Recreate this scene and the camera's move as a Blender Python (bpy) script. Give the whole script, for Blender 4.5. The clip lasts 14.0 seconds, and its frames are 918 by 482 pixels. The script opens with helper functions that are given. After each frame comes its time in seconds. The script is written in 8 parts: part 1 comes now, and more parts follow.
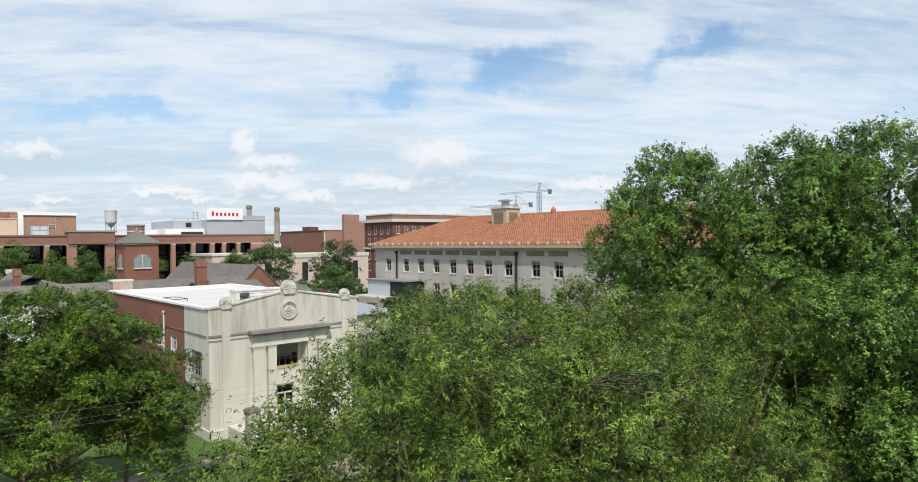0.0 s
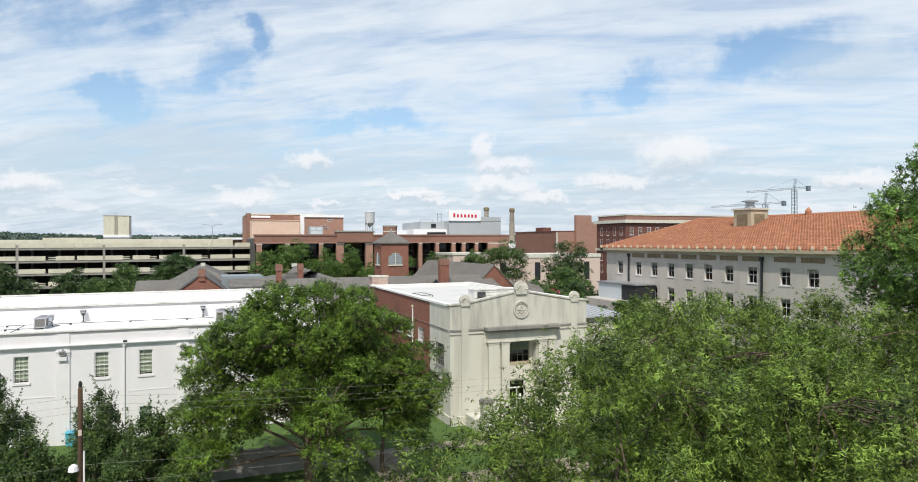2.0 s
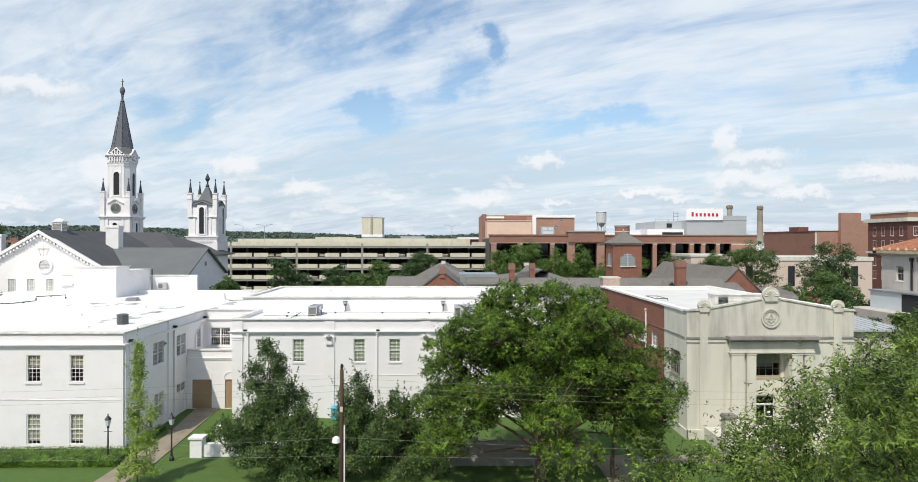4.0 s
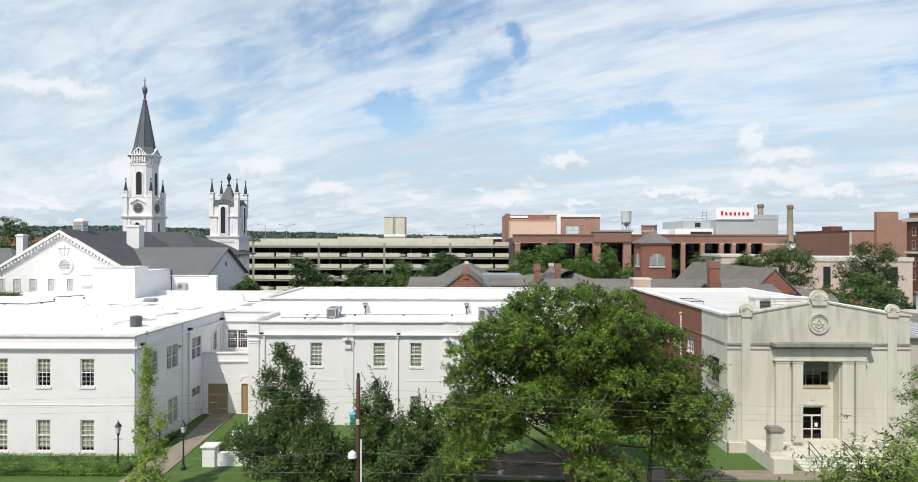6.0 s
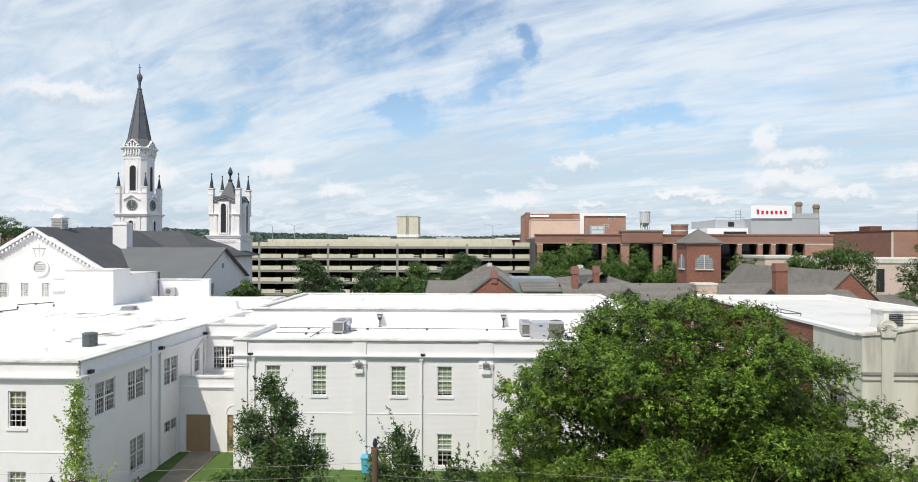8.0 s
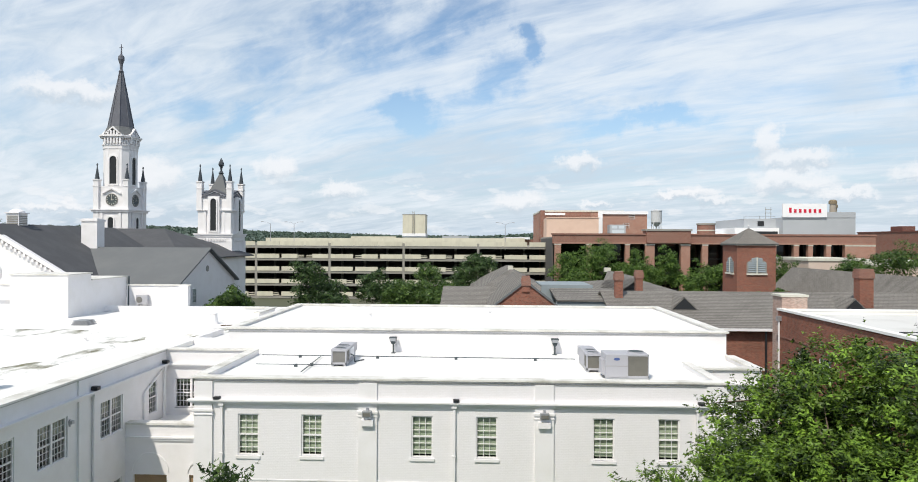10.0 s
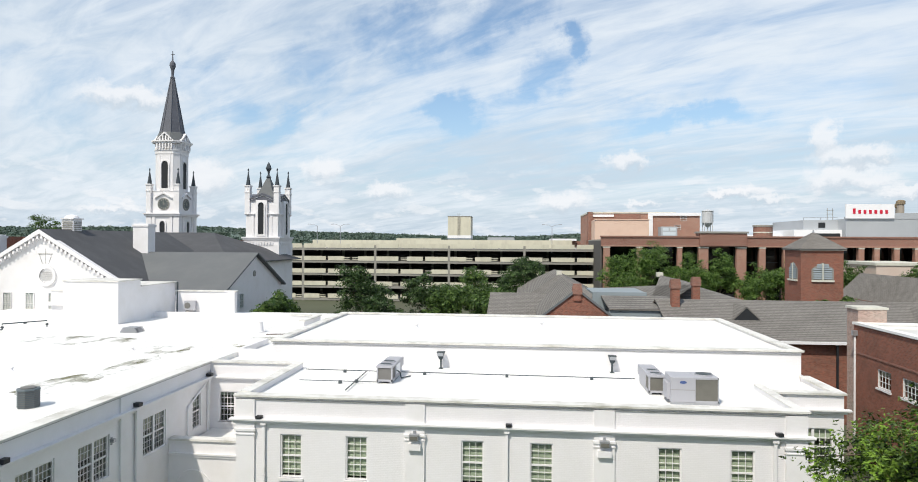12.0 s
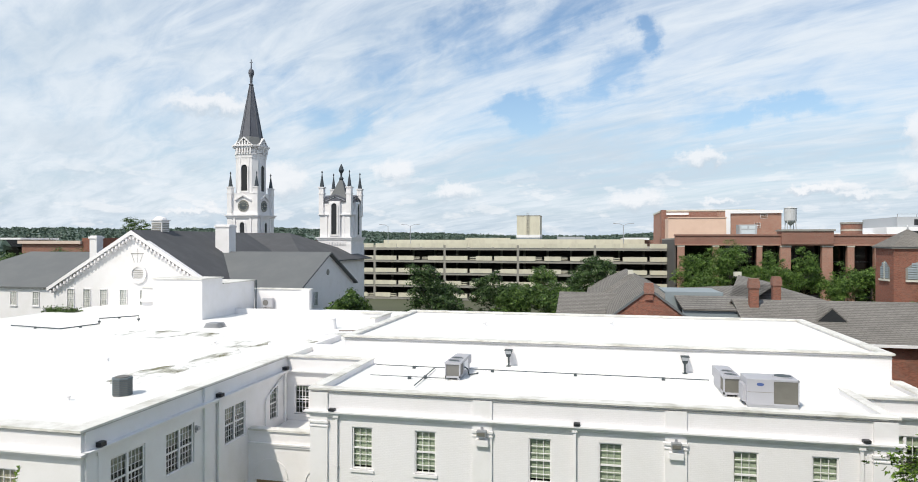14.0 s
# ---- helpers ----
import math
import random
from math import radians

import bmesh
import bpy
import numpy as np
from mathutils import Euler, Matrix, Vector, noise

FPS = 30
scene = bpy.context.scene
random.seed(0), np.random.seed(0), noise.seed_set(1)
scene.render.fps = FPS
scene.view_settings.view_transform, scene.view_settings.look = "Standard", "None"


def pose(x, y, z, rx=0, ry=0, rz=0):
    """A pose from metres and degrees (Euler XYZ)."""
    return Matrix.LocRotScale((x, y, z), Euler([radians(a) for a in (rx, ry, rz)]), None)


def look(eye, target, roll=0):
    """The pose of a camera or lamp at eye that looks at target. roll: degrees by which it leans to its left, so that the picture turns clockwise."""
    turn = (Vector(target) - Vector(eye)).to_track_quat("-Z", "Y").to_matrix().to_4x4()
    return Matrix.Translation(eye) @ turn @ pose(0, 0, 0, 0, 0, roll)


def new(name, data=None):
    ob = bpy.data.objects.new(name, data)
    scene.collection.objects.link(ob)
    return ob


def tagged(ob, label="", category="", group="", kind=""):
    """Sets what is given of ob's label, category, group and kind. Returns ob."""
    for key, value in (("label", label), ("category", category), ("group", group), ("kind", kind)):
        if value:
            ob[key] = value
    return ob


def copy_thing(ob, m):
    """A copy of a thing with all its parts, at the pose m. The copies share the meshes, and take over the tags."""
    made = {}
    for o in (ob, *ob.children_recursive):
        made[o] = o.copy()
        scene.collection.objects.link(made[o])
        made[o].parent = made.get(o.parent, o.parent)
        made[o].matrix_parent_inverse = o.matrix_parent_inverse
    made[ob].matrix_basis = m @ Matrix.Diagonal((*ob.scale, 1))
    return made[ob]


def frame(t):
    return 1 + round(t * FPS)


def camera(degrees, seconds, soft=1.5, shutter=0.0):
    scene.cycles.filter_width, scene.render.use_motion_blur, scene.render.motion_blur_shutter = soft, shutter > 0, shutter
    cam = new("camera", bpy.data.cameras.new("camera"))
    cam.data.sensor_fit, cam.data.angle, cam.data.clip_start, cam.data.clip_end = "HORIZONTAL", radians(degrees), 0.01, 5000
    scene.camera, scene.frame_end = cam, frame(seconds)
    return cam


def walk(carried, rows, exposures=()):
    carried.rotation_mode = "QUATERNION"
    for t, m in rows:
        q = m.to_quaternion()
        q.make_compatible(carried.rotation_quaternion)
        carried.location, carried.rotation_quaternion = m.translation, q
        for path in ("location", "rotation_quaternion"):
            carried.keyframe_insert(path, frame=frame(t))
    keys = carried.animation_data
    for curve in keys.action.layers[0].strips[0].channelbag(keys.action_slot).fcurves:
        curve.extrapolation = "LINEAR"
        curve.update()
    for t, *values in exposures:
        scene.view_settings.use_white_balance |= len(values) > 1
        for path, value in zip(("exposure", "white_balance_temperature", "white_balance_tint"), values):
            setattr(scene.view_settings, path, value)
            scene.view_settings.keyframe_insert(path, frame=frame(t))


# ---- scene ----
cam = camera(70.9, 14.0, 0.95)

PATH = [
    (0, (0.153, 2.088, 14.346), (1.493, 3.573, 14.342), -0.8),
    (0.5, (-0.058, 1.764, 14.499), (1.165, 3.346, 14.498), -0.4),
    (1, (-0.433, 1.075, 14.613), (0.592, 2.793, 14.614), -0.3),
    (1.5, (-0.396, 0.946, 14.636), (0.459, 2.754, 14.638), -0.2),
    (2, (-0.34, 0.919, 14.665), (0.397, 2.779, 14.667), -0.2),
    (2.5, (-0.347, 1.018, 14.661), (0.223, 2.935, 14.664), -0.1),
    (3, (-0.366, 1.033, 14.69), (-0.069, 3.011, 14.693), 0.0),
    (3.5, (-0.274, 1.021, 14.704), (-0.166, 3.018, 14.707), 0.1),
    (6, (-0.363, 3.528, 14.684), (-0.388, 5.528, 14.686), 0.1),
    (6.5, (-0.693, 5.565, 14.668), (-0.731, 7.564, 14.671), 0.1),
    (7, (-1.192, 8.137, 14.616), (-1.24, 10.136, 14.619), 0.1),
    (7.5, (-1.738, 11.088, 14.534), (-1.795, 13.087, 14.538), 0.1),
    (8, (-2.359, 14.295, 14.37), (-2.417, 16.294, 14.377), 0.1),
    (10.5, (-5.016, 26.958, 14.623), (-5.083, 28.957, 14.627), 0.3),
    (11, (-5.094, 27.346, 14.798), (-5.168, 29.344, 14.802), 0.2),
    (11.5, (-5.179, 27.433, 14.95), (-5.297, 29.43, 14.954), 0.2),
    (12, (-5.167, 27.45, 15.074), (-5.37, 29.44, 15.078), 0.3),
    (12.5, (-5.156, 27.426, 15.104), (-5.426, 29.408, 15.107), 0.2),
    (13, (-5.161, 27.378, 15.066), (-5.486, 29.351, 15.07), 0.3),
    (13.5, (-5.084, 27.336, 15.021), (-5.45, 29.302, 15.025), 0.2),
    (14, (-5.031, 27.308, 14.974), (-5.446, 29.264, 14.977), 0.1),
]
walk(cam, [(t, look(eye, target, roll)) for t, eye, target, roll in PATH])

# ---- light ----
SUN_FROM = Vector((-0.34, -0.70, 1.0)).normalized()      # the way towards the sun
world = bpy.data.worlds.new("sky")
world.use_nodes = True
scene.world = world
scene.view_settings.exposure = 0.05


def sky_nodes():
    nt = world.node_tree
    nt.nodes.clear()
    N, L = nt.nodes.new, nt.links.new

    def node(kind, **kw):
        n = N(kind)
        for k, v in kw.items():
            n.inputs[k].default_value = v
        return n

    def maths(op, a, b=None, c=None):
        n = N("ShaderNodeMath")
        n.operation = op
        for i, v in enumerate((a, b, c)):
            if v is None:
                continue
            if isinstance(v, (int, float)):
                n.inputs[i].default_value = v
            else:
                L(v, n.inputs[i])
        return n.outputs[0]

    def ramp(fac, lo, hi):
        n = N("ShaderNodeMapRange")
        n.interpolation_type = "SMOOTHSTEP"
        L(fac, n.inputs[0])
        n.inputs[1].default_value, n.inputs[2].default_value = lo, hi
        return n.outputs[0]

    sky = N("ShaderNodeTexSky")
    sky.sky_type, sky.sun_disc = "NISHITA", False
    sky.sun_elevation = math.asin(SUN_FROM.z)
    sky.sun_rotation = math.atan2(SUN_FROM.x, SUN_FROM.y)
    sky.air_density, sky.dust_density, sky.ozone_density = 1.0, 0.6, 1.6
    geo = N("ShaderNodeTexCoord")
    sep = N("ShaderNodeSeparateXYZ")
    L(geo.outputs["Generated"], sep.inputs[0])
    x, y, z = sep.outputs
    up = maths("MAXIMUM", z, 0.0)
    # high thin cloud: a flat layer seen in perspective, drawn out along one way
    flat = N("ShaderNodeCombineXYZ")
    den = maths("ADD", up, 0.16)
    L(maths("DIVIDE", x, den), flat.inputs[0])
    L(maths("DIVIDE", y, den), flat.inputs[1])
    swing = N("ShaderNodeMapping")
    swing.inputs["Rotation"].default_value = (0, 0, radians(-146))
    L(flat.outputs[0], swing.inputs[0])
    turn = N("ShaderNodeMapping")
    turn.inputs["Scale"].default_value = (0.36, 1.0, 1.0)
    turn.inputs["Location"].default_value = SKY_SHIFT
    L(swing.outputs[0], turn.inputs[0])
    veil = node("ShaderNodeTexNoise", Scale=0.85, Detail=7.0, Roughness=0.5, Distortion=0.7)
    L(turn.outputs[0], veil.inputs["Vector"])
    fine = node("ShaderNodeTexNoise", Scale=3.2, Detail=8.0, Roughness=0.58, Distortion=1.0)
    L(turn.outputs[0], fine.inputs["Vector"])
    wisp = node("ShaderNodeTexNoise", Scale=9.0, Detail=7.0, Roughness=0.6, Distortion=0.6)
    L(turn.outputs[0], wisp.inputs["Vector"])
    high = ramp(maths("ADD", maths("MULTIPLY_ADD", veil.outputs[0], 0.75, 0.125), maths("MULTIPLY", maths("SUBTRACT", fine.outputs[0], 0.5), 0.75)), 0.36, 0.62)

    # bearing and height over the horizon, in degrees, ruffled at two scales
    az = maths("ARCTAN2", x, y)
    bearing = N("ShaderNodeCombineXYZ")
    L(maths("MULTIPLY", az, 57.3), bearing.inputs[0])
    L(maths("MULTIPLY", maths("ARCSINE", z), 57.3), bearing.inputs[1])

    def ruffled(scale, detail, rough, amount):
        n = node("ShaderNodeTexNoise", Scale=scale, Detail=detail, Roughness=rough)
        L(bearing.outputs[0], n.inputs["Vector"])
        v = N("ShaderNodeVectorMath")
        v.operation = "MULTIPLY_ADD"
        L(n.outputs["Color"], v.inputs[0])
        v.inputs[1].default_value = (amount, amount * 0.7, 0)
        w = N("ShaderNodeVectorMath")
        w.operation = "ADD"
        L(bearing.outputs[0], w.inputs[0])
        w.inputs[1].default_value = (-amount / 2, -amount * 0.35, 0)
        L(w.outputs[0], v.inputs[2])
        return v.outputs[0]

    def ellipse(vec, at, size, tilt=0.0):
        m = N("ShaderNodeMapping")
        m.vector_type = "TEXTURE"
        m.inputs["Location"].default_value = (*at, 0)
        m.inputs["Rotation"].default_value = (0, 0, radians(tilt))
        m.inputs["Scale"].default_value = (*size, 1)
        L(vec, m.inputs[0])
        return m.outputs[0]

    def length(vec):
        n = N("ShaderNodeVectorMath")
        n.operation = "LENGTH"
        L(vec, n.inputs[0])
        return n.outputs["Value"]

    def mix(fac, a, b):
        n = N("ShaderNodeMix")
        n.data_type = "RGBA"
        for sock, v in ((n.inputs["Factor"], fac), (n.inputs["A"], a), (n.inputs["B"], b)):
            if isinstance(v, tuple):
                sock.default_value = v
            elif isinstance(v, (int, float)):
                sock.default_value = v
            else:
                L(v, sock)
        return n.outputs["Result"]

    # rents in the thin cloud
    loose = ruffled(0.22, 6.0, 0.62, 9.0)
    rent = 0.0
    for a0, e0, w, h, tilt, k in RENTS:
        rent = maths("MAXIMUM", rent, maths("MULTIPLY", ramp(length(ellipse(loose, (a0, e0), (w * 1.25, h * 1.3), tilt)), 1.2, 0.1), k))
    streak = maths("ADD", maths("MULTIPLY", maths("SUBTRACT", fine.outputs[0], 0.5), 1.5), maths("MULTIPLY", maths("SUBTRACT", wisp.outputs[0], 0.5), 0.65))
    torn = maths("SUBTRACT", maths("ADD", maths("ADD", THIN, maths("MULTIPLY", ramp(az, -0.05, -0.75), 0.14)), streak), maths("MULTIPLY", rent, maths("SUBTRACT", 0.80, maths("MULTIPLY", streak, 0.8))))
    torn = ramp(torn, -0.05, 1.0)
    over = ramp(z, 0.36, 0.48)
    cover = maths("ADD", maths("MULTIPLY", torn, maths("SUBTRACT", 1.0, over)), maths("MULTIPLY", high, over))

    blue = N("ShaderNodeVectorMath")
    blue.operation = "MULTIPLY"
    L(sky.outputs[0], blue.inputs[0])
    blue.inputs[1].default_value = SKY_GAIN
    haze = mix(ramp(z, 0.24, -0.02), blue.outputs[0], HAZE)
    thin = mix(ramp(maths("ADD", veil.outputs[0], maths("MULTIPLY", maths("SUBTRACT", wisp.outputs[0], 0.5), 0.3)), 0.36, 0.62), CLOUD_GREY, CLOUD_WHITE)
    col = mix(maths("MULTIPLY", cover, 0.94), haze, thin)
    # heaped clouds: each with a bright billowing top and a flat grey base
    curled = ruffled(0.55, 7.0, 0.66, 4.4)
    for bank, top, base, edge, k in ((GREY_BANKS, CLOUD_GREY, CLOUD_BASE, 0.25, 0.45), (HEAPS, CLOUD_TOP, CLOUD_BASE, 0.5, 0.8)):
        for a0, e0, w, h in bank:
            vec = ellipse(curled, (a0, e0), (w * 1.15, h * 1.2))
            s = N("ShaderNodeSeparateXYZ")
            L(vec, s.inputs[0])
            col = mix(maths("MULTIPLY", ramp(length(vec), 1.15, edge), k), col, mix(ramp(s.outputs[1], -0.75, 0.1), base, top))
    # small far heaps in a belt over the horizon
    low = N("ShaderNodeCombineXYZ")
    L(maths("MULTIPLY", az, 17.0), low.inputs[0])
    L(maths("MULTIPLY", z, 42.0), low.inputs[1])
    heap = node("ShaderNodeTexNoise", Scale=0.85, Detail=8.0, Roughness=0.58)
    L(low.outputs[0], heap.inputs["Vector"])
    below = N("ShaderNodeCombineXYZ")
    L(maths("MULTIPLY", az, 17.0), below.inputs[0])
    L(maths("MULTIPLY_ADD", z, 42.0, 0.40), below.inputs[1])
    heap2 = node("ShaderNodeTexNoise", Scale=0.85, Detail=3.0, Roughness=0.55)
    L(below.outputs[0], heap2.inputs["Vector"])
    band = maths("MULTIPLY", ramp(z, 0.13, 0.075), ramp(z, -0.01, 0.025))
    puffs = maths("MULTIPLY", ramp(heap.outputs[0], 0.52, 0.62), band)
    lit = ramp(maths("SUBTRACT", heap.outputs[0], heap2.outputs[0]), -0.07, 0.05)
    col = mix(maths("MULTIPLY", puffs, 0.5), col, mix(lit, CLOUD_BASE, CLOUD_TOP))
    bg = N("ShaderNodeBackground")
    L(col, bg.inputs[0])
    bg.inputs[1].default_value = SKY_STRENGTH
    out = N("ShaderNodeOutputWorld")
    L(bg.outputs[0], out.inputs[0])


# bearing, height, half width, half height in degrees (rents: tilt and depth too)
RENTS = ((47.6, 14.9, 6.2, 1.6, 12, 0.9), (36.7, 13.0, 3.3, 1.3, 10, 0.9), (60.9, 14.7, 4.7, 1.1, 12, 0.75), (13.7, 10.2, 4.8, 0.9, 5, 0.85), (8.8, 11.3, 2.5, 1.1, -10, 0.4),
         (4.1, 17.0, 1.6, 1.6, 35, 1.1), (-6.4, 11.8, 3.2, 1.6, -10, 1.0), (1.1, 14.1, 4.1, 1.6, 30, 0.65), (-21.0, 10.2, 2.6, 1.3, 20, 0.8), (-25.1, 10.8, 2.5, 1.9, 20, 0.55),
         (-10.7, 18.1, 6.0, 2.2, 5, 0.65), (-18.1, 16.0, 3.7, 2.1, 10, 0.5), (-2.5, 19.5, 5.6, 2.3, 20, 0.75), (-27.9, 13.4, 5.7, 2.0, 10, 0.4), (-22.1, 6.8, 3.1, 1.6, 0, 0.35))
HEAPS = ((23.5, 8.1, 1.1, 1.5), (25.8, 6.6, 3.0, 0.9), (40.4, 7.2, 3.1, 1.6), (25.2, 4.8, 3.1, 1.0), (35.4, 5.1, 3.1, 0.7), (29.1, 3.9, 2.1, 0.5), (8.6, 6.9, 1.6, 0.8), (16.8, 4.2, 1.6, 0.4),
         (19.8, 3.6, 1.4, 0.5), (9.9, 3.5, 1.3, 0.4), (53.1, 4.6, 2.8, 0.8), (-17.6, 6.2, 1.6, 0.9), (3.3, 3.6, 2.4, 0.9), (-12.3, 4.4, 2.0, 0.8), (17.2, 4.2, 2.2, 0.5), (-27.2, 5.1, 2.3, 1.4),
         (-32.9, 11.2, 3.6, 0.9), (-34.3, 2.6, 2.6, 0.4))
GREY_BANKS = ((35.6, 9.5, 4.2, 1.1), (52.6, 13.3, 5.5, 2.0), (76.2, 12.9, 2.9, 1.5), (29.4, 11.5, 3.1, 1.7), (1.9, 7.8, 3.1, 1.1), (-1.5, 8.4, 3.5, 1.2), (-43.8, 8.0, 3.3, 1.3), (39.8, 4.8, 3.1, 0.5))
THIN = 0.62
SKY_STRENGTH = 0.104
SKY_GAIN = (1.40, 1.45, 1.42)
SKY_SHIFT = (3.7, 1.9, 0.0)
HAZE = (4.3, 5.35, 6.5, 1)
CLOUD_GREY = (5.6, 6.55, 7.5, 1)
CLOUD_WHITE = (7.6, 8.2, 8.8, 1)
CLOUD_BASE = (5.5, 6.3, 7.1, 1)
CLOUD_TOP = (8.6, 8.75, 9.0, 1)
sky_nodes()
sun = new("sun", bpy.data.lights.new("sun", "SUN"))
sun.data.energy, sun.data.angle, sun.data.color = 3.7, radians(0.6), (1.0, 0.93, 0.82)
sun.matrix_world = look((0, 0, 80), Vector((0, 0, 80)) - SUN_FROM)


# ---- materials ----
def material(name, color, rough=0.8, vary=0.12, scale=1.5, fine=18.0, bump=0.05, second=None, amount=0.0, stain_scale=0.5, metal=0.0, island=0.0, obj=0.0, drip=0.0, spec=0.3):
    """A painted or raw surface: base colour with broad and fine mottling, a second colour as stains, and fine relief."""
    m = bpy.data.materials.new(name)
    m.use_nodes = True
    nt = m.node_tree
    p = nt.nodes["Principled BSDF"]
    p.inputs["Roughness"].default_value, p.inputs["Metallic"].default_value = rough, metal
    p.inputs["Specular IOR Level"].default_value = spec
    N, L = nt.nodes.new, nt.links.new
    pos = N("ShaderNodeNewGeometry")
    broad = N("ShaderNodeTexNoise")
    broad.inputs["Scale"].default_value, broad.inputs["Detail"].default_value = scale, 5
    grain = N("ShaderNodeTexNoise")
    grain.inputs["Scale"].default_value, grain.inputs["Detail"].default_value = fine, 3
    L(pos.outputs["Position"], broad.inputs["Vector"])
    L(pos.outputs["Position"], grain.inputs["Vector"])

    def maths(op, a, b):
        n = N("ShaderNodeMath")
        n.operation = op
        for i, v in enumerate((a, b)):
            if isinstance(v, (int, float)):
                n.inputs[i].default_value = v
            else:
                L(v, n.inputs[i])
        return n.outputs[0]

    k = maths("ADD", maths("MULTIPLY", broad.outputs[0], 0.65), maths("MULTIPLY", grain.outputs[0], 0.35))
    if island:
        k = maths("ADD", maths("MULTIPLY", k, 1 - island), maths("MULTIPLY", pos.outputs["Random Per Island"], island))
    if obj:
        info = N("ShaderNodeObjectInfo")
        k = maths("ADD", maths("MULTIPLY", k, 1 - obj), maths("MULTIPLY", info.outputs["Random"], obj))
    val = maths("ADD", 1.0 - vary, maths("MULTIPLY", k, 2 * vary))
    col = N("ShaderNodeVectorMath")
    col.operation = "SCALE"
    col.inputs[0].default_value = color
    L(val, col.inputs["Scale"])
    result = col.outputs[0]
    if second:
        st = N("ShaderNodeTexNoise")
        st.inputs["Scale"].default_value, st.inputs["Detail"].default_value, st.inputs["Roughness"].default_value = stain_scale, 8, 0.62
        if drip:
            mp = N("ShaderNodeMapping")
            mp.inputs["Scale"].default_value = (1, 1, drip)
            L(pos.outputs["Position"], mp.inputs[0])
            L(mp.outputs[0], st.inputs["Vector"])
        else:
            L(pos.outputs["Position"], st.inputs["Vector"])
        mr = N("ShaderNodeMapRange")
        mr.inputs[1].default_value, mr.inputs[2].default_value = 0.46, 0.75
        mr.inputs[4].default_value = amount
        L(st.outputs[0], mr.inputs[0])
        mx = N("ShaderNodeMix")
        mx.data_type = "RGBA"
        L(mr.outputs[0], mx.inputs["Factor"])
        L(result, mx.inputs["A"])
        mx.inputs["B"].default_value = (*second, 1)
        result = mx.outputs["Result"]
    L(result, p.inputs["Base Color"])
    if bump:
        b = N("ShaderNodeBump")
        b.inputs["Strength"].default_value, b.inputs["Distance"].default_value = bump, 0.05
        L(grain.outputs[0], b.inputs["Height"])
        L(b.outputs[0], p.inputs["Normal"])
    return m


def coursed(name, color, mortar, bw, bh, gap=0.06, vary=0.25, rough=0.85, second=None, amount=0.0, across=None, relief=0.4):
    """Courses of bricks, shingles or painted brick at their real size, by the Brick texture on the wall's own plane."""
    m = material(name, color, rough, vary * 0.4, 0.6, 9.0, 0.0, second, amount, 0.35)
    nt = m.node_tree
    N, L = nt.nodes.new, nt.links.new
    p = nt.nodes["Principled BSDF"]
    old = p.inputs["Base Color"].links[0].from_socket
    tc = N("ShaderNodeTexCoord")
    geo = N("ShaderNodeNewGeometry")
    sp, sn, cb = N("ShaderNodeSeparateXYZ"), N("ShaderNodeSeparateXYZ"), N("ShaderNodeCombineXYZ")
    L(geo.outputs["Position"], sp.inputs[0])
    L(geo.outputs["Normal"], sn.inputs[0])

    def maths(op, a, b=0.0):
        n = N("ShaderNodeMath")
        n.operation = op
        for i, v in enumerate((a, b)):
            if isinstance(v, (int, float)):
                n.inputs[i].default_value = v
            else:
                L(v, n.inputs[i])
        return n.outputs[0]

    # run along the wall: x where the face looks along y, else y
    pick = maths("GREATER_THAN", maths("ABSOLUTE", sn.outputs[1]), maths("ABSOLUTE", sn.outputs[0]))
    run = maths("ADD", maths("MULTIPLY", sp.outputs[0], pick), maths("MULTIPLY", sp.outputs[1], maths("SUBTRACT", 1.0, pick)))
    L(run, cb.inputs[0])
    L(sp.outputs[2], cb.inputs[1])
    br = N("ShaderNodeTexBrick")
    br.inputs["Scale"].default_value = 1.0
    br.inputs["Brick Width"].default_value, br.inputs["Row Height"].default_value = bw, bh
    br.inputs["Mortar Size"].default_value = gap * bh
    br.inputs["Mortar Smooth"].default_value = 0.2
    br.inputs["Color1"].default_value = (1 - vary, 1 - vary, 1 - vary, 1)
    br.inputs["Color2"].default_value = (1 + vary * 0.5, 1 + vary * 0.5, 1 + vary * 0.5, 1)
    br.inputs["Mortar"].default_value = (*[mc / max(c, 0.01) for mc, c in zip(mortar, color)], 1)
    L(cb.outputs[0], br.inputs["Vector"])
    mul = N("ShaderNodeVectorMath")
    mul.operation = "MULTIPLY"
    L(old, mul.inputs[0])
    L(br.outputs["Color"], mul.inputs[1])
    L(mul.outputs[0], p.inputs["Base Color"])
    bp = N("ShaderNodeBump")
    bp.invert = True
    bp.inputs["Strength"].default_value, bp.inputs["Distance"].default_value = relief, 0.02
    L(br.outputs["Fac"], bp.inputs["Height"])
    L(bp.outputs[0], p.inputs["Normal"])
    return m


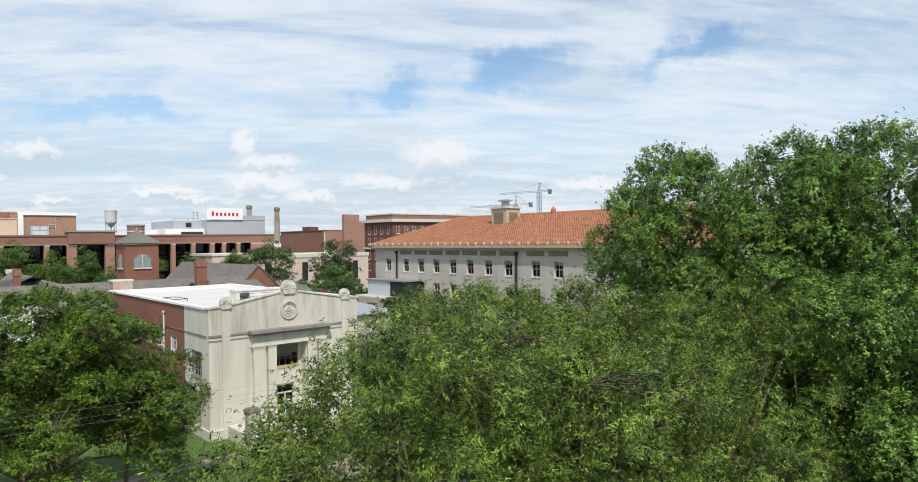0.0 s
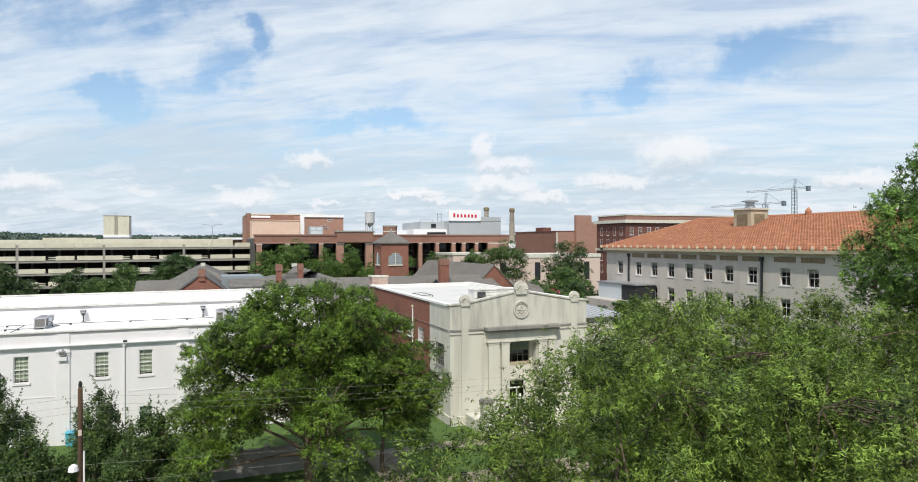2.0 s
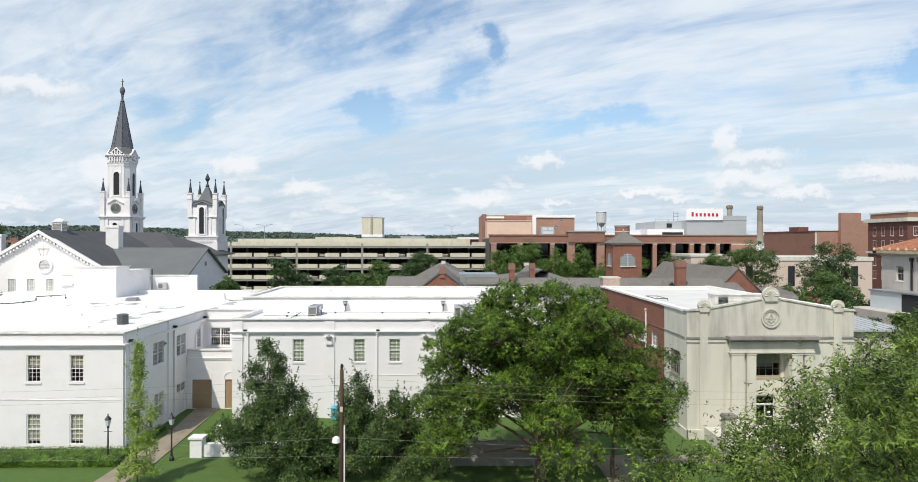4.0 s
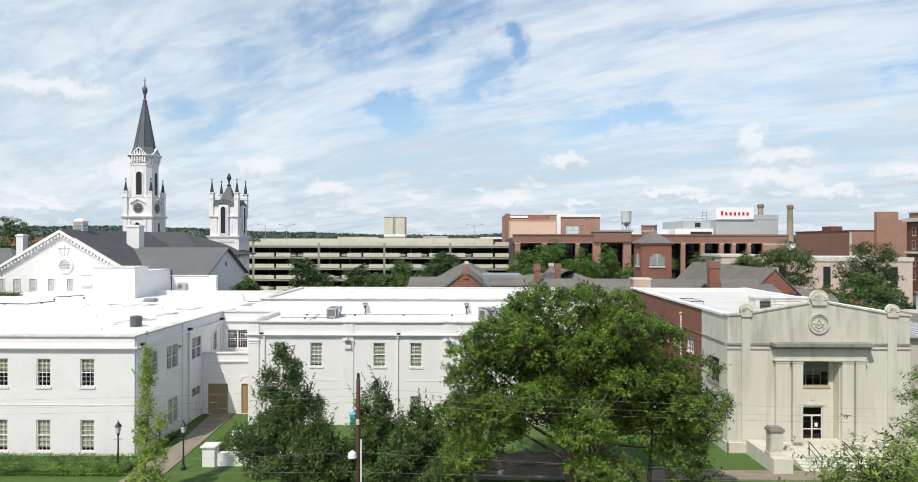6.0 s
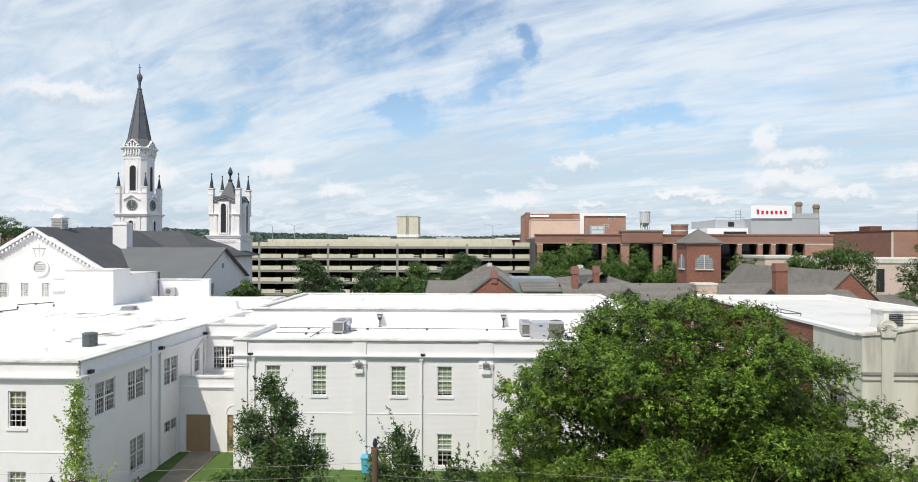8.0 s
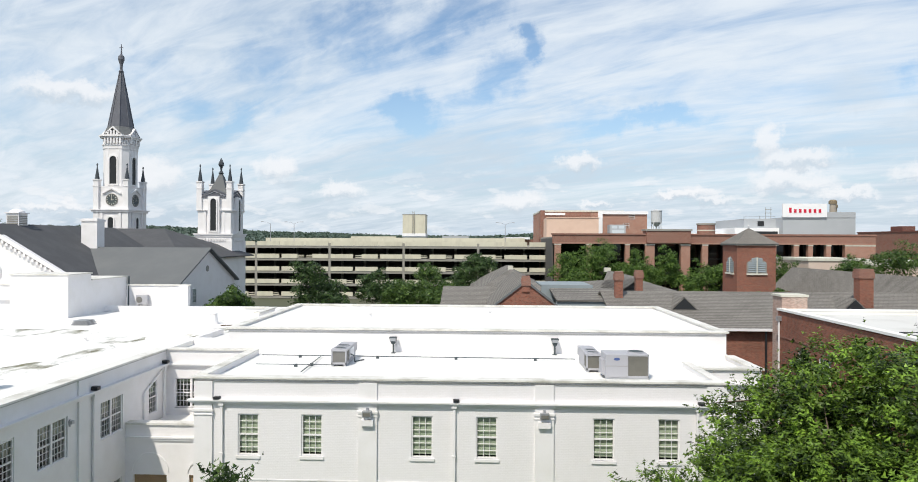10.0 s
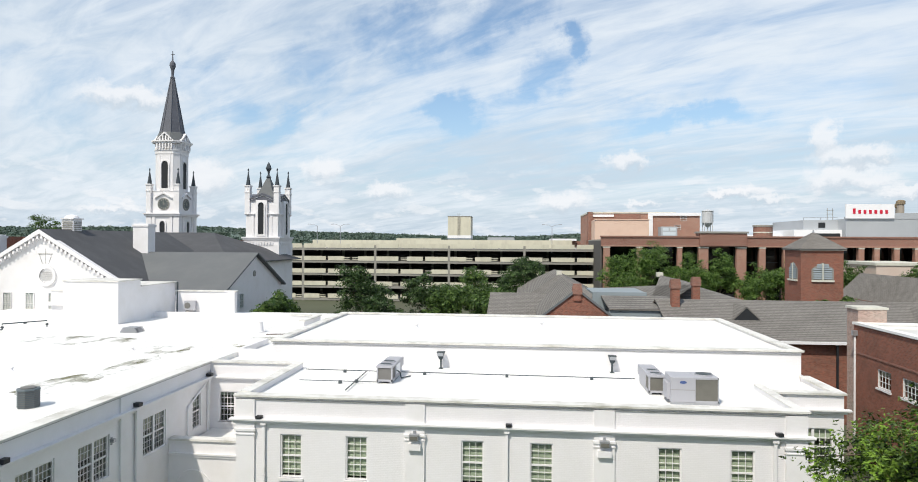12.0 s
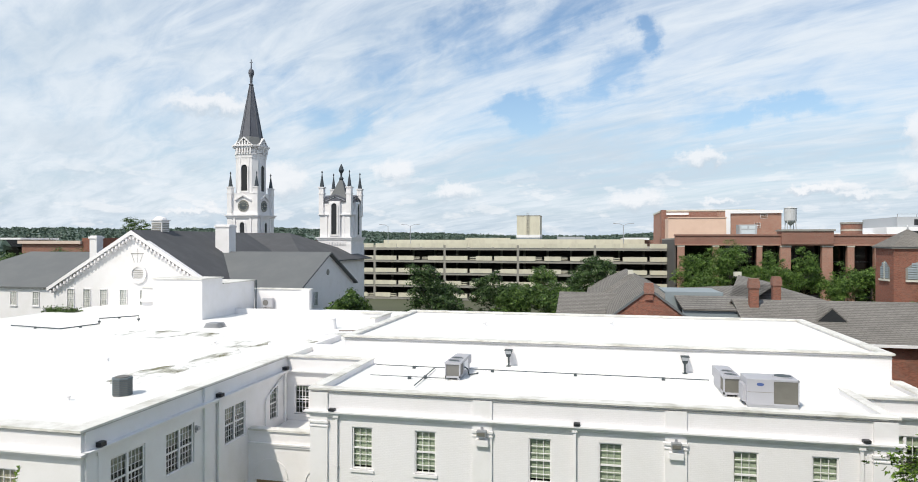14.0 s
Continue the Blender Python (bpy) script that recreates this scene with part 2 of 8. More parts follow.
def glass(name, tint=(0.75, 0.8, 0.78)):
    m = bpy.data.materials.new(name)
    m.use_nodes = True
    nt = m.node_tree
    nt.nodes.remove(nt.nodes["Principled BSDF"])
    tr, gl, mx, fr = (nt.nodes.new(k) for k in ("ShaderNodeBsdfTransparent", "ShaderNodeBsdfGlossy", "ShaderNodeMixShader", "ShaderNodeFresnel"))
    tr.inputs[0].default_value = (*tint, 1)
    gl.inputs["Roughness"].default_value = 0.03
    fr.inputs[0].default_value = 1.5
    nt.links.new(fr.outputs[0], mx.inputs[0])
    nt.links.new(tr.outputs[0], mx.inputs[1])
    nt.links.new(gl.outputs[0], mx.inputs[2])
    nt.links.new(mx.outputs[0], nt.nodes["Material Output"].inputs[0])
    return m


def leaf_material(name, dark, light, glow=0.35):
    m = bpy.data.materials.new(name)
    m.use_nodes = True
    nt = m.node_tree
    N, L = nt.nodes.new, nt.links.new
    p = nt.nodes["Principled BSDF"]
    p.inputs["Roughness"].default_value = 0.45
    p.inputs["Specular IOR Level"].default_value = 0.25
    # dark-to-light mix per leaf and clump paints in unresolved shade and lit clumps
    geo, noise_n, mx = N("ShaderNodeNewGeometry"), N("ShaderNodeTexNoise"), N("ShaderNodeMix")
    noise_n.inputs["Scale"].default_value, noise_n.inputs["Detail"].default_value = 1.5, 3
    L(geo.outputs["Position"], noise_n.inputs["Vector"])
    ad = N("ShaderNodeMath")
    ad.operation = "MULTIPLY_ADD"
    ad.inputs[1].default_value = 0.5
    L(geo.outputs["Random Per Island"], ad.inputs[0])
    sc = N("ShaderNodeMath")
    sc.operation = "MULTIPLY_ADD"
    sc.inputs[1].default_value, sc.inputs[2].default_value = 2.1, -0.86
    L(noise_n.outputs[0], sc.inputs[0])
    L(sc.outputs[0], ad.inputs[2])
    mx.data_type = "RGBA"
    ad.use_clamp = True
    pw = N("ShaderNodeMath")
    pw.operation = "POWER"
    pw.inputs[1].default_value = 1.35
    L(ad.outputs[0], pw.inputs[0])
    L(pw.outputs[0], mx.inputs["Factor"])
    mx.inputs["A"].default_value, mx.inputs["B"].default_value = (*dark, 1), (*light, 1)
    L(mx.outputs["Result"], p.inputs["Base Color"])
    tl, ms = N("ShaderNodeBsdfTranslucent"), N("ShaderNodeMixShader")
    L(mx.outputs["Result"], tl.inputs[0])
    ms.inputs[0].default_value = glow
    L(p.outputs[0], ms.inputs[1])
    L(tl.outputs[0], ms.inputs[2])
    L(ms.outputs[0], nt.nodes["Material Output"].inputs[0])
    return m


WHITE_BRICK = coursed("white_painted_brick", (0.785, 0.768, 0.778), (0.755, 0.74, 0.745), 0.21, 0.075, 0.16, 0.02, 0.7, (0.67, 0.65, 0.62), 0.3, relief=0.2)
WHITE_PAINT = material("white_paint", (0.785, 0.77, 0.772), 0.6, 0.04, 0.8, 14, 0.03, (0.62, 0.60, 0.56), 0.35, 0.6)
WHITE_ROOF = material("white_roof_coating", (0.84, 0.83, 0.805), 0.55, 0.03, 0.35, 6, 0.04, (0.60, 0.58, 0.52), 0.45, 0.16)
ROOF_EDGE = material("weathered_white_coping", (0.72, 0.705, 0.665), 0.6, 0.12, 1.0, 14, 0.04, (0.34, 0.32, 0.26), 0.75, 0.9)
STONE = material("limestone", (0.62, 0.605, 0.525), 0.8, 0.08, 0.8, 10, 0.08, (0.34, 0.33, 0.29), 0.5, 1.2, drip=0.12)
STONE_DARK = material("weathered_limestone", (0.27, 0.26, 0.235), 0.85, 0.2, 1.0, 10, 0.1, (0.13, 0.13, 0.12), 0.8, 0.9, drip=0.2)
GREY_STUCCO = material("grey_stucco", (0.52, 0.48, 0.435), 0.85, 0.08, 0.7, 9, 0.06, (0.34, 0.32, 0.29), 0.5, 0.5, drip=0.3)
RED_BRICK = coursed("red_brick", (0.285, 0.10, 0.064), (0.25, 0.16, 0.125), 0.21, 0.075, 0.16, 0.34, 0.88, (0.15, 0.065, 0.045), 0.6)
BROWN_BRICK = coursed("brown_brick", (0.29, 0.13, 0.095), (0.28, 0.2, 0.16), 0.21, 0.075, 0.16, 0.25, 0.88, (0.19, 0.08, 0.06), 0.4)
ORANGE_BRICK = coursed("orange_brick", (0.41, 0.205, 0.145), (0.36, 0.27, 0.22), 0.21, 0.075, 0.16, 0.25, 0.88, (0.30, 0.12, 0.08), 0.4)
DARK_BRICK = coursed("dark_brick", (0.17, 0.06, 0.045), (0.18, 0.12, 0.1), 0.21, 0.075, 0.16, 0.25, 0.88, (0.1, 0.04, 0.03), 0.4)
PEACH = material("peach_stucco", (0.66, 0.485, 0.385), 0.85, 0.05, 0.5, 6, 0.04, (0.5, 0.33, 0.25), 0.4, 0.3)
STONE_STREAKED = material("streaked_limestone", (0.58, 0.565, 0.49), 0.8, 0.1, 0.8, 10, 0.08, (0.16, 0.155, 0.14), 0.6, 1.3, drip=0.16)
PINKISH = material("pink_stucco", (0.60, 0.49, 0.42), 0.85, 0.05, 0.5, 6, 0.04, (0.5, 0.36, 0.3), 0.3, 0.3)
BEIGE = material("beige_concrete", (0.60, 0.575, 0.46), 0.85, 0.08, 0.3, 6, 0.05, (0.36, 0.33, 0.27), 0.5, 0.4, drip=0.4)
CONCRETE = material("grey_concrete", (0.30, 0.29, 0.26), 0.85, 0.12, 0.5, 8, 0.06, (0.19, 0.18, 0.16), 0.5, 0.5)
PATH_CONCRETE = material("path_concrete", (0.29, 0.25, 0.19), 0.9, 0.16, 0.8, 12, 0.06, (0.15, 0.125, 0.09), 0.7, 0.9)
SLATE = material("dark_grey_roof", (0.078, 0.079, 0.084), 0.75, 0.15, 0.5, 12, 0.1, (0.12, 0.12, 0.125), 0.5, 0.5)
GREY_ROOF = material("mid_grey_roof", (0.135, 0.142, 0.145), 0.75, 0.12, 0.4, 12, 0.1, (0.17, 0.175, 0.17), 0.5, 0.4)
SHINGLE = coursed("grey_shingle", (0.225, 0.21, 0.19), (0.125, 0.118, 0.108), 0.45, 0.11, 0.2, 0.13, 0.9, (0.13, 0.12, 0.105), 0.5, relief=0.8)
SPIRE = material("lead_grey_spire", (0.115, 0.12, 0.14), 0.55, 0.2, 0.6, 10, 0.08, (0.07, 0.075, 0.09), 0.5, 0.7)
DARK_FINIAL = material("dark_finial", (0.05, 0.06, 0.07), 0.5, 0.2, 2, 16, 0.05)
TERRACOTTA = material("terracotta_tile", (0.40, 0.185, 0.108), 0.8, 0.30, 0.5, 9, 0.05, (0.28, 0.12, 0.07), 0.55, 0.8, island=0.6)
TAN_STONE = material("tan_carved_stone", (0.50, 0.43, 0.31), 0.8, 0.15, 2, 12, 0.1, (0.24, 0.2, 0.14), 0.6, 1.5)
FRIEZE = material("brown_frieze", (0.20, 0.155, 0.10), 0.8, 0.4, 4, 10, 0.15, (0.36, 0.3, 0.2), 0.6, 4.0)
METAL = material("galvanised_metal", (0.42, 0.43, 0.45), 0.45, 0.1, 1, 14, 0.02, (0.3, 0.3, 0.3), 0.3, 1.0, metal=0.6)
TANK_METAL = material("silver_tank_paint", (0.55, 0.56, 0.57), 0.5, 0.12, 0.5, 8, 0.02, (0.36, 0.33, 0.3), 0.4, 0.6)
CRANE_GREY = material("crane_grey_paint", (0.16, 0.20, 0.24), 0.6, 0.1, 1, 14, 0.02)
CHIMNEY_TAN = material("sooty_tan_brick", (0.32, 0.28, 0.23), 0.9, 0.2, 0.3, 4, 0.05, (0.16, 0.13, 0.10), 0.6, 0.12)
COIL_TAN = material("dusty_coil_grille", (0.155, 0.15, 0.13), 0.6, 0.2, 4, 60, 0.2)
AC_GREY = material("unit_grey_paint", (0.41, 0.41, 0.44), 0.5, 0.05, 1, 12, 0.02, (0.38, 0.38, 0.38), 0.3, 1.0)
AC_DARK = material("dark_coil_grille", (0.17, 0.165, 0.155), 0.6, 0.2, 4, 40, 0.1)
CONDENSER_BLUE = material("condenser_blue_grey", (0.12, 0.145, 0.155), 0.5, 0.1, 2, 14, 0.03)
COND_GREY = material("condenser_paint", (0.065, 0.08, 0.085), 0.5, 0.1, 2, 14, 0.03)
BLACK_METAL = material("black_metal", (0.025, 0.027, 0.03), 0.5, 0.2, 3, 20, 0.03)
WHITE_SIGN = material("white_sign_panel", (0.82, 0.82, 0.83), 0.5, 0.02, 0.5, 6, 0.0)
RED_LETTER = material("red_letter", (0.55, 0.02, 0.05), 0.4, 0.05, 1, 8, 0.0)
PALE_WALL = material("pale_panel_wall", (0.40, 0.42, 0.44), 0.7, 0.05, 0.3, 5, 0.02, (0.5, 0.52, 0.54), 0.3, 0.2)
BLUE_ROOF = material("pale_blue_metal_roof", (0.25, 0.29, 0.31), 0.6, 0.1, 0.5, 6, 0.03, (0.28, 0.32, 0.34), 0.4, 0.4)
WOOD_DOOR = material("tan_wood_door", (0.34, 0.235, 0.135), 0.6, 0.15, 2, 20, 0.05)
POLE_WOOD = material("brown_pole_wood", (0.11, 0.07, 0.045), 0.9, 0.25, 2, 25, 0.15)
BARK = material("grey_brown_bark", (0.115, 0.088, 0.062), 0.95, 0.3, 3, 30, 0.3, (0.2, 0.17, 0.13), 0.4, 3.0)
GLASS = glass("window_glass")
DARK_GLASS = glass("tinted_glass", (0.10, 0.10, 0.11))
SCREEN = material("translucent_sheet", (0.55, 0.6, 0.63), 0.4, 0.08, 2, 12, 0.02)
BLIND = material("pale_green_blind", (0.50, 0.56, 0.44), 0.8, 0.06, 2, 20, 0.02)
CURTAIN = material("cream_curtain", (0.56, 0.52, 0.42), 0.9, 0.1, 3, 20, 0.05)
# room surfaces: indoor shade is put into this dark base colour
INSIDE = material("room_shade_wall", (0.10, 0.095, 0.09), 0.9, 0.1, 1, 8, 0.0)
GRASS = material("grass", (0.075, 0.135, 0.03), 0.95, 0.3, 1.5, 40, 0.3, (0.11, 0.15, 0.045), 0.5, 0.8)
ASPHALT = material("asphalt", (0.055, 0.055, 0.056), 0.9, 0.2, 0.6, 40, 0.1, (0.09, 0.088, 0.085), 0.5, 0.5)
EARTH = material("town_ground", (0.10, 0.105, 0.07), 0.95, 0.3, 0.05, 2, 0.1, (0.07, 0.1, 0.04), 0.7, 0.02)
# leaf pairs: the near-black end stands for shade between leaves, the bright end for sunlit ones
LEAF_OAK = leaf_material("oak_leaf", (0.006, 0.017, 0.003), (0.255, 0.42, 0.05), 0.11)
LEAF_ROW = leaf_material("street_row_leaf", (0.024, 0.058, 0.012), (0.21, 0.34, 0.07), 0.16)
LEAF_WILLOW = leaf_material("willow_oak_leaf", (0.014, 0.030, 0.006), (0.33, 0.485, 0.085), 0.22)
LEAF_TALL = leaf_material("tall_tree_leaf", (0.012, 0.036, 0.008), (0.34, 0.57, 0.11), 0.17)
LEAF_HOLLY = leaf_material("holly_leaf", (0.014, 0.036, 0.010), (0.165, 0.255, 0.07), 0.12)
LEAF_LIME = leaf_material("young_leaf", (0.17, 0.27, 0.05), (0.48, 0.60, 0.15))
LEAF_FAR = leaf_material("far_leaf", (0.018, 0.046, 0.011), (0.17, 0.27, 0.062), 0.16)
LEAF_HEDGE = leaf_material("hedge_leaf", (0.05, 0.11, 0.015), (0.27, 0.44, 0.07), 0.18)
LEAF_DARK = leaf_material("magnolia_leaf", (0.014, 0.034, 0.01), (0.105, 0.175, 0.052), 0.12)
# far woods: aerial haze is mixed into both colours, paler and greyer
HAZED_WOODS = leaf_material("hazed_woods", (0.07, 0.105, 0.08), (0.125, 0.17, 0.125), 0.1)
PINK_FLOWER = material("pink_blossom", (0.5, 0.10, 0.16), 0.8, 0.3, 3, 20, 0.05)


# ---- building blocks ----
class Shape:
    """Collects faces for one mesh."""

    def __init__(self):
        self.v, self.f = [], []

    def add(self, verts, faces):
        n = len(self.v)
        self.v += [tuple(p) for p in verts]
        self.f += [tuple(i + n for i in f) for f in faces]
        return self

    def box(self, x0, x1, y0, y1, z0, z1):
        return self.add([(x0, y0, z0), (x1, y0, z0), (x1, y1, z0), (x0, y1, z0), (x0, y0, z1), (x1, y0, z1), (x1, y1, z1), (x0, y1, z1)],
                        [(0, 3, 2, 1), (4, 5, 6, 7), (0, 1, 5, 4), (1, 2, 6, 5), (2, 3, 7, 6), (3, 0, 4, 7)])

    def prism(self, outline, y0, y1, axis="y"):
        """An outline (a, z) drawn out along y (or along x: axis 'x', a is then y; or along z: outline (x, y))."""
        n = len(outline)
        if axis == "y":
            vs = [(a, y0, z) for a, z in outline] + [(a, y1, z) for a, z in outline]
        elif axis == "x":
            vs = [(y0, a, z) for a, z in outline] + [(y1, a, z) for a, z in outline]
        else:
            vs = [(a, b, y0) for a, b in outline] + [(a, b, y1) for a, b in outline]
        fs = [tuple(range(n)), tuple(range(2 * n - 1, n - 1, -1))] + [(i, i + n, (i + 1) % n + n, (i + 1) % n) for i in range(n)]
        return self.add(vs, fs)

    def turned(self, cx, cy, profile, n=12, turn=0.0, squash=1.0):
        """A turned shape round a vertical axis: profile of (radius, z)."""
        vs, fs = [], []
        for r, z in profile:
            for i in range(n):
                a = 2 * math.pi * i / n + turn
                vs.append((cx + r * math.cos(a), cy + squash * r * math.sin(a), z))
        for j in range(len(profile) - 1):
            for i in range(n):
                k = (i + 1) % n
                fs.append((j * n + i, j * n + k, (j + 1) * n + k, (j + 1) * n + i))
        fs.append(tuple(range(n - 1, -1, -1)))
        fs.append(tuple((len(profile) - 1) * n + i for i in range(n)))
        return self.add(vs, fs)

    def tube(self, points, radii, n=6):
        pts = [Vector(p) for p in points]
        vs, fs = [], []
        for i, p in enumerate(pts):
            d = (pts[min(i + 1, len(pts) - 1)] - pts[max(i - 1, 0)]).normalized()
            s = d.cross(Vector((0.31, 0.17, 1) if abs(d.z) < 0.9 else (1, 0.2, 0))).normalized()
            u = d.cross(s)
            for k in range(n):
                a = 2 * math.pi * k / n
                vs.append(p + radii[i] * (math.cos(a) * s + math.sin(a) * u))
        for j in range(len(pts) - 1):
            for i in range(n):
                k = (i + 1) % n
                fs.append((j * n + i, j * n + k, (j + 1) * n + k, (j + 1) * n + i))
        fs += [tuple(range(n - 1, -1, -1)), tuple((len(pts) - 1) * n + i for i in range(n))]
        return self.add(vs, fs)

    def mesh(self, name, mat, smooth=False):
        me = bpy.data.meshes.new(name)
        me.from_pydata(self.v, [], self.f)
        bm = bmesh.new()
        bm.from_mesh(me)
        bmesh.ops.recalc_face_normals(bm, faces=bm.faces)
        bm.to_mesh(me)
        bm.free()
        me.materials.append(mat)
        if smooth:
            for p in me.polygons:
                p.use_smooth = True
        return me


def part(name, shape, mat, parent=None, label="", m=None, smooth=False):
    ob = new(name, shape.mesh(name, mat, smooth) if isinstance(shape, Shape) else shape)
    if parent is not None:
        ob.parent = parent
    if m is not None:
        ob.matrix_basis = m
    if label:
        tagged(ob, label)
    return ob


def thing(name, label, category, at=(0, 0, 0), group="", kind="", rz=0):
    ob = new(name)
    ob.matrix_basis = pose(*at, 0, 0, rz)
    return tagged(ob, label, category, group, kind)


def bevelled(ob, width=0.02, segments=2):
    b = ob.modifiers.new("bevel", "BEVEL")
    b.width, b.segments, b.limit_method, b.angle_limit = width, segments, "ANGLE", radians(40)
    return ob


def south(x, y, z=0.0):
    return pose(x, y, z)


def east(x, y, z=0.0):
    return pose(x, y, z, 0, 0, 90)


def west(x, y, z=0.0):
    return pose(x, y, z, 0, 0, -90)


def wall(name, length, z0, z1, thick, openings, mat, parent, m, label=""):
    """A wall of its thickness along local x from 0, its outer face at local y 0, with openings (x0, x1, z0, z1) cut through it."""
    xs = sorted({0.0, length, *[v for o in openings for v in o[:2]]})
    zs = sorted({z0, z1, *[v for o in openings for v in o[2:4]]})
    s = Shape()
    grid = {}

    def hole(i, j):
        cx, cz = (xs[i] + xs[i + 1]) / 2, (zs[j] + zs[j + 1]) / 2
        return any(o[0] < cx < o[1] and o[2] < cz < o[3] for o in openings)

    for i in range(len(xs) - 1):
        for j in range(len(zs) - 1):
            grid[i, j] = not hole(i, j)
    for (i, j), solid in grid.items():
        if not solid:
            continue
        a, b, c, d = xs[i], xs[i + 1], zs[j], zs[j + 1]
        s.add([(a, 0, c), (b, 0, c), (b, 0, d), (a, 0, d)], [(0, 1, 2, 3)])
        s.add([(a, thick, c), (b, thick, c), (b, thick, d), (a, thick, d)], [(3, 2, 1, 0)])
        if not grid.get((i - 1, j)):
            s.add([(a, 0, c), (a, thick, c), (a, thick, d), (a, 0, d)], [(3, 2, 1, 0)])
        if not grid.get((i + 1, j)):
            s.add([(b, 0, c), (b, thick, c), (b, thick, d), (b, 0, d)], [(0, 1, 2, 3)])
        if not grid.get((i, j - 1)):
            s.add([(a, 0, c), (b, 0, c), (b, thick, c), (a, thick, c)], [(3, 2, 1, 0)])
        if not grid.get((i, j + 1)):
            s.add([(a, 0, d), (b, 0, d), (b, thick, d), (a, thick, d)], [(0, 1, 2, 3)])
    me = bpy.data.meshes.new(name)
    me.from_pydata(s.v, [], s.f)
    bm = bmesh.new()
    bm.from_mesh(me)
    bmesh.ops.remove_doubles(bm, verts=bm.verts, dist=0.0005)
    bmesh.ops.recalc_face_normals(bm, faces=bm.faces)
    bm.to_mesh(me)
    bm.free()
    me.materials.append(mat)
    return part(name, me, mat, parent, label, m)


def sash_window(w, h, cols, rows, parent, m, split=True, double=False, blind=0.5, blind_mat=None, frame_mat=None, sill=True, depth=0.10, pane_mat=None, label=""):
    """A window at local (0, 0): its lower left corner; the glass lies depth behind the wall's face. frame > sash, pane, blind, sill."""
    frame_mat = frame_mat or WHITE_PAINT
    f = Shape()
    t = 0.06
    f.box(0, t, depth - 0.05, depth + 0.07, 0, h).box(w - t, w, depth - 0.05, depth + 0.07, 0, h)
    f.box(t, w - t, depth - 0.05, depth + 0.07, 0, t).box(t, w - t, depth - 0.05, depth + 0.07, h - t, h)
    if double:
        f.box(w / 2 - 0.06, w / 2 + 0.06, depth - 0.05, depth + 0.07, t, h - t)
    win = part("window", f, frame_mat, parent, label, m)
    s = Shape()
    spans = [(t, w / 2 - 0.06), (w / 2 + 0.06, w - t)] if double else [(t, w - t)]
    k = 0.022
    for a, b in spans:
        if split:
            s.box(a, b, depth - 0.02, depth + 0.05, h / 2 - 0.035, h / 2 + 0.035)
        for i in range(1, cols):
            x = a + (b - a) * i / cols
            s.box(x - k / 2, x + k / 2, depth - 0.012, depth + 0.03, t, h - t)
        for j in range(1, rows):
            z = t + (h - 2 * t) * j / rows
            if split and abs(z - h / 2) < 0.05:
                continue
            s.box(a, b, depth - 0.010, depth + 0.028, z - k / 2, z + k / 2)
    if s.v:
        part("sash", s, frame_mat, win)
    for a, b in spans:
        p = part("pane", Shape().add([(a, depth + 0.012, t), (b, depth + 0.012, t), (b, depth + 0.012, h - t), (a, depth + 0.012, h - t)], [(0, 1, 2, 3)]), pane_mat or GLASS, win)
        p.visible_shadow = False
    if blind > 0:
        part("blind", Shape().box(t, w - t, depth + 0.10, depth + 0.115, h * (1 - blind), h - t), blind_mat or BLIND, win)
    if sill:
        part("sill", Shape().box(-0.07, w + 0.07, -0.07, depth, -0.13, 0.0), frame_mat, win)
    return win


def gable_roof(name, x0, x1, y0, y1, ze, zr, mat, parent, along="y", over=0.4, thick=0.18, label=""):
    """Two slopes with their thickness; the ridge runs along y or x."""
    s = Shape()
    if along == "y":
        cx, half = (x0 + x1) / 2, (x1 - x0) / 2
        k = (zr - ze) / half
        e = half + over
        s.prism([(cx - e, zr - k * e), (cx, zr), (cx + e, zr - k * e), (cx + e, zr - k * e - thick), (cx, zr - thick), (cx - e, zr - k * e - thick)], y0 - over, y1 + over, "y")
    else:
        cy, half = (y0 + y1) / 2, (y1 - y0) / 2
        k = (zr - ze) / half
        e = half + over
        s.prism([(cy - e, zr - k * e), (cy, zr), (cy + e, zr - k * e), (cy + e, zr - k * e - thick), (cy, zr - thick), (cy - e, zr - k * e - thick)], x0 - over, x1 + over, "x")
    return part(name, s, mat, parent, label)


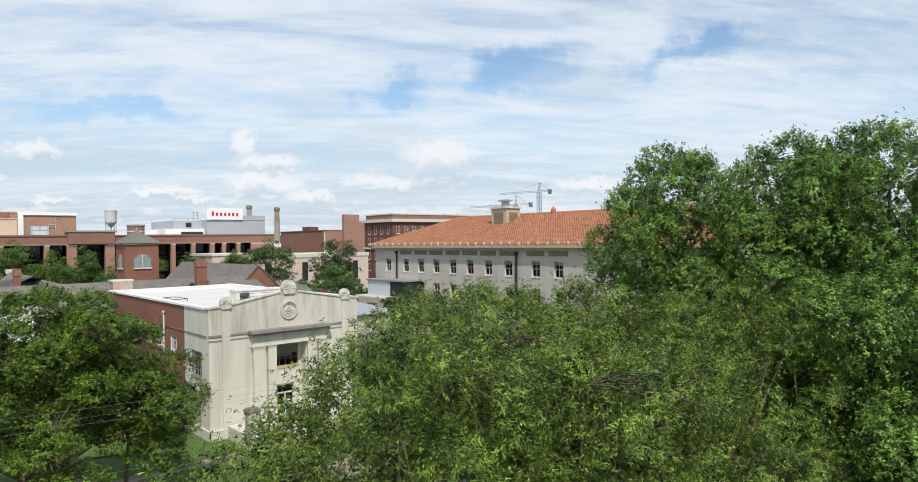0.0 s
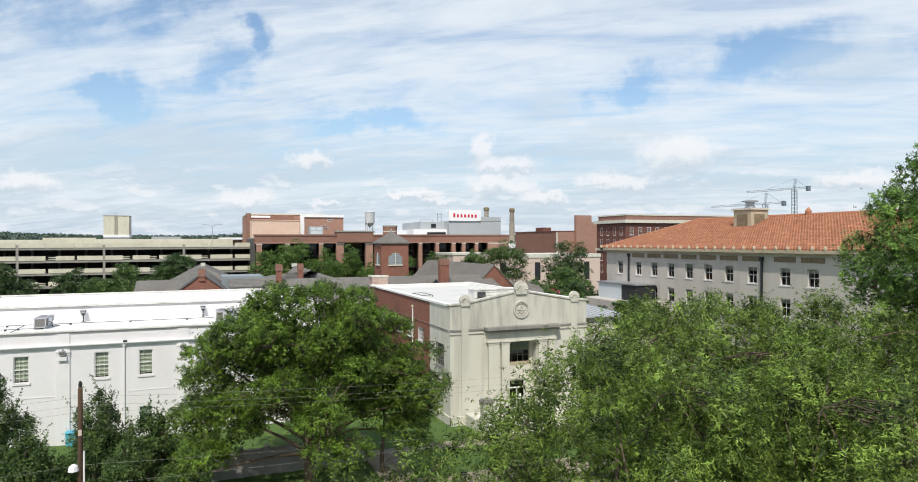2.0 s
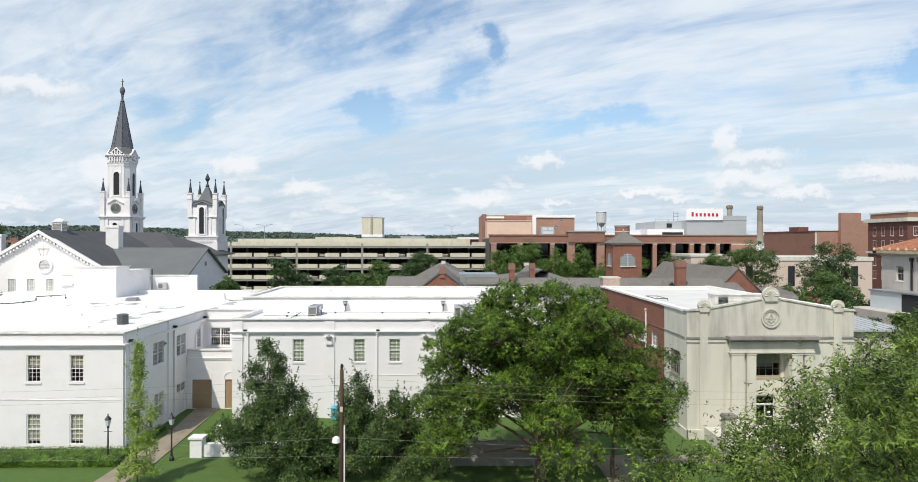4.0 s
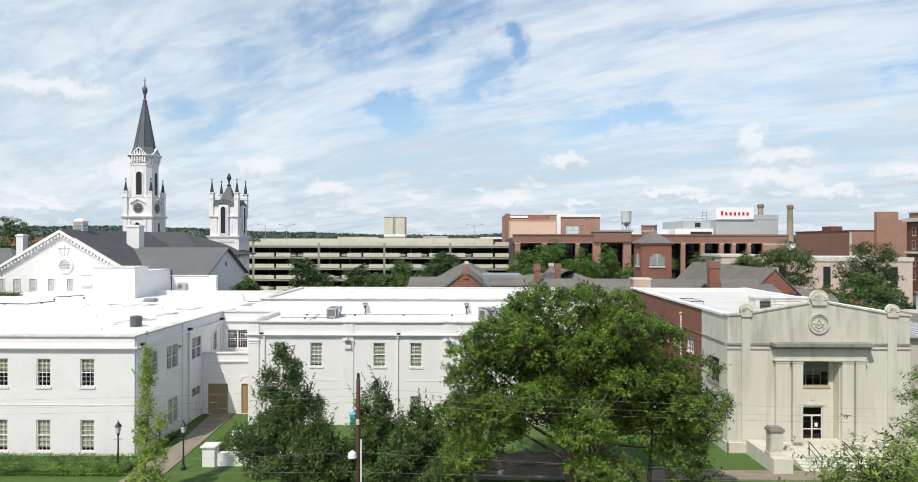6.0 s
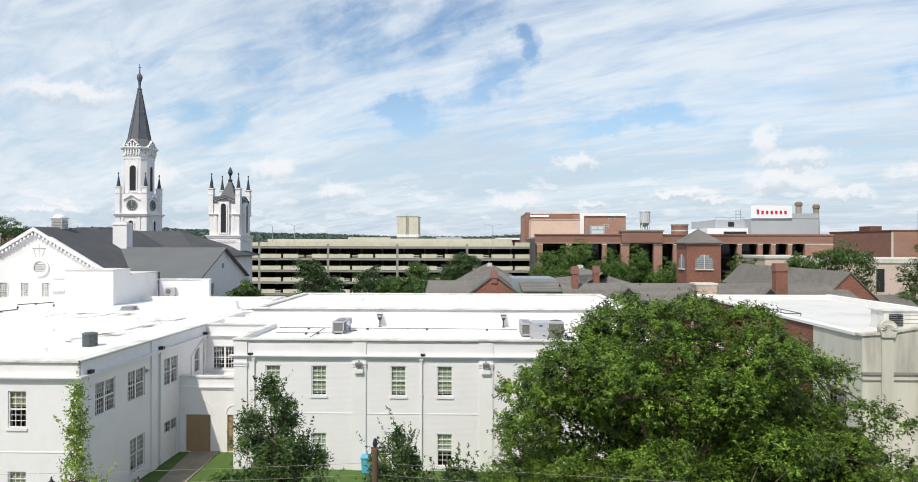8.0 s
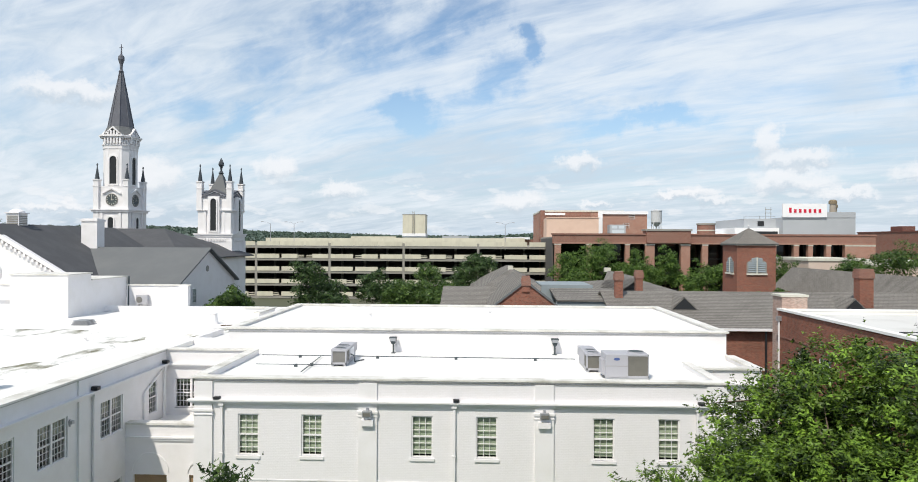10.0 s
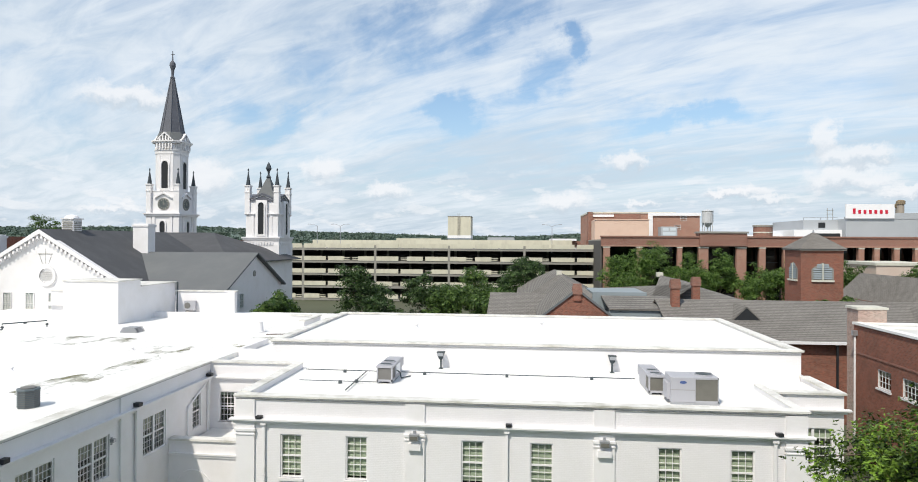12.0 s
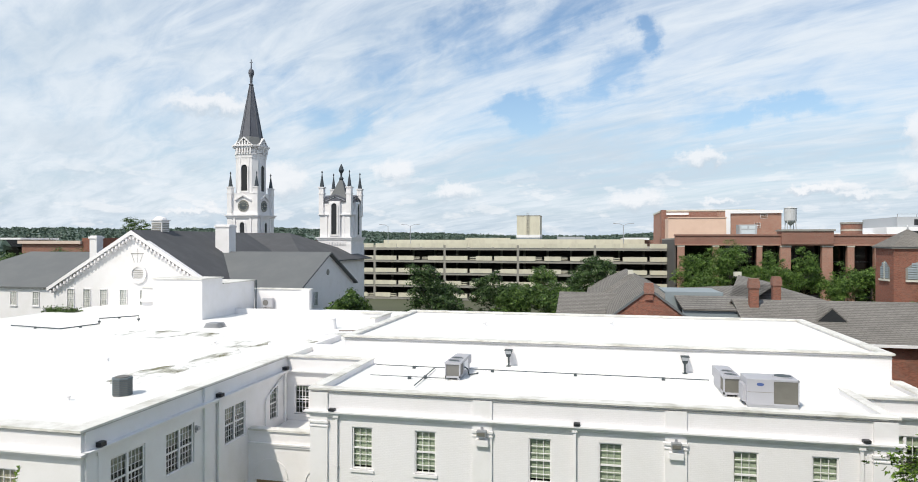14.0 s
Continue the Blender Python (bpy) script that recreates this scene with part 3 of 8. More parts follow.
def hip_roof(name, x0, x1, y0, y1, ze, zr, mat, parent, over=0.5, inset=None, label=""):
    x0, x1, y0, y1 = x0 - over, x1 + over, y0 - over, y1 + over
    w, d = x1 - x0, y1 - y0
    i = inset if inset is not None else min(w, d) / 2
    if d >= w:
        r0, r1 = ((x0 + x1) / 2, y0 + i), ((x0 + x1) / 2, y1 - i)
    else:
        r0, r1 = (x0 + i, (y0 + y1) / 2), (x1 - i, (y0 + y1) / 2)
    base = [(x0, y0), (x1, y0), (x1, y1), (x0, y1)]
    vs = [(a, b, ze - 0.15) for a, b in base] + [(a, b, ze) for a, b in base] + [(*r0, zr), (*r1, zr)]
    fs = [(3, 2, 1, 0), (0, 1, 5, 4), (1, 2, 6, 5), (2, 3, 7, 6), (3, 0, 4, 7)]
    if d >= w:
        fs += [(4, 5, 8), (5, 6, 9, 8), (6, 7, 9), (7, 4, 8, 9)]
    else:
        fs += [(4, 5, 9, 8), (5, 6, 9), (6, 7, 8, 9), (7, 4, 8)]
    return part(name, Shape().add(vs, fs), mat, parent, label)


# ---- ground ----
g = Shape().add([(-2600, -900, 0), (2600, -900, 0), (2600, 3200, 0), (-2600, 3200, 0)], [(0, 1, 2, 3)])
tagged(part("ground", g, EARTH), "green and earthy town ground", "ground", kind="structure")
tagged(part("lawn", Shape().box(-60, 60, 38.5, 62, -0.3, 0.04), GRASS), "mown grass round the buildings", "lawn", kind="structure")
tagged(part("road", Shape().box(-160, 160, 20, 31, -0.3, 0.02), ASPHALT), "grey asphalt street under the trees", "road", kind="structure")
tagged(part("pavement", Shape().box(-160, 160, 31, 38.5, -0.3, 0.15), PATH_CONCRETE), "pale concrete pavement beside the street", "pavement", kind="structure")

# ---- white two-storey building ----
white = thing("office_building", "white painted brick two-storey building with flat white roof", "building")
WX = (-15.82, -12.88, -7.83, -4.90, 0.36, 3.27)
ops = [(x + 17.83, x + 17.83 + 0.97, 4.70, 6.60) for x in WX] + [(x + 17.83, x + 17.83 + 0.97, 0.30, 2.35) for x in WX]
wall("wall", 24.10, 0, 8.22, 0.35, ops, WHITE_BRICK, white, south(-17.83, 54.9))
win_a = sash_window(0.97, 1.90, 3, 6, white, south(WX[0], 54.9, 4.70), blind=0.93)
for x in WX[1:]:
    copy_thing(win_a, south(x, 54.9, 4.70))
win_b = sash_window(0.97, 2.05, 3, 6, white, south(WX[0], 54.9, 0.30), blind=0.6)
for x in WX[1:]:
    copy_thing(win_b, south(x, 54.9, 0.30))


def moulding(name, x0, x1, y, parent, z_top, steps, mat=None, m=None):
    """A stepped ledge along x at a south face: steps of (projection, height), from the top down."""
    s = Shape()
    z = z_top
    for proj, h in steps:
        s.box(x0 - proj, x1 + proj, y - proj, y + 0.05, z - h, z)
        z -= h
    return part(name, s, mat or WHITE_PAINT, parent, m=m)


CORNICE = ((0.26, 0.07), (0.20, 0.07), (0.12, 0.08))
moulding("cornice", -17.83, 6.27, 54.9, white, 7.28, CORNICE)
moulding("string_course", -17.0, 5.6, 54.9, white, 3.62, ((0.025, 0.05),))
part("coping", Shape().box(-17.93, 6.37, 54.78, 55.30, 8.215, 8.30), ROOF_EDGE, white)
GRIME = material("grimy_edge", (0.40, 0.395, 0.38), 0.8, 0.25, 1.2, 12, 0.05, (0.22, 0.22, 0.21), 0.7, 0.8)
part("drip_edge", Shape().box(-17.9, 6.34, 54.80, 54.9, 8.175, 8.213).box(-17.87, 6.31, 54.85, 54.9, 8.08, 8.10), GRIME, white)
for x in (-17.83, -10.25, -2.25, 5.42):
    p = Shape().box(x, x + 0.85, 54.80, 54.9, 0, 7.06).box(x - 0.05, x + 0.90, 54.74, 54.9, 6.72, 6.82).box(x - 0.04, x + 0.89, 54.76, 54.9, 6.55, 6.60)
    p.box(x, x + 0.85, 54.82, 54.9, 7.28, 8.10)
    part("pilaster", p, WHITE_PAINT, white)
for x in (-9.6, -1.6):
    part("vent_box", Shape().box(x - 0.5, x + 0.05, 54.62, 54.8, 6.18, 6.45), WHITE_PAINT, white)


def downspout(x, y, z1, parent, m=None):
    s = Shape().box(x - 0.06, x + 0.06, y - 0.13, y - 0.03, 0.1, z1)
    s.box(x - 0.12, x + 0.12, y - 0.18, y - 0.01, z1, z1 + 0.22)
    s.box(x - 0.09, x + 0.09, y - 0.15, y - 0.01, z1 - 2.2, z1 - 2.15)
    return part("downspout", s, WHITE_PAINT, parent, m=m)


for x in (-16.55, -5.89, 5.0):
    downspout(x, 54.9, 7.0, white)
for x in (-16.75, -5.8, 5.15):
    part("scupper", Shape().box(x - 0.13, x + 0.13, 54.66, 54.9, 7.29, 7.40).box(x - 0.10, x + 0.10, 54.60, 54.66, 7.31, 7.37), BLACK_METAL, white)

for x in (-9.83, -1.83):
    fl = part("wall_lamp", Shape().box(x - 0.2, x + 0.2, 54.52, 54.80, 6.62, 6.86), METAL, white, "grey box floodlight under the cornice")
    part("lens", Shape().box(x - 0.16, x + 0.16, 54.50, 54.52, 6.65, 6.80), COIL_TAN, fl)
    part("bracket", Shape().box(x - 0.05, x + 0.05, 54.72, 54.80, 6.86, 6.98), METAL, fl)
fl = part("wall_lamp", Shape().box(-22.8, -22.62, 53.41, 53.59, 6.42, 6.56), METAL, white, "grey floodlight on the side wall")
part("bracket", Shape().box(-22.8, -22.75, 53.46, 53.54, 6.3, 6.62), METAL, fl)

# flat roofs
part("roof", Shape().box(-17.5, 6.0, 55.25, 63.6, 7.7, 8.0), WHITE_ROOF, white)
part("roof", Shape().box(6.0, 9.52, 59.95, 63.6, 7.4, 7.72), WHITE_ROOF, white)
part("roof", Shape().box(-45.0, -17.5, 62.4, 90.0, 7.6, 7.92), WHITE_ROOF, white)
part("roof", Shape().box(-58.0, -26.0, 47.2, 90.0, 7.55, 7.94), WHITE_ROOF, white)
part("roof_strip", Shape().box(-26.0, -22.9, 47.3, 66.0, 7.7, 8.22), WHITE_ROOF, white)
part("parapet", Shape().box(-17.83, -17.45, 55.3, 62.4, 7.7, 8.28), WHITE_PAINT, white)
part("coping", Shape().box(-17.9, -17.4, 55.3, 62.45, 8.28, 8.33), ROOF_EDGE, white)
# raised middle block
part("raised_wall", Shape().box(-19.67, 9.56, 63.6, 63.95, 7.7, 9.30), WHITE_BRICK, white)
part("raised_wall", Shape().box(-19.67, -19.32, 63.95, 78.3, 7.7, 9.30), WHITE_BRICK, white)
part("raised_wall", Shape().box(9.21, 9.56, 63.95, 78.3, 3.0, 9.30), WHITE_BRICK, white)
part("raised_wall", Shape().box(-19.32, 9.21, 77.95, 78.3, 0.0, 9.30), WHITE_BRICK, white)
part("coping", Shape().box(-19.8, 9.68, 63.48, 64.0, 9.30, 9.40), ROOF_EDGE, white)
part("drip_edge", Shape().box(-19.76, 9.64, 63.51, 63.6, 9.265, 9.298).box(-19.72, 9.6, 63.56, 63.6, 9.13, 9.15), GRIME, white)
part("coping", Shape().box(-19.8, -19.25, 64.0, 78.4, 9.30, 9.40), ROOF_EDGE, white)
part("coping", Shape().box(9.13, 9.68, 64.0, 78.4, 9.30, 9.40), ROOF_EDGE, white)
part("coping", Shape().box(-19.25, 9.13, 77.9, 78.4, 9.30, 9.40), ROOF_EDGE, white)
part("roof", Shape().box(-19.3, 9.2, 63.96, 77.94, 8.9, 9.22), WHITE_ROOF, white)
# east link with its own low parapet
wall("wall", 3.6, 0, 7.95, 0.35, [(1.33, 3.13, 4.55, 6.35), (0.9, 2.0, 0.0, 2.4)], WHITE_BRICK, white, south(6.27, 59.6))
sash_window(1.80, 1.80, 3, 4, white, south(7.6, 59.6, 4.55), double=True, blind=0.3)
moulding("cornice", 6.5, 9.87, 59.6, white, 7.28, CORNICE)
part("coping", Shape().box(6.6, 9.97, 59.48, 60.0, 7.95, 8.05), ROOF_EDGE, white)
part("coping", Shape().box(5.90, 6.30, 55.3, 60.0, 8.222, 8.28), ROOF_EDGE, white)
part("side_wall", Shape().box(9.52, 9.87, 59.95, 66.0, 0.0, 7.95), WHITE_BRICK, white)
part("side_wall", Shape().box(5.92, 6.27, 55.25, 59.95, 0.0, 8.22), WHITE_BRICK, white)
part("side_wall", Shape().box(5.92, 6.27, 59.95, 63.6, 0.0, 7.9), WHITE_BRICK, white)
part("coping", Shape().box(9.45, 9.97, 60.0, 63.55, 7.95, 8.05), ROOF_EDGE, white)

# west wing
wops = []
for x in (-44.2, -41.26, -38.3, -35.4, -32.4, -29.48, -26.5):
    wops += [(x + 45.8, x + 45.8 + 0.97, 4.83, 6.72), (x + 45.8, x + 45.8 + 0.97, 0.45, 2.59)]
wall("wall", 23.0, 0, 8.22, 0.35, wops, WHITE_PAINT, white, south(-45.8, 46.8))
first = None
for o in wops:
    m = south(o[0] - 45.8, 46.8, o[2])
    if o[2] > 3:
        if first is None:
            first = sash_window(0.97, 1.89, 3, 6, white, m, blind=0.45, blind_mat=CURTAIN)
        else:
            copy_thing(first, m)
first = None
for o in wops:
    m = south(o[0] - 45.8, 46.8, o[2])
    if o[2] < 3:
        if first is None:
            first = sash_window(0.97, 2.14, 3, 6, white, m, blind=0.9, blind_mat=CURTAIN)
        else:
            copy_thing(first, m)
moulding("cornice", -45.8, -22.8, 46.8, white, 7.50, CORNICE)
moulding("string_course", -45.8, -22.9, 46.8, white, 3.62, ((0.025, 0.05),))
part("coping", Shape().box(-45.9, -22.7, 46.68, 47.5, 8.22, 8.31), ROOF_EDGE, white)
part("drip_edge", Shape().box(-45.88, -22.72, 46.71, 46.8, 8.185, 8.218).box(-22.8, -22.72, 46.8, 62.2, 8.185, 8.218), GRIME, white)
# its east side, local x runs along +y
sops = [(1.45, 3.35, 5.0, 6.85), (4.65, 6.6, 5.0, 6.8), (9.05, 10.95, 4.95, 6.75), (13.55, 14.45, 4.95, 6.72),
        (4.9, 6.6, 0.75, 2.75), (9.1, 10.9, 0.05, 2.6)]
wall("wall", 15.15, 0, 8.22, 0.35, [(a - 0.35, b - 0.35, c, d) for a, b, c, d in sops], WHITE_PAINT, white, east(-22.8, 47.15))
sw = sash_window(1.90, 1.82, 4, 6, white, east(-22.8, 48.25, 5.0), double=True, blind=0.35, blind_mat=CURTAIN, sill=False)
copy_thing(sw, east(-22.8, 51.45, 4.98))
copy_thing(sw, east(-22.8, 55.85, 4.95))
sash_window(0.9, 1.77, 3, 6, white, east(-22.8, 60.35, 4.95), blind=0.4, sill=False)
sash_window(1.7, 2.0, 4, 6, white, east(-22.8, 51.7, 0.75), double=True, blind=0.8, blind_mat=CURTAIN)
part("door", Shape().box(0, 1.8, 0.10, 0.16, 0, 1.75).box(0.86, 0.94, 0.06, 0.16, 0, 1.75), WHITE_PAINT, white, "white double door with glazed top", east(-22.8, 55.9, 0.05))
sash_window(1.8, 0.78, 3, 2, white, east(-22.8, 55.9, 1.82), double=True, split=False, blind=0, sill=False)
cs = Shape()
z = 7.50
for proj, h in CORNICE:
    cs.box(-22.85, -22.8 + proj, 46.8, 62.3, z - h, z)
    z -= h
part("cornice", cs, WHITE_PAINT, white)
part("coping", Shape().box(-23.4, -22.7, 47.5, 62.3, 8.222, 8.31), ROOF_EDGE, white)
for y in (54.05, 46.95):
    part("pilaster", Shape().box(-22.8, -22.70, y, y + 0.75, 0, 7.28).box(-22.8, -22.72, y, y + 0.75, 7.5, 8.2), WHITE_PAINT, white)
for y in (47.55, 55.2, 61.9):
    part("scupper", Shape().box(-22.8, -22.5, y - 0.14, y + 0.14, 7.53, 7.70), BLACK_METAL, white)
    part("downspout", Shape().box(-22.77, -22.67, y - 0.06, y + 0.06, 0.1, 7.2).box(-22.79, -22.62, y - 0.12, y + 0.12, 7.2, 7.42), WHITE_PAINT, white)
part("pipe", Shape().tube([(-22.72, 61.75, 7.25), (-22.72, 59.8, 6.35), (-22.72, 59.7, 6.2), (-22.72, 59.7, 0.2)], [0.045] * 4, 6), WHITE_PAINT, white)

# recess with porch between wing and main front
wall("wall", 5.0, 0, 8.22, 0.35, [(0.5, 2.35, 4.90, 6.60)], WHITE_PAINT, white, south(-22.8, 62.3))
sash_window(1.85, 1.70, 4, 5, white, south(-22.3, 62.3, 4.90), double=True, blind=0.15)
moulding("cornice", -22.5, -17.6, 62.3, white, 7.45, ((0.2, 0.08), (0.12, 0.1)))
part("coping", Shape().box(-22.7, -17.9, 62.2, 62.75, 8.22, 8.30), ROOF_EDGE, white)
part("side_wall", Shape().box(-17.83, -17.48, 55.25, 62.3, 0, 7.7), WHITE_BRICK, white)
wall("porch_wall", 4.96, 0, 5.15, 0.3, [(0.42, 2.15, 0.05, 2.6), (3.3, 4.2, 0.05, 2.6)], WHITE_PAINT, white, south(-22.79, 58.0))
moulding("cornice", -22.6, -18.0, 58.0, white, 4.55, ((0.14, 0.08), (0.08, 0.12)))
part("coping", Shape().box(-22.75, -17.85, 57.9, 58.4, 5.15, 5.25), ROOF_EDGE, white)
part("porch_roof", Shape().box(-22.7, -17.9, 58.3, 62.3, 4.2, 4.5), WHITE_ROOF, white)
for x0, x1 in ((-22.37, -20.64), (-19.49, -18.59)):
    arch = Shape()
    cx, r = (x0 + x1) / 2, (x1 - x0) / 2 + 0.12
    for i in range(12):
        a0, a1 = math.pi * i / 12, math.pi * (i + 1) / 12
        arch.prism([(cx + r * math.cos(a0), 2.75 + r * math.sin(a0)), (cx + (r - 0.09) * math.cos(a0), 2.75 + (r - 0.09) * math.sin(a0)),
                    (cx + (r - 0.09) * math.cos(a1), 2.75 + (r - 0.09) * math.sin(a1)), (cx + r * math.cos(a1), 2.75 + r * math.sin(a1))], 57.95, 58.02)
    part("arch_moulding", arch, WHITE_PAINT, white)
    d = Shape().box(x0, x1, 58.14, 58.2, 0.05, 2.6).box((x0 + x1) / 2 - 0.03, (x0 + x1) / 2 + 0.03, 58.11, 58.14, 0.05, 2.6)
    for k in range(2):
        a = x0 + 0.12 + k * (x1 - x0) / 2
        b = a + (x1 - x0) / 2 - 0.24
        for z0, z1 in ((0.3, 0.9), (1.1, 1.75), (1.95, 2.45)):
            d.box(a, b, 58.115, 58.14, z0, z1)
    part("door", d, WOOD_DOOR, white, "tan panelled wooden double door")

# low walls and kerbs on the roof
for x0, x1, y0, y1, z1 in ((-26.0, -19.7, 66.0, 66.3, 8.35), (-23.2, -22.9, 66.3, 70.5, 8.3), (-28.5, -22.9, 70.5, 70.8, 8.3), (-45, -26.2, 84.4, 84.7, 8.45),
                           (-22.0, -21.7, 78.5, 84.0, 8.4), (-39, -26, 76.0, 76.25, 8.12)):
    part("roof_kerb", Shape().box(x0, x1, y0, y1, 7.8, z1), WHITE_PAINT, white)
pent = thing("roof_penthouse", "plain white rooftop stair house on the flat roof", "penthouse")
part("wall", Shape().box(-44.5, -39.5, 79, 82.2, 7.9, 11.55), WHITE_PAINT, pent)
part("coping", Shape().box(-44.6, -39.4, 78.9, 82.3, 11.55, 11.65), ROOF_EDGE, pent)
part("wall", Shape().box(-44.5, -39.5, 82.2, 88, 7.9, 10.95), WHITE_PAINT, pent)
part("coping", Shape().box(-44.6, -39.4, 82.3, 88.1, 10.95, 11.05), ROOF_EDGE, pent)
part("wall", Shape().box(-46.8, -44.5, 80.5, 88, 7.9, 10.6), WHITE_PAINT, pent)
part("ledge", Shape().box(-46.9, -44.5, 80.4, 80.6, 10.6, 10.7), ROOF_EDGE, pent)
part("ledge", Shape().box(-46.9, -45.4, 80.2, 80.5, 9.35, 9.6), WHITE_PAINT, pent)
part("rain_pipe", Shape().tube([(-39.3, 88.05, 8.0), (-39.3, 88.05, 11.0)], [0.09, 0.09], 8), COND_GREY, pent)
backw = thing("roof_back_wall", "low sunlit white wall at the back of the roof", "wall")
part("wall", Shape().box(-39.45, -33.3, 88.0, 88.35, 7.6, 10.1), WHITE_PAINT, backw)
part("coping", Shape().box(-39.45, -33.2, 87.9, 88.45, 10.1, 10.22), ROOF_EDGE, backw)
part("pier", Shape().box(-34.2, -33.3, 87.8, 88.0, 7.6, 10.1), WHITE_PAINT, backw)
wu = thing("wall_unit", "small white wall mounted air conditioner", "air conditioner")
part("cabinet", Shape().box(-38.3, -37.2, 87.5, 87.9, 8.3, 9.2), AC_GREY, wu)
part("fan_grille", Shape().turned(0, 0, [(0.3, 0), (0.3, 0.03), (0.05, 0.04)], 16), AC_DARK, wu, m=Matrix.Translation((-37.95, 87.5, 8.75)) @ pose(0, 0, 0, 90, 0, 0))
part("bracket", Shape().box(-38.2, -38.1, 87.5, 88.0, 8.15, 8.3).box(-37.4, -37.3, 87.5, 88.0, 8.15, 8.3), METAL, wu)
part("parapet", Shape().box(-25.6, -23.0, 82.3, 82.65, 7.6, 8.55).box(-23.35, -23.0, 78.4, 82.3, 7.6, 8.55), WHITE_PAINT, white)
part("coping", Shape().box(-25.7, -22.9, 82.2, 82.75, 8.55, 8.65).box(-23.45, -22.9, 78.4, 82.2, 8.55, 8.65), ROOF_EDGE, white)

# interior floors and back walls seen through the panes, coloured dark for unlit rooms
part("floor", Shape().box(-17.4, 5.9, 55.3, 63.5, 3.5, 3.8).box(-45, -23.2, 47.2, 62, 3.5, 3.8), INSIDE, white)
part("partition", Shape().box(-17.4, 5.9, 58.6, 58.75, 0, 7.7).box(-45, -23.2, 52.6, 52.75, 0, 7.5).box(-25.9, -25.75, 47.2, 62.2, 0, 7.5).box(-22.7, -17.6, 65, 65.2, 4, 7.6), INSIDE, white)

# ---- stone temple hall ----
hall = thing("temple_hall", "limestone fronted hall with red brick side and flat white roof", "building")
wall("stone_side", 4.5, 0, 9.5, 0.35, [(1.45, 3.5, 4.4, 6.3)], STONE, hall, west(17.8, 53.65))
sash_window(2.05, 1.9, 4, 4, hall, west(17.8, 52.2, 4.4), split=False, blind=0, frame_mat=STONE_DARK)
HALL_WINDOWS = (1.75, 5.15, 8.1, 14.15, 16.95)
wall("brick_side", 21.5, 0, 9.42, 0.35, [(21.5 - a - 1.6, 21.5 - a, 5.75, 6.95) for a in HALL_WINDOWS], RED_BRICK, hall, west(17.81, 75.15))
mw = None
for a in HALL_WINDOWS:
    m = west(17.81, 53.65 + a + 1.6, 5.75)
    mw = copy_thing(mw, m) if mw else sash_window(1.6, 1.2, 4, 3, hall, m, split=False, blind=0.3)
part("band", Shape().box(17.74, 17.8, 49.1, 53.65, 7.50, 7.62), STONE_DARK, hall)
part("band", Shape().box(17.77, 17.8, 53.65, 75.1, 7.50, 7.62), BROWN_BRICK, hall)
part("coping", Shape().box(17.7, 18.3, 49.2, 75.25, 9.5, 9.66).box(30.0, 30.5, 49.2, 75.25, 9.5, 9.66).box(18.3, 30.0, 74.7, 75.25, 9.5, 9.62), WHITE_ROOF, hall)
part("back_wall", Shape().box(17.8, 30.4, 74.85, 75.2, 0, 9.5).box(30.05, 30.4, 49.15, 74.85, 0, 9.5), RED_BRICK, hall)
HALL_ROOF = material("aged_white_roof", (0.66, 0.65, 0.62), 0.6, 0.06, 0.4, 6, 0.05, (0.40, 0.39, 0.35), 0.5, 0.3)
part("roof", Shape().box(18.15, 30.05, 49.1, 74.85, 8.9, 9.25), HALL_ROOF, hall)
part("roof_upstand", Shape().box(18.15, 18.21, 49.2, 74.8, 9.25, 9.5).box(29.99, 30.05, 49.2, 74.8, 9.25, 9.5).box(18.21, 29.99, 74.75, 74.85, 9.25, 9.5), WHITE_ROOF, hall)
# front with the recess for the entrance
wall("front_wall", 12.6, 0, 7.6, 0.45, [(5.05, 7.75, 0.9, 6.55)], STONE, hall, south(17.8, 48.7))
cx = 24.1
ped = Shape().prism([(17.8, 7.6), (30.4, 7.6), (30.4, 9.55), (29.3, 9.62), (cx + 0.7, 10.42), (cx - 0.7, 10.42), (18.9, 9.62), (17.8, 9.55)], 48.7, 49.12)
part("pediment_wall", ped, STONE_STREAKED, hall)
pc = Shape()
pc.prism([(17.7, 9.55), (18.9, 9.62), (cx - 0.7, 10.42), (cx - 0.7, 10.54), (18.9, 9.74), (17.7, 9.67)], 48.62, 49.2)
pc.prism([(30.5, 9.55), (29.3, 9.62), (cx + 0.7, 10.42), (cx + 0.7, 10.54), (29.3, 9.74), (30.5, 9.67)], 48.62, 49.2)
part("coping", pc, STONE_STREAKED, hall)
for a, b in ((17.74, 20.7), (27.5, 30.46)):
    part("band", Shape().box(a, b, 48.62, 48.7, 7.52, 7.66), STONE_DARK, hall)
    part("band", Shape().box(a, b, 48.65, 48.7, 7.2, 7.27), STONE_DARK, hall)
part("entablature", Shape().box(20.7, 27.5, 47.85, 48.7, 7.52, 7.74).box(20.8, 27.4, 48.05, 48.7, 7.36, 7.52), STONE_DARK, hall)
part("entablature", Shape().box(20.95, 27.25, 48.38, 48.7, 6.55, 7.42).box(20.9, 27.3, 48.33, 48.7, 6.47, 6.56), STONE, hall)
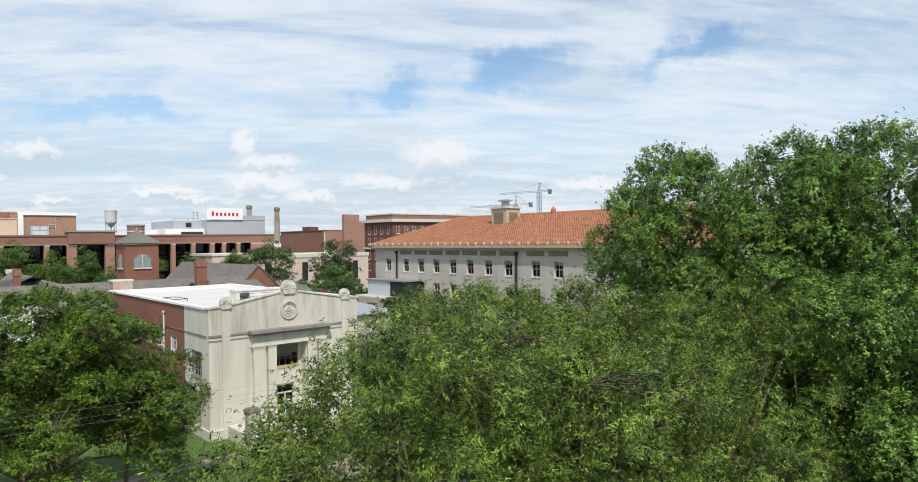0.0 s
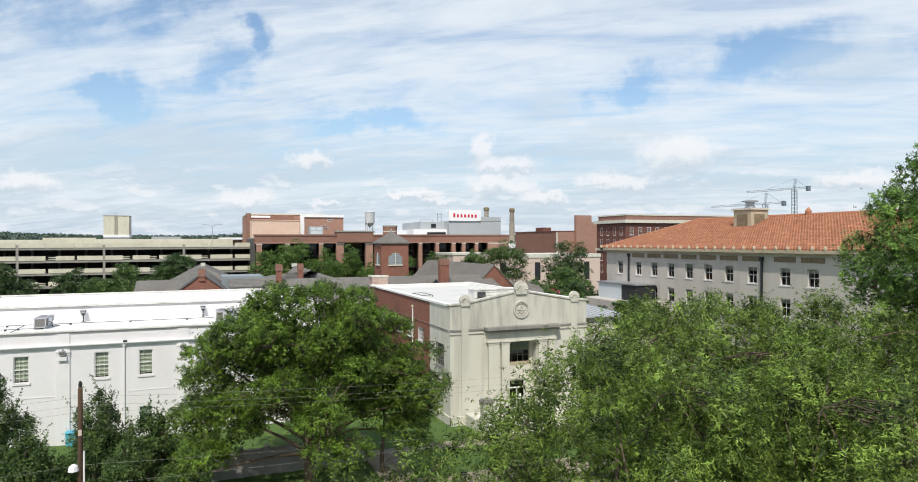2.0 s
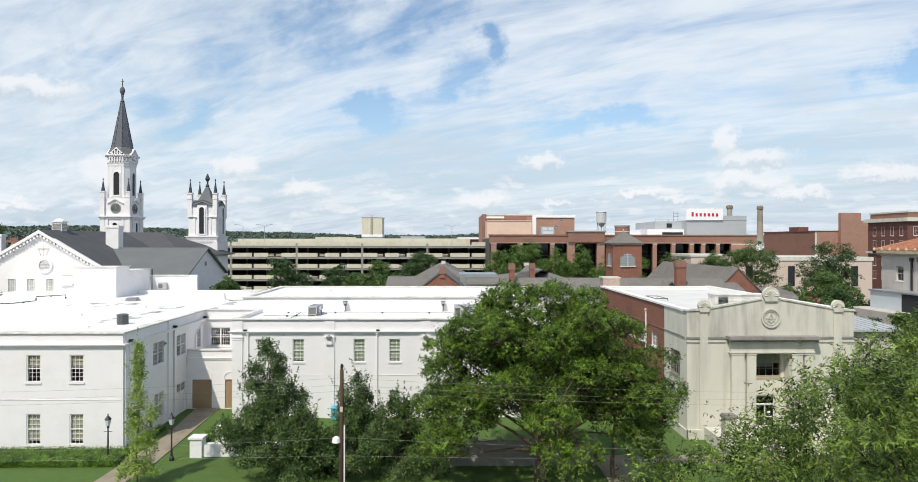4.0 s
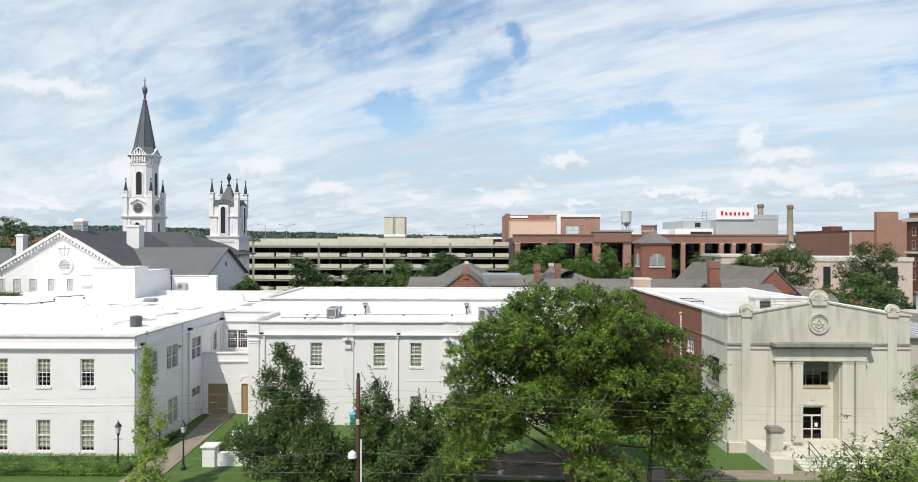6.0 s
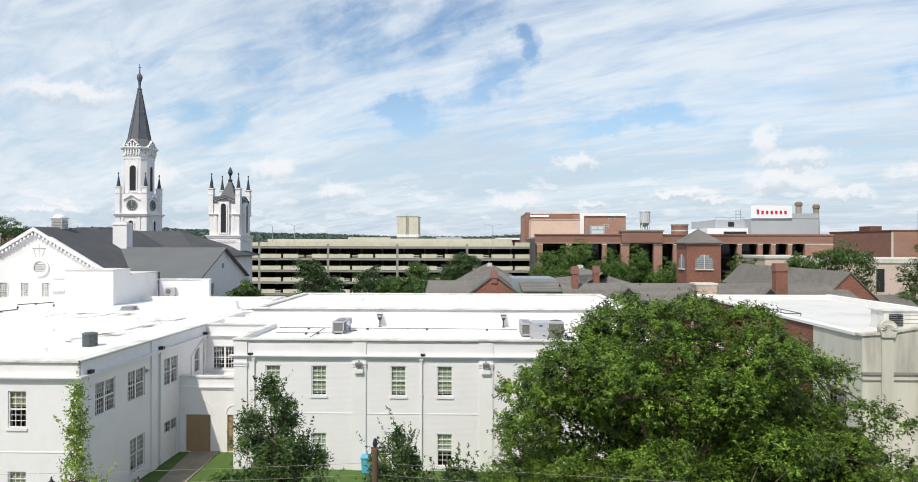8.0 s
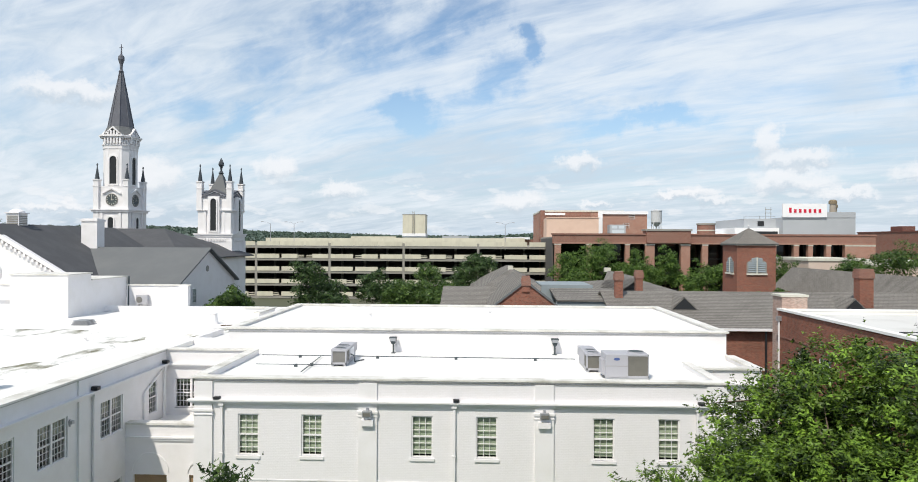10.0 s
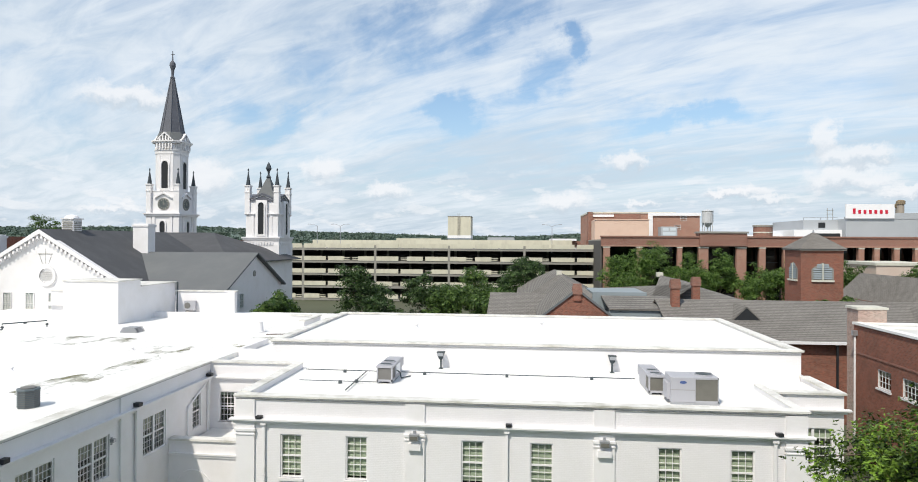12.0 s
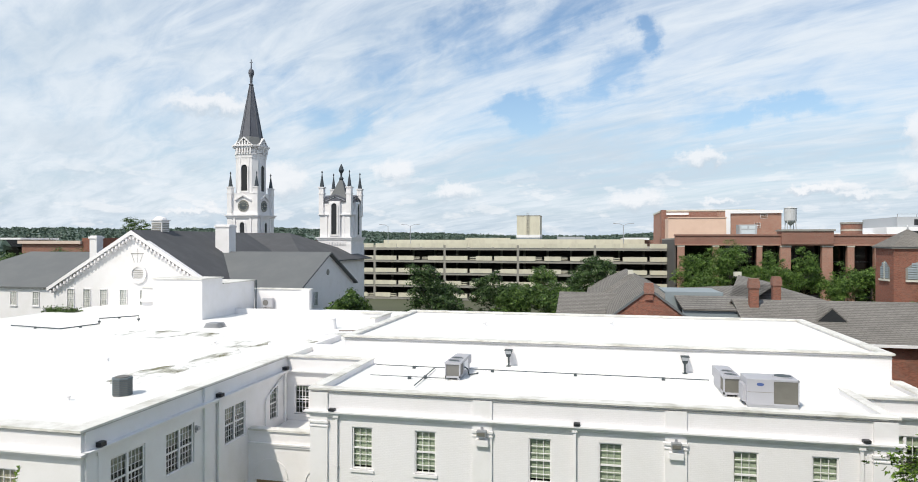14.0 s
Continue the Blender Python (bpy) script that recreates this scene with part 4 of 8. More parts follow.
for x0, x1 in ((21.05, 22.0), (22.2, 22.9), (25.6, 26.4), (26.55, 27.2)):
    part("pier", Shape().box(x0, x1, 48.42, 48.72, 0.85, 6.47).box(x0 - 0.05, x1 + 0.05, 48.38, 48.7, 6.32, 6.4), STONE, hall)
for x0 in (18.75, 28.85):
    part("pier", Shape().box(x0, x0 + 0.6, 48.6, 48.72, 0, 9.7), STONE, hall)
# recess: side reveals, back wall with window and door
part("reveal", Shape().box(22.65, 22.85, 49.15, 49.8, 0.5, 6.9), STONE, hall)
part("reveal", Shape().box(25.55, 25.75, 49.15, 49.8, 0.5, 6.9), STONE, hall)
part("reveal", Shape().box(22.85, 25.55, 49.15, 49.8, 6.55, 6.9), STONE, hall)
wall("entrance_wall", 2.7, 0.5, 6.55, 0.3, [(0.55, 2.0, 0.55, 3.05), (0.25, 2.45, 4.5, 6.3)], STONE, hall, south(22.85, 49.5))
sash_window(2.2, 1.8, 4, 3, hall, south(23.1, 49.5, 4.5), split=False, blind=0.45, frame_mat=TAN_STONE)
part("blind", Shape().box(23.5, 24.9, 49.85, 49.87, 5.2, 6.2), AC_GREY, hall)
dr = part("door", Shape().box(0, 0.06, 0.08, 0.16, 0, 2.5).box(1.39, 1.45, 0.08, 0.16, 0, 2.5).box(0.69, 0.76, 0.08, 0.16, 0, 1.85).box(0, 1.45, 0.08, 0.16, 1.8, 1.9).box(0, 1.45, 0.08, 0.16, 2.44, 2.5).box(0, 1.45, 0.08, 0.16, 0, 0.1).box(0.06, 1.39, 0.1, 0.15, 0.86, 0.92),
          WHITE_PAINT, hall, "glazed double door in white frame", south(23.4, 49.5, 0.55))
pg = part("pane", Shape().add([(0.06, 0.12, 0.1), (1.39, 0.12, 0.1), (1.39, 0.12, 2.44), (0.06, 0.12, 2.44)], [(0, 1, 2, 3)]), GLASS, dr)
pg.visible_shadow = False
part("notice", Shape().box(0.92, 1.14, 0.105, 0.115, 1.05, 1.32), WHITE_SIGN, dr)
part("lintel_carving", Shape().box(23.3, 24.95, 49.42, 49.5, 3.15, 3.3).box(23.95, 24.3, 49.45, 49.5, 3.5, 4.0), STONE, hall)
# back wall and floor take the dark room colour in place of shade
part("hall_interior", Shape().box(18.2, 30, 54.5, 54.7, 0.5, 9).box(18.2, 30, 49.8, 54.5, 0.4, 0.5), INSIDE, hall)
part("platform", Shape().box(20.2, 28.0, 46.3, 49.8, 0, 0.55), STONE, hall)
for i in range(4):
    part("step", Shape().box(21.2, 27.0, 46.3 - 0.36 * (i + 1), 46.3 - 0.36 * i, 0, 0.44 - 0.11 * i), STONE, hall)
part("plinth", Shape().box(17.72, 20.2, 48.5, 48.72, 0, 0.75).box(17.7, 17.8, 48.5, 53.6, 0, 0.75), STONE, hall)
part("plinth", Shape().box(28.0, 30.48, 48.5, 48.72, 0, 0.75), STONE, hall)
for x in (19.0, 27.9):
    part("cheek_wall", Shape().box(x, x + 1.2, 44.4, 48.5, 0, 1.0), STONE, hall)
    py = thing("stone_pylon", "carved limestone pylon on the step wall", "pylon", (x + 0.45, 45.3, 1.0), "step pylons")
    part("shaft", Shape().box(-0.4, 0.4, -0.3, 0.3, 0, 1.55).box(-0.46, 0.46, -0.36, 0.36, 0, 0.18), STONE_STREAKED, py)
    part("cap", Shape().box(-0.48, 0.48, -0.38, 0.38, 1.55, 1.72).box(-0.4, 0.4, -0.3, 0.3, 1.72, 1.82), STONE_DARK, py)
    part("fluting", Shape().box(-0.25, -0.15, -0.34, -0.3, 0.4, 1.3).box(-0.05, 0.05, -0.34, -0.3, 0.4, 1.3).box(0.15, 0.25, -0.34, -0.3, 0.4, 1.3), STONE, py)
for x in (20.9, 26.0):
    be = thing("stone_bench", "pale stone bench on the entrance platform", "bench", (x, 47.6, 0.55), "stone benches")
    part("seat", Shape().box(-0.8, 0.8, -0.25, 0.25, 0.38, 0.5), STONE, be)
    part("leg", Shape().box(-0.6, -0.4, -0.2, 0.2, 0, 0.38), STONE, be)
    part("leg", Shape().box(0.4, 0.6, -0.2, 0.2, 0, 0.38), STONE, be)
for x in (22.3, 24.6):
    rl = thing("handrail", "black metal handrail down the steps", "railing", (x, 46.4, 0.55), "step handrails")
    part("top_rail", Shape().tube([(0, 0.3, 0.9), (0, 0, 0.9), (0, -1.5, 0.42), (0, -1.6, 0.3)], [0.03] * 4, 6), BLACK_METAL, rl)
    part("lower_rail", Shape().tube([(0, 0.2, 0.5), (0, 0, 0.5), (0, -1.5, 0.0)], [0.025] * 3, 6), BLACK_METAL, rl)
    part("post", Shape().tube([(0, 0.1, -0.05), (0, 0.1, 0.9)], [0.03] * 2, 6), BLACK_METAL, rl)
    part("post", Shape().tube([(0, -1.45, -0.5), (0, -1.45, 0.42)], [0.03] * 2, 6), BLACK_METAL, rl)


def shell(x, y, z, r, parent):
    """An upright fan of carved petals on its slab."""
    s = Shape()
    n = 9
    pts = [(x - r * 0.75, z - 0.35), (x + r * 0.75, z - 0.35)]
    pts += [(x + r * math.cos(math.pi * i / 16), z + 0.1 + r * math.sin(math.pi * i / 16)) for i in range(17)]
    slab = part("shell_slab", Shape().prism(pts, y, y + 0.3), STONE_STREAKED, parent, "weathered slab behind the fan")
    for i in range(n):
        a = math.pi * (i + 0.5) / n
        d = Vector((math.cos(a), 0, math.sin(a)))
        side = Vector((-d.z, 0, d.x))
        c = Vector((x, y, z))
        p0, p1, p2 = c + d * r * 0.2, c + d * r * 0.72, c + d * r * 0.98
        s.add([p0, p1 + side * r * 0.13, p2, p1 - side * r * 0.13, p1 + Vector((0, -0.09, 0))], [(0, 1, 4), (1, 2, 4), (2, 3, 4), (3, 0, 4)])
    return part("petals", s, STONE, slab, "carved stone petals of the fan")


shell(cx, 48.55, 10.65, 0.62, hall)
shell(19.05, 48.5, 9.85, 0.45, hall)
shell(29.15, 48.5, 9.85, 0.45, hall)
ring = Shape()
for r0, r1, yy in ((0.60, 0.73, 48.58), (0.49, 0.53, 48.62)):
    for i in range(28):
        a, b = 2 * math.pi * i / 28, 2 * math.pi * (i + 1) / 28
        ring.prism([(cx + r0 * math.cos(a), 9.05 + r0 * math.sin(a)), (cx + r1 * math.cos(a), 9.05 + r1 * math.sin(a)), (cx + r1 * math.cos(b), 9.05 + r1 * math.sin(b)), (cx + r0 * math.cos(b), 9.05 + r0 * math.sin(b))], yy, 48.72)


def bar(s, x0, z0, x1, z1, w, y0, y1):
    d = Vector((x1 - x0, z1 - z0)).normalized()
    nx, nz = -d.y * w / 2, d.x * w / 2
    s.prism([(x0 + nx, z0 + nz), (x1 + nx, z1 + nz), (x1 - nx, z1 - nz), (x0 - nx, z0 - nz)], y0, y1)


for q in ((-0.33, 8.72, 0.0, 9.42), (0.33, 8.72, 0.0, 9.42), (-0.36, 9.1, 0.0, 8.70), (0.36, 9.1, 0.0, 8.70), (-0.12, 9.0, 0.12, 9.0)):
    bar(ring, cx + q[0], q[1], cx + q[2], q[3], 0.075, 48.62, 48.72)
part("medallion", ring, STONE_STREAKED, hall, "round carved stone emblem on the pediment")
vent = thing("roof_vent_house", "small weathered white clapboard vent house with louvre", "vent")
part("body", Shape().box(22.0, 26.2, 53.7, 55.0, 9.25, 10.35), ROOF_EDGE, vent)
lv = Shape()
for i in range(7):
    lv.box(22.3, 23.1, 53.62, 53.72, 9.45 + i * 0.11, 9.50 + i * 0.11)
part("louvre", lv, BLACK_METAL, vent)
part("roof", Shape().box(21.9, 26.3, 53.6, 55.1, 10.35, 10.43), ROOF_EDGE, vent)
part("clapboard", Shape().box(22.0, 26.2, 53.68, 53.7, 9.6, 9.62).box(23.2, 26.2, 53.68, 53.7, 9.85, 9.87).box(23.2, 26.2, 53.68, 53.7, 10.1, 10.12), STONE_DARK, vent)
hatch = thing("roof_hatch_rail", "low dark metal rail round a roof hatch", "railing")
part("rail", Shape().tube([(19.4, 60.6, 9.45), (20.5, 60.6, 9.45), (20.5, 63.6, 9.45), (19.4, 63.6, 9.45), (19.4, 60.6, 9.45)], [0.03] * 5, 5), BLACK_METAL, hatch)
for q in ((19.4, 60.6), (20.5, 60.6), (20.5, 63.6), (19.4, 63.6)):
    part("post", Shape().tube([(*q, 9.2), (*q, 9.45)], [0.025] * 2, 5), BLACK_METAL, hatch)
dpipe = thing("downpipe", "white downpipe with a bracket cap at the brick corner", "pipe")
part("pipe", Shape().tube([(17.68, 74.8, 0.0), (17.68, 74.8, 8.75)], [0.07, 0.07], 8), WHITE_PAINT, dpipe)
part("head", Shape().box(17.5, 17.8, 74.65, 74.95, 8.75, 9.1), METAL, dpipe)
stack = thing("vent_pipe", "white vent pipe with a rusty cap on the brick side", "pipe")
part("pipe", Shape().tube([(17.7, 58.2, 5), (17.7, 58.2, 8.55)], [0.065, 0.065], 8), WHITE_PAINT, stack)
part("cap", Shape().turned(17.68, 58.2, [(0.075, 8.55), (0.14, 8.62), (0.13, 8.72), (0.04, 8.82)], 8), TAN_STONE, stack)

# ---- red-tiled building ----
red = thing("tiled_roof_building", "grey stucco building with red clay tile hipped roof", "building")
RY = [88.6 - 1.45, 83.2 - 0.72, 79.45 - 0.72, 75.78 - 0.72, 72.05 - 0.72, 68.4 - 0.72, 64.75 - 0.72, 61.0 - 0.72, 55.5, 51.8]
rops = [(91.5 - y - 1.44, 91.5 - y, 9.48, 11.48) for y in RY] + [(91.5 - y - 1.44, 91.5 - y, 5.9, 7.95) for y in RY]
wall("wall", 61.5, 0, 13.2, 0.5, rops, GREY_STUCCO, red, west(62.0, 91.5))
rw = None
for o in rops:
    m = west(62.0, 91.5 - o[0], o[2])
    rw = copy_thing(rw, m) if rw else sash_window(1.44, 2.0, 2, 2, red, m, double=False, split=True, blind=0.25, blind_mat=CURTAIN, depth=0.2)
part("end_wall", Shape().box(62.5, 88, 91.0, 91.5, 0, 13.2).box(62.5, 88, 30, 30.5, 0, 13.2).box(87.5, 88, 30.5, 91, 0, 13.2), GREY_STUCCO, red)
# ceiling and inner wall, darkened in colour to read as unlit rooms
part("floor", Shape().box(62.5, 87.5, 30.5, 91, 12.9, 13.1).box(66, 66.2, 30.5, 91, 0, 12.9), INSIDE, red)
for y in RY[1:]:
    part("frieze_panel", Shape().box(61.93, 62.0, y - 0.75, y + 2.2, 12.15, 12.75), FRIEZE, red, "dark carved frieze panel")
part("cornice", Shape().box(61.2, 62.0, 29.2, 92.3, 13.2, 13.55).box(61.5, 62.0, 29.5, 92.0, 13.0, 13.2).box(61.2, 88.8, 91.5, 92.3, 13.2, 13.55), TAN_STONE, red)
part("cornice_band", Shape().box(61.85, 62.0, 29.8, 91.6, 12.85, 12.98), STONE, red)
for y in (85.4, 59.4):
    part("downspout", Shape().box(61.75, 61.9, y - 0.12, y + 0.12, 4, 12.4).box(61.68, 61.9, y - 0.25, y + 0.25, 12.2, 12.7), BLACK_METAL, red)
hip_roof("roof", 61.9, 84.0, 30, 91.6, 13.62, 18.0, TERRACOTTA, red, over=0.6, inset=9.5)
# tile courses on the west slope and the hip: half-round barrels in rows
tiles = Shape()
slope_run, slope_rise = 11.65, 4.38
rng = random.Random(5)
rows = 26
for j in range(rows):
    u0, u1 = j / rows, (j + 1.12) / rows
    x0, z0 = 61.3 + slope_run * u0, 13.63 + slope_rise * u0
    x1, z1 = 61.3 + slope_run * u1, 13.63 + slope_rise * u1
    ylim = 92.2 - 9.5 * u0
    y = 31 + 9.5 * u0
    while y < ylim - 0.2:
        k = 0.16 + rng.uniform(-0.03, 0.03)
        e = rng.uniform(0.0, 0.04)
        tiles.add([(x0, y, z0 + 0.02), (x0, y + 0.10, z0 + k + e), (x0, y + 0.26, z0 + k + e), (x0, y + 0.36, z0 + 0.02),
                   (x1, y, z1 + 0.0), (x1, y + 0.10, z1 + 0.06), (x1, y + 0.26, z1 + 0.06), (x1, y + 0.36, z1 + 0.0)],
                  [(0, 1, 2, 3), (0, 4, 5, 1), (1, 5, 6, 2), (2, 6, 7, 3)])
        y += 0.40
me = bpy.data.meshes.new("tile_courses")
me.from_pydata(tiles.v, [], tiles.f)
me.materials.append(TERRACOTTA)
tagged(part("tile_course", me, TERRACOTTA, red), kind="stuff")
ant = Shape().turned(0, 0, [(0.14, -0.05), (0.2, 0.15), (0.13, 0.35), (0.03, 0.45)], 6).mesh("eave_ornament", TAN_STONE)
for i in range(38):
    part("eave_ornament", ant, TAN_STONE, red, m=pose(61.25, 92.0 - i * 1.6, 13.58))
part("ridge_cap", Shape().tube([(72.95, 39.5, 18.02), (72.95, 82.3, 18.02)], [0.22, 0.22], 8), TERRACOTTA, red)
part("ridge_cap", Shape().tube([(61.4, 92.1, 13.7), (72.95, 82.3, 18.02)], [0.2, 0.2], 8), TERRACOTTA, red)
part("ridge_finial", Shape().turned(72.9, 62.2, [(0.35, 17.9), (0.4, 18.5), (0.2, 18.8), (0.05, 19.0)], 8), TERRACOTTA, red)
lantern = thing("roof_lantern", "tan stucco chimney lantern with louvres and metal cap", "chimney")
part("body", Shape().box(69.0, 72.0, 67.9, 71.0, 15.2, 18.9), TAN_STONE, lantern)
part("cap", Shape().box(68.8, 72.2, 67.7, 71.2, 18.9, 19.15), STONE, lantern)
part("louvre", Shape().box(68.95, 69.0, 68.5, 70.4, 15.9, 18.3), FRIEZE, lantern)
part("louvre", Shape().box(69.6, 71.4, 67.85, 67.9, 16.4, 18.3), FRIEZE, lantern)
part("cowl", Shape().turned(70.5, 69.5, [(0.75, 19.15), (0.75, 19.3), (0.6, 19.32), (0.6, 20.0), (1.1, 20.05), (1.1, 20.2), (0.2, 20.35)], 10), METAL, lantern)
annex = thing("rooftop_enclosure", "glazed plant enclosure with metal lid beside the stucco wall", "enclosure")
part("screen", Shape().box(58.6, 58.7, 82.8, 88.9, 5.8, 8.1).box(58.7, 62, 88.8, 88.9, 5.8, 8.1), SCREEN, annex)
part("dark_side", Shape().box(58.6, 62.0, 79.2, 82.8, 5.8, 8.0), BLACK_METAL, annex)
part("lid", Shape().box(58.4, 62, 79.0, 89.1, 8.1, 8.3), METAL, annex)
part("base", Shape().box(56.0, 62.0, 77.0, 90.0, 0.0, 5.8), GREY_STUCCO, annex)
low = thing("low_annex", "low annex with grey standing seam metal roof", "building")
part("wall", Shape().box(30.7, 36.4, 52, 68.0, 0.0, 7.6), GREY_STUCCO, low)
part("roof", Shape().prism([(51.6, 7.6), (68.4, 8.5), (68.4, 8.65), (51.6, 7.75)], 30.7, 36.8, "x"), PALE_WALL, low)
for i in range(10):
    part("seam", Shape().prism([(51.6, 7.75), (68.4, 8.65), (68.4, 8.71), (51.6, 7.81)], 30.9 + i * 0.62, 30.95 + i * 0.62, "x"), PALE_WALL, low)

# ---- church hall with the pediment ----
church = thing("church_hall", "white church hall with pediment and dark slate roofs", "church")
pf = Shape().prism([(-65.2, 0), (-44.4, 0), (-44.4, 9.75), (-54.8, 15.9), (-65.2, 9.75)], 89.4, 89.8)
part("gable_wall", pf, WHITE_PAINT, church)
rake = Shape()
for sgn in (-1, 1):
    a, b = -54.8, -54.8 + sgn * 10.9
    rake.prism([(a, 16.2), (b, 9.75), (b, 9.35), (a, 15.75)], 88.85, 89.4)
part("rake_cornice", rake, WHITE_PAINT, church)
for sgn in (-1, 1):
    for i in range(24):
        u = (i + 0.5) / 24
        x, z = -54.8 + sgn * 10.7 * u, 15.72 - 6.33 * u
        part("dentil", Shape().box(x - 0.11, x + 0.11, 88.95, 89.42, z - 0.38, z - 0.03), WHITE_PAINT, church)
for x in (-63.37, -61.25, -59.08, -56.55, -54.0):
    sash_window(0.98, 2.25, 3, 5, church, south(x - 0.06, 89.33, 7.4), blind=0.4, depth=0.02)
oc = Shape()
for r0, r1, yy in ((0.75, 1.05, 89.2), (0.0, 0.72, 89.33)):
    for i in range(24):
        a, b = 2 * math.pi * i / 24, 2 * math.pi * (i + 1) / 24
        oc.prism([(-54.23 + r * math.cos(t), 11.4 + r * math.sin(t)) for r, t in ((max(r0, 0.01), a), (r1, a), (r1, b), (max(r0, 0.01), b))], yy, 89.42)
rw2 = part("round_window", oc, WHITE_PAINT, church, "round louvred window in the gable")
part("louvre", Shape().box(-54.85, -53.6, 89.28, 89.33, 11.15, 11.2).box(-54.9, -53.55, 89.28, 89.33, 11.35, 11.4).box(-54.85, -53.6, 89.28, 89.33, 11.55, 11.6).box(-54.8, -53.65, 89.28, 89.33, 11.75, 11.8).box(-54.75, -53.7, 89.28, 89.33, 10.95, 11.0), CONCRETE, rw2)
gable_roof("roof", -65.0, -44.6, 89.4, 112, 9.95, 16.25, SLATE, church, over=0.5)
part("wall", Shape().box(-44.4, -36.7, 92, 92.3, 0, 9.75), WHITE_PAINT, church)
part("wall", Shape().box(-65.2, -64.8, 89.8, 112, 0, 9.7), WHITE_PAINT, church)
gable_roof("roof", -51.5, -36.7, 92, 108.5, 9.85, 13.75, GREY_ROOF, church, along="x", over=0.5)
part("gable_wall", Shape().prism([(92.0, 0), (108.5, 0), (108.5, 9.7), (100.25, 13.5), (92.0, 9.7)], -37.0, -36.7, "x"), WHITE_PAINT, church)
part("gable_vent", Shape().turned(0, 0, [(0.35, 0), (0.35, 0.08)], 12), CONCRETE, church, m=Matrix.Translation((-36.7, 100.2, 11.3)) @ pose(0, 0, 0, 0, 90, 0))
for y in (94, 96.2):
    sash_window(1.0, 1.6, 2, 4, church, east(-36.66, y, 7.6), blind=0, depth=0.0, sill=False)
# west wing
part("wall", Shape().box(-86.5, -65.2, 92, 92.35, 0, 9.4), WHITE_PAINT, church)
part("wall", Shape().box(-86.5, -86.1, 92.35, 108, 0, 9.4), WHITE_PAINT, church)
hip_roof("roof", -86.5, -62, 92, 108, 9.55, 13.6, GREY_ROOF, church, over=0.35, inset=7.7)
part("gable_emblem", Shape().tube([(-55.2, 89.36, 13.65), (-53.6, 89.36, 13.65)], [0.03] * 2, 5).tube([(-55.1, 89.36, 13.65), (-54.75, 89.36, 12.65)], [0.015] * 2, 5).tube([(-53.7, 89.36, 13.65), (-54.05, 89.36, 12.65)], [0.015] * 2, 5).tube([(-54.4, 89.36, 12.6), (-54.4, 89.36, 14.2)], [0.012] * 2, 5), CONCRETE, church)
for x in (-67.5, -70.7, -73.9, -77.1, -80.3, -83.5):
    for z in (7.3, 3.2):
        sash_window(0.95, 1.7, 3, 4, church, south(x, 91.93, z), blind=0.3, depth=0.02)
part("wall", Shape().box(-72, -44, 112, 132, 0, 12.5), WHITE_PAINT, church)
hip_roof("roof", -72.5, -43.5, 108, 134, 12.2, 16.35, SLATE, church, over=0.3, inset=9)


def stone_chimney(x0, x1, y0, y1, z0, z1, mat, label, cap=True, cap_mat=None):
    c = thing("chimney", label, "chimney")
    part("shaft", Shape().box(x0, x1, y0, y1, z0, z1 - 0.35), mat, c)
    part("cap", Shape().box(x0 - 0.1, x1 + 0.1, y0 - 0.1, y1 + 0.1, z1 - 0.35, z1 - 0.12).box(x0 + 0.05, x1 - 0.05, y0 + 0.05, y1 - 0.05, z1 - 0.12, z1), cap_mat or mat, c)
    return c


stone_chimney(-62.5, -61.55, 91.6, 92.6, 10.5, 15.65, WHITE_PAINT, "tall plain white church chimney")
stone_chimney(-51.6, -49.7, 99.9, 101.4, 12.0, 17.1, WHITE_PAINT, "tall plain white church chimney")
cup = thing("roof_louvre", "white square louvred cupola on the slate roof", "cupola")
part("body", Shape().box(-55.88, -54.52, 93.62, 94.98, 14.6, 17.4), WHITE_PAINT, cup)
part("cap", Shape().box(-56.02, -54.38, 93.48, 95.12, 17.4, 17.52).turned(-55.2, 94.3, [(0.78, 17.52), (0.66, 17.72), (0.36, 17.88), (0.02, 17.94)], 12), WHITE_PAINT, cup)
part("curb", Shape().box(-56.0, -54.4, 93.5, 95.1, 14.6, 15.9), WHITE_PAINT, cup)
for i in range(6):
    z = 16.05 + i * 0.2
    part("slat", Shape().box(-55.78, -54.62, 93.56, 93.62, z, z + 0.1).box(-54.52, -54.46, 93.72, 94.88, z, z + 0.1), CONCRETE, cup)


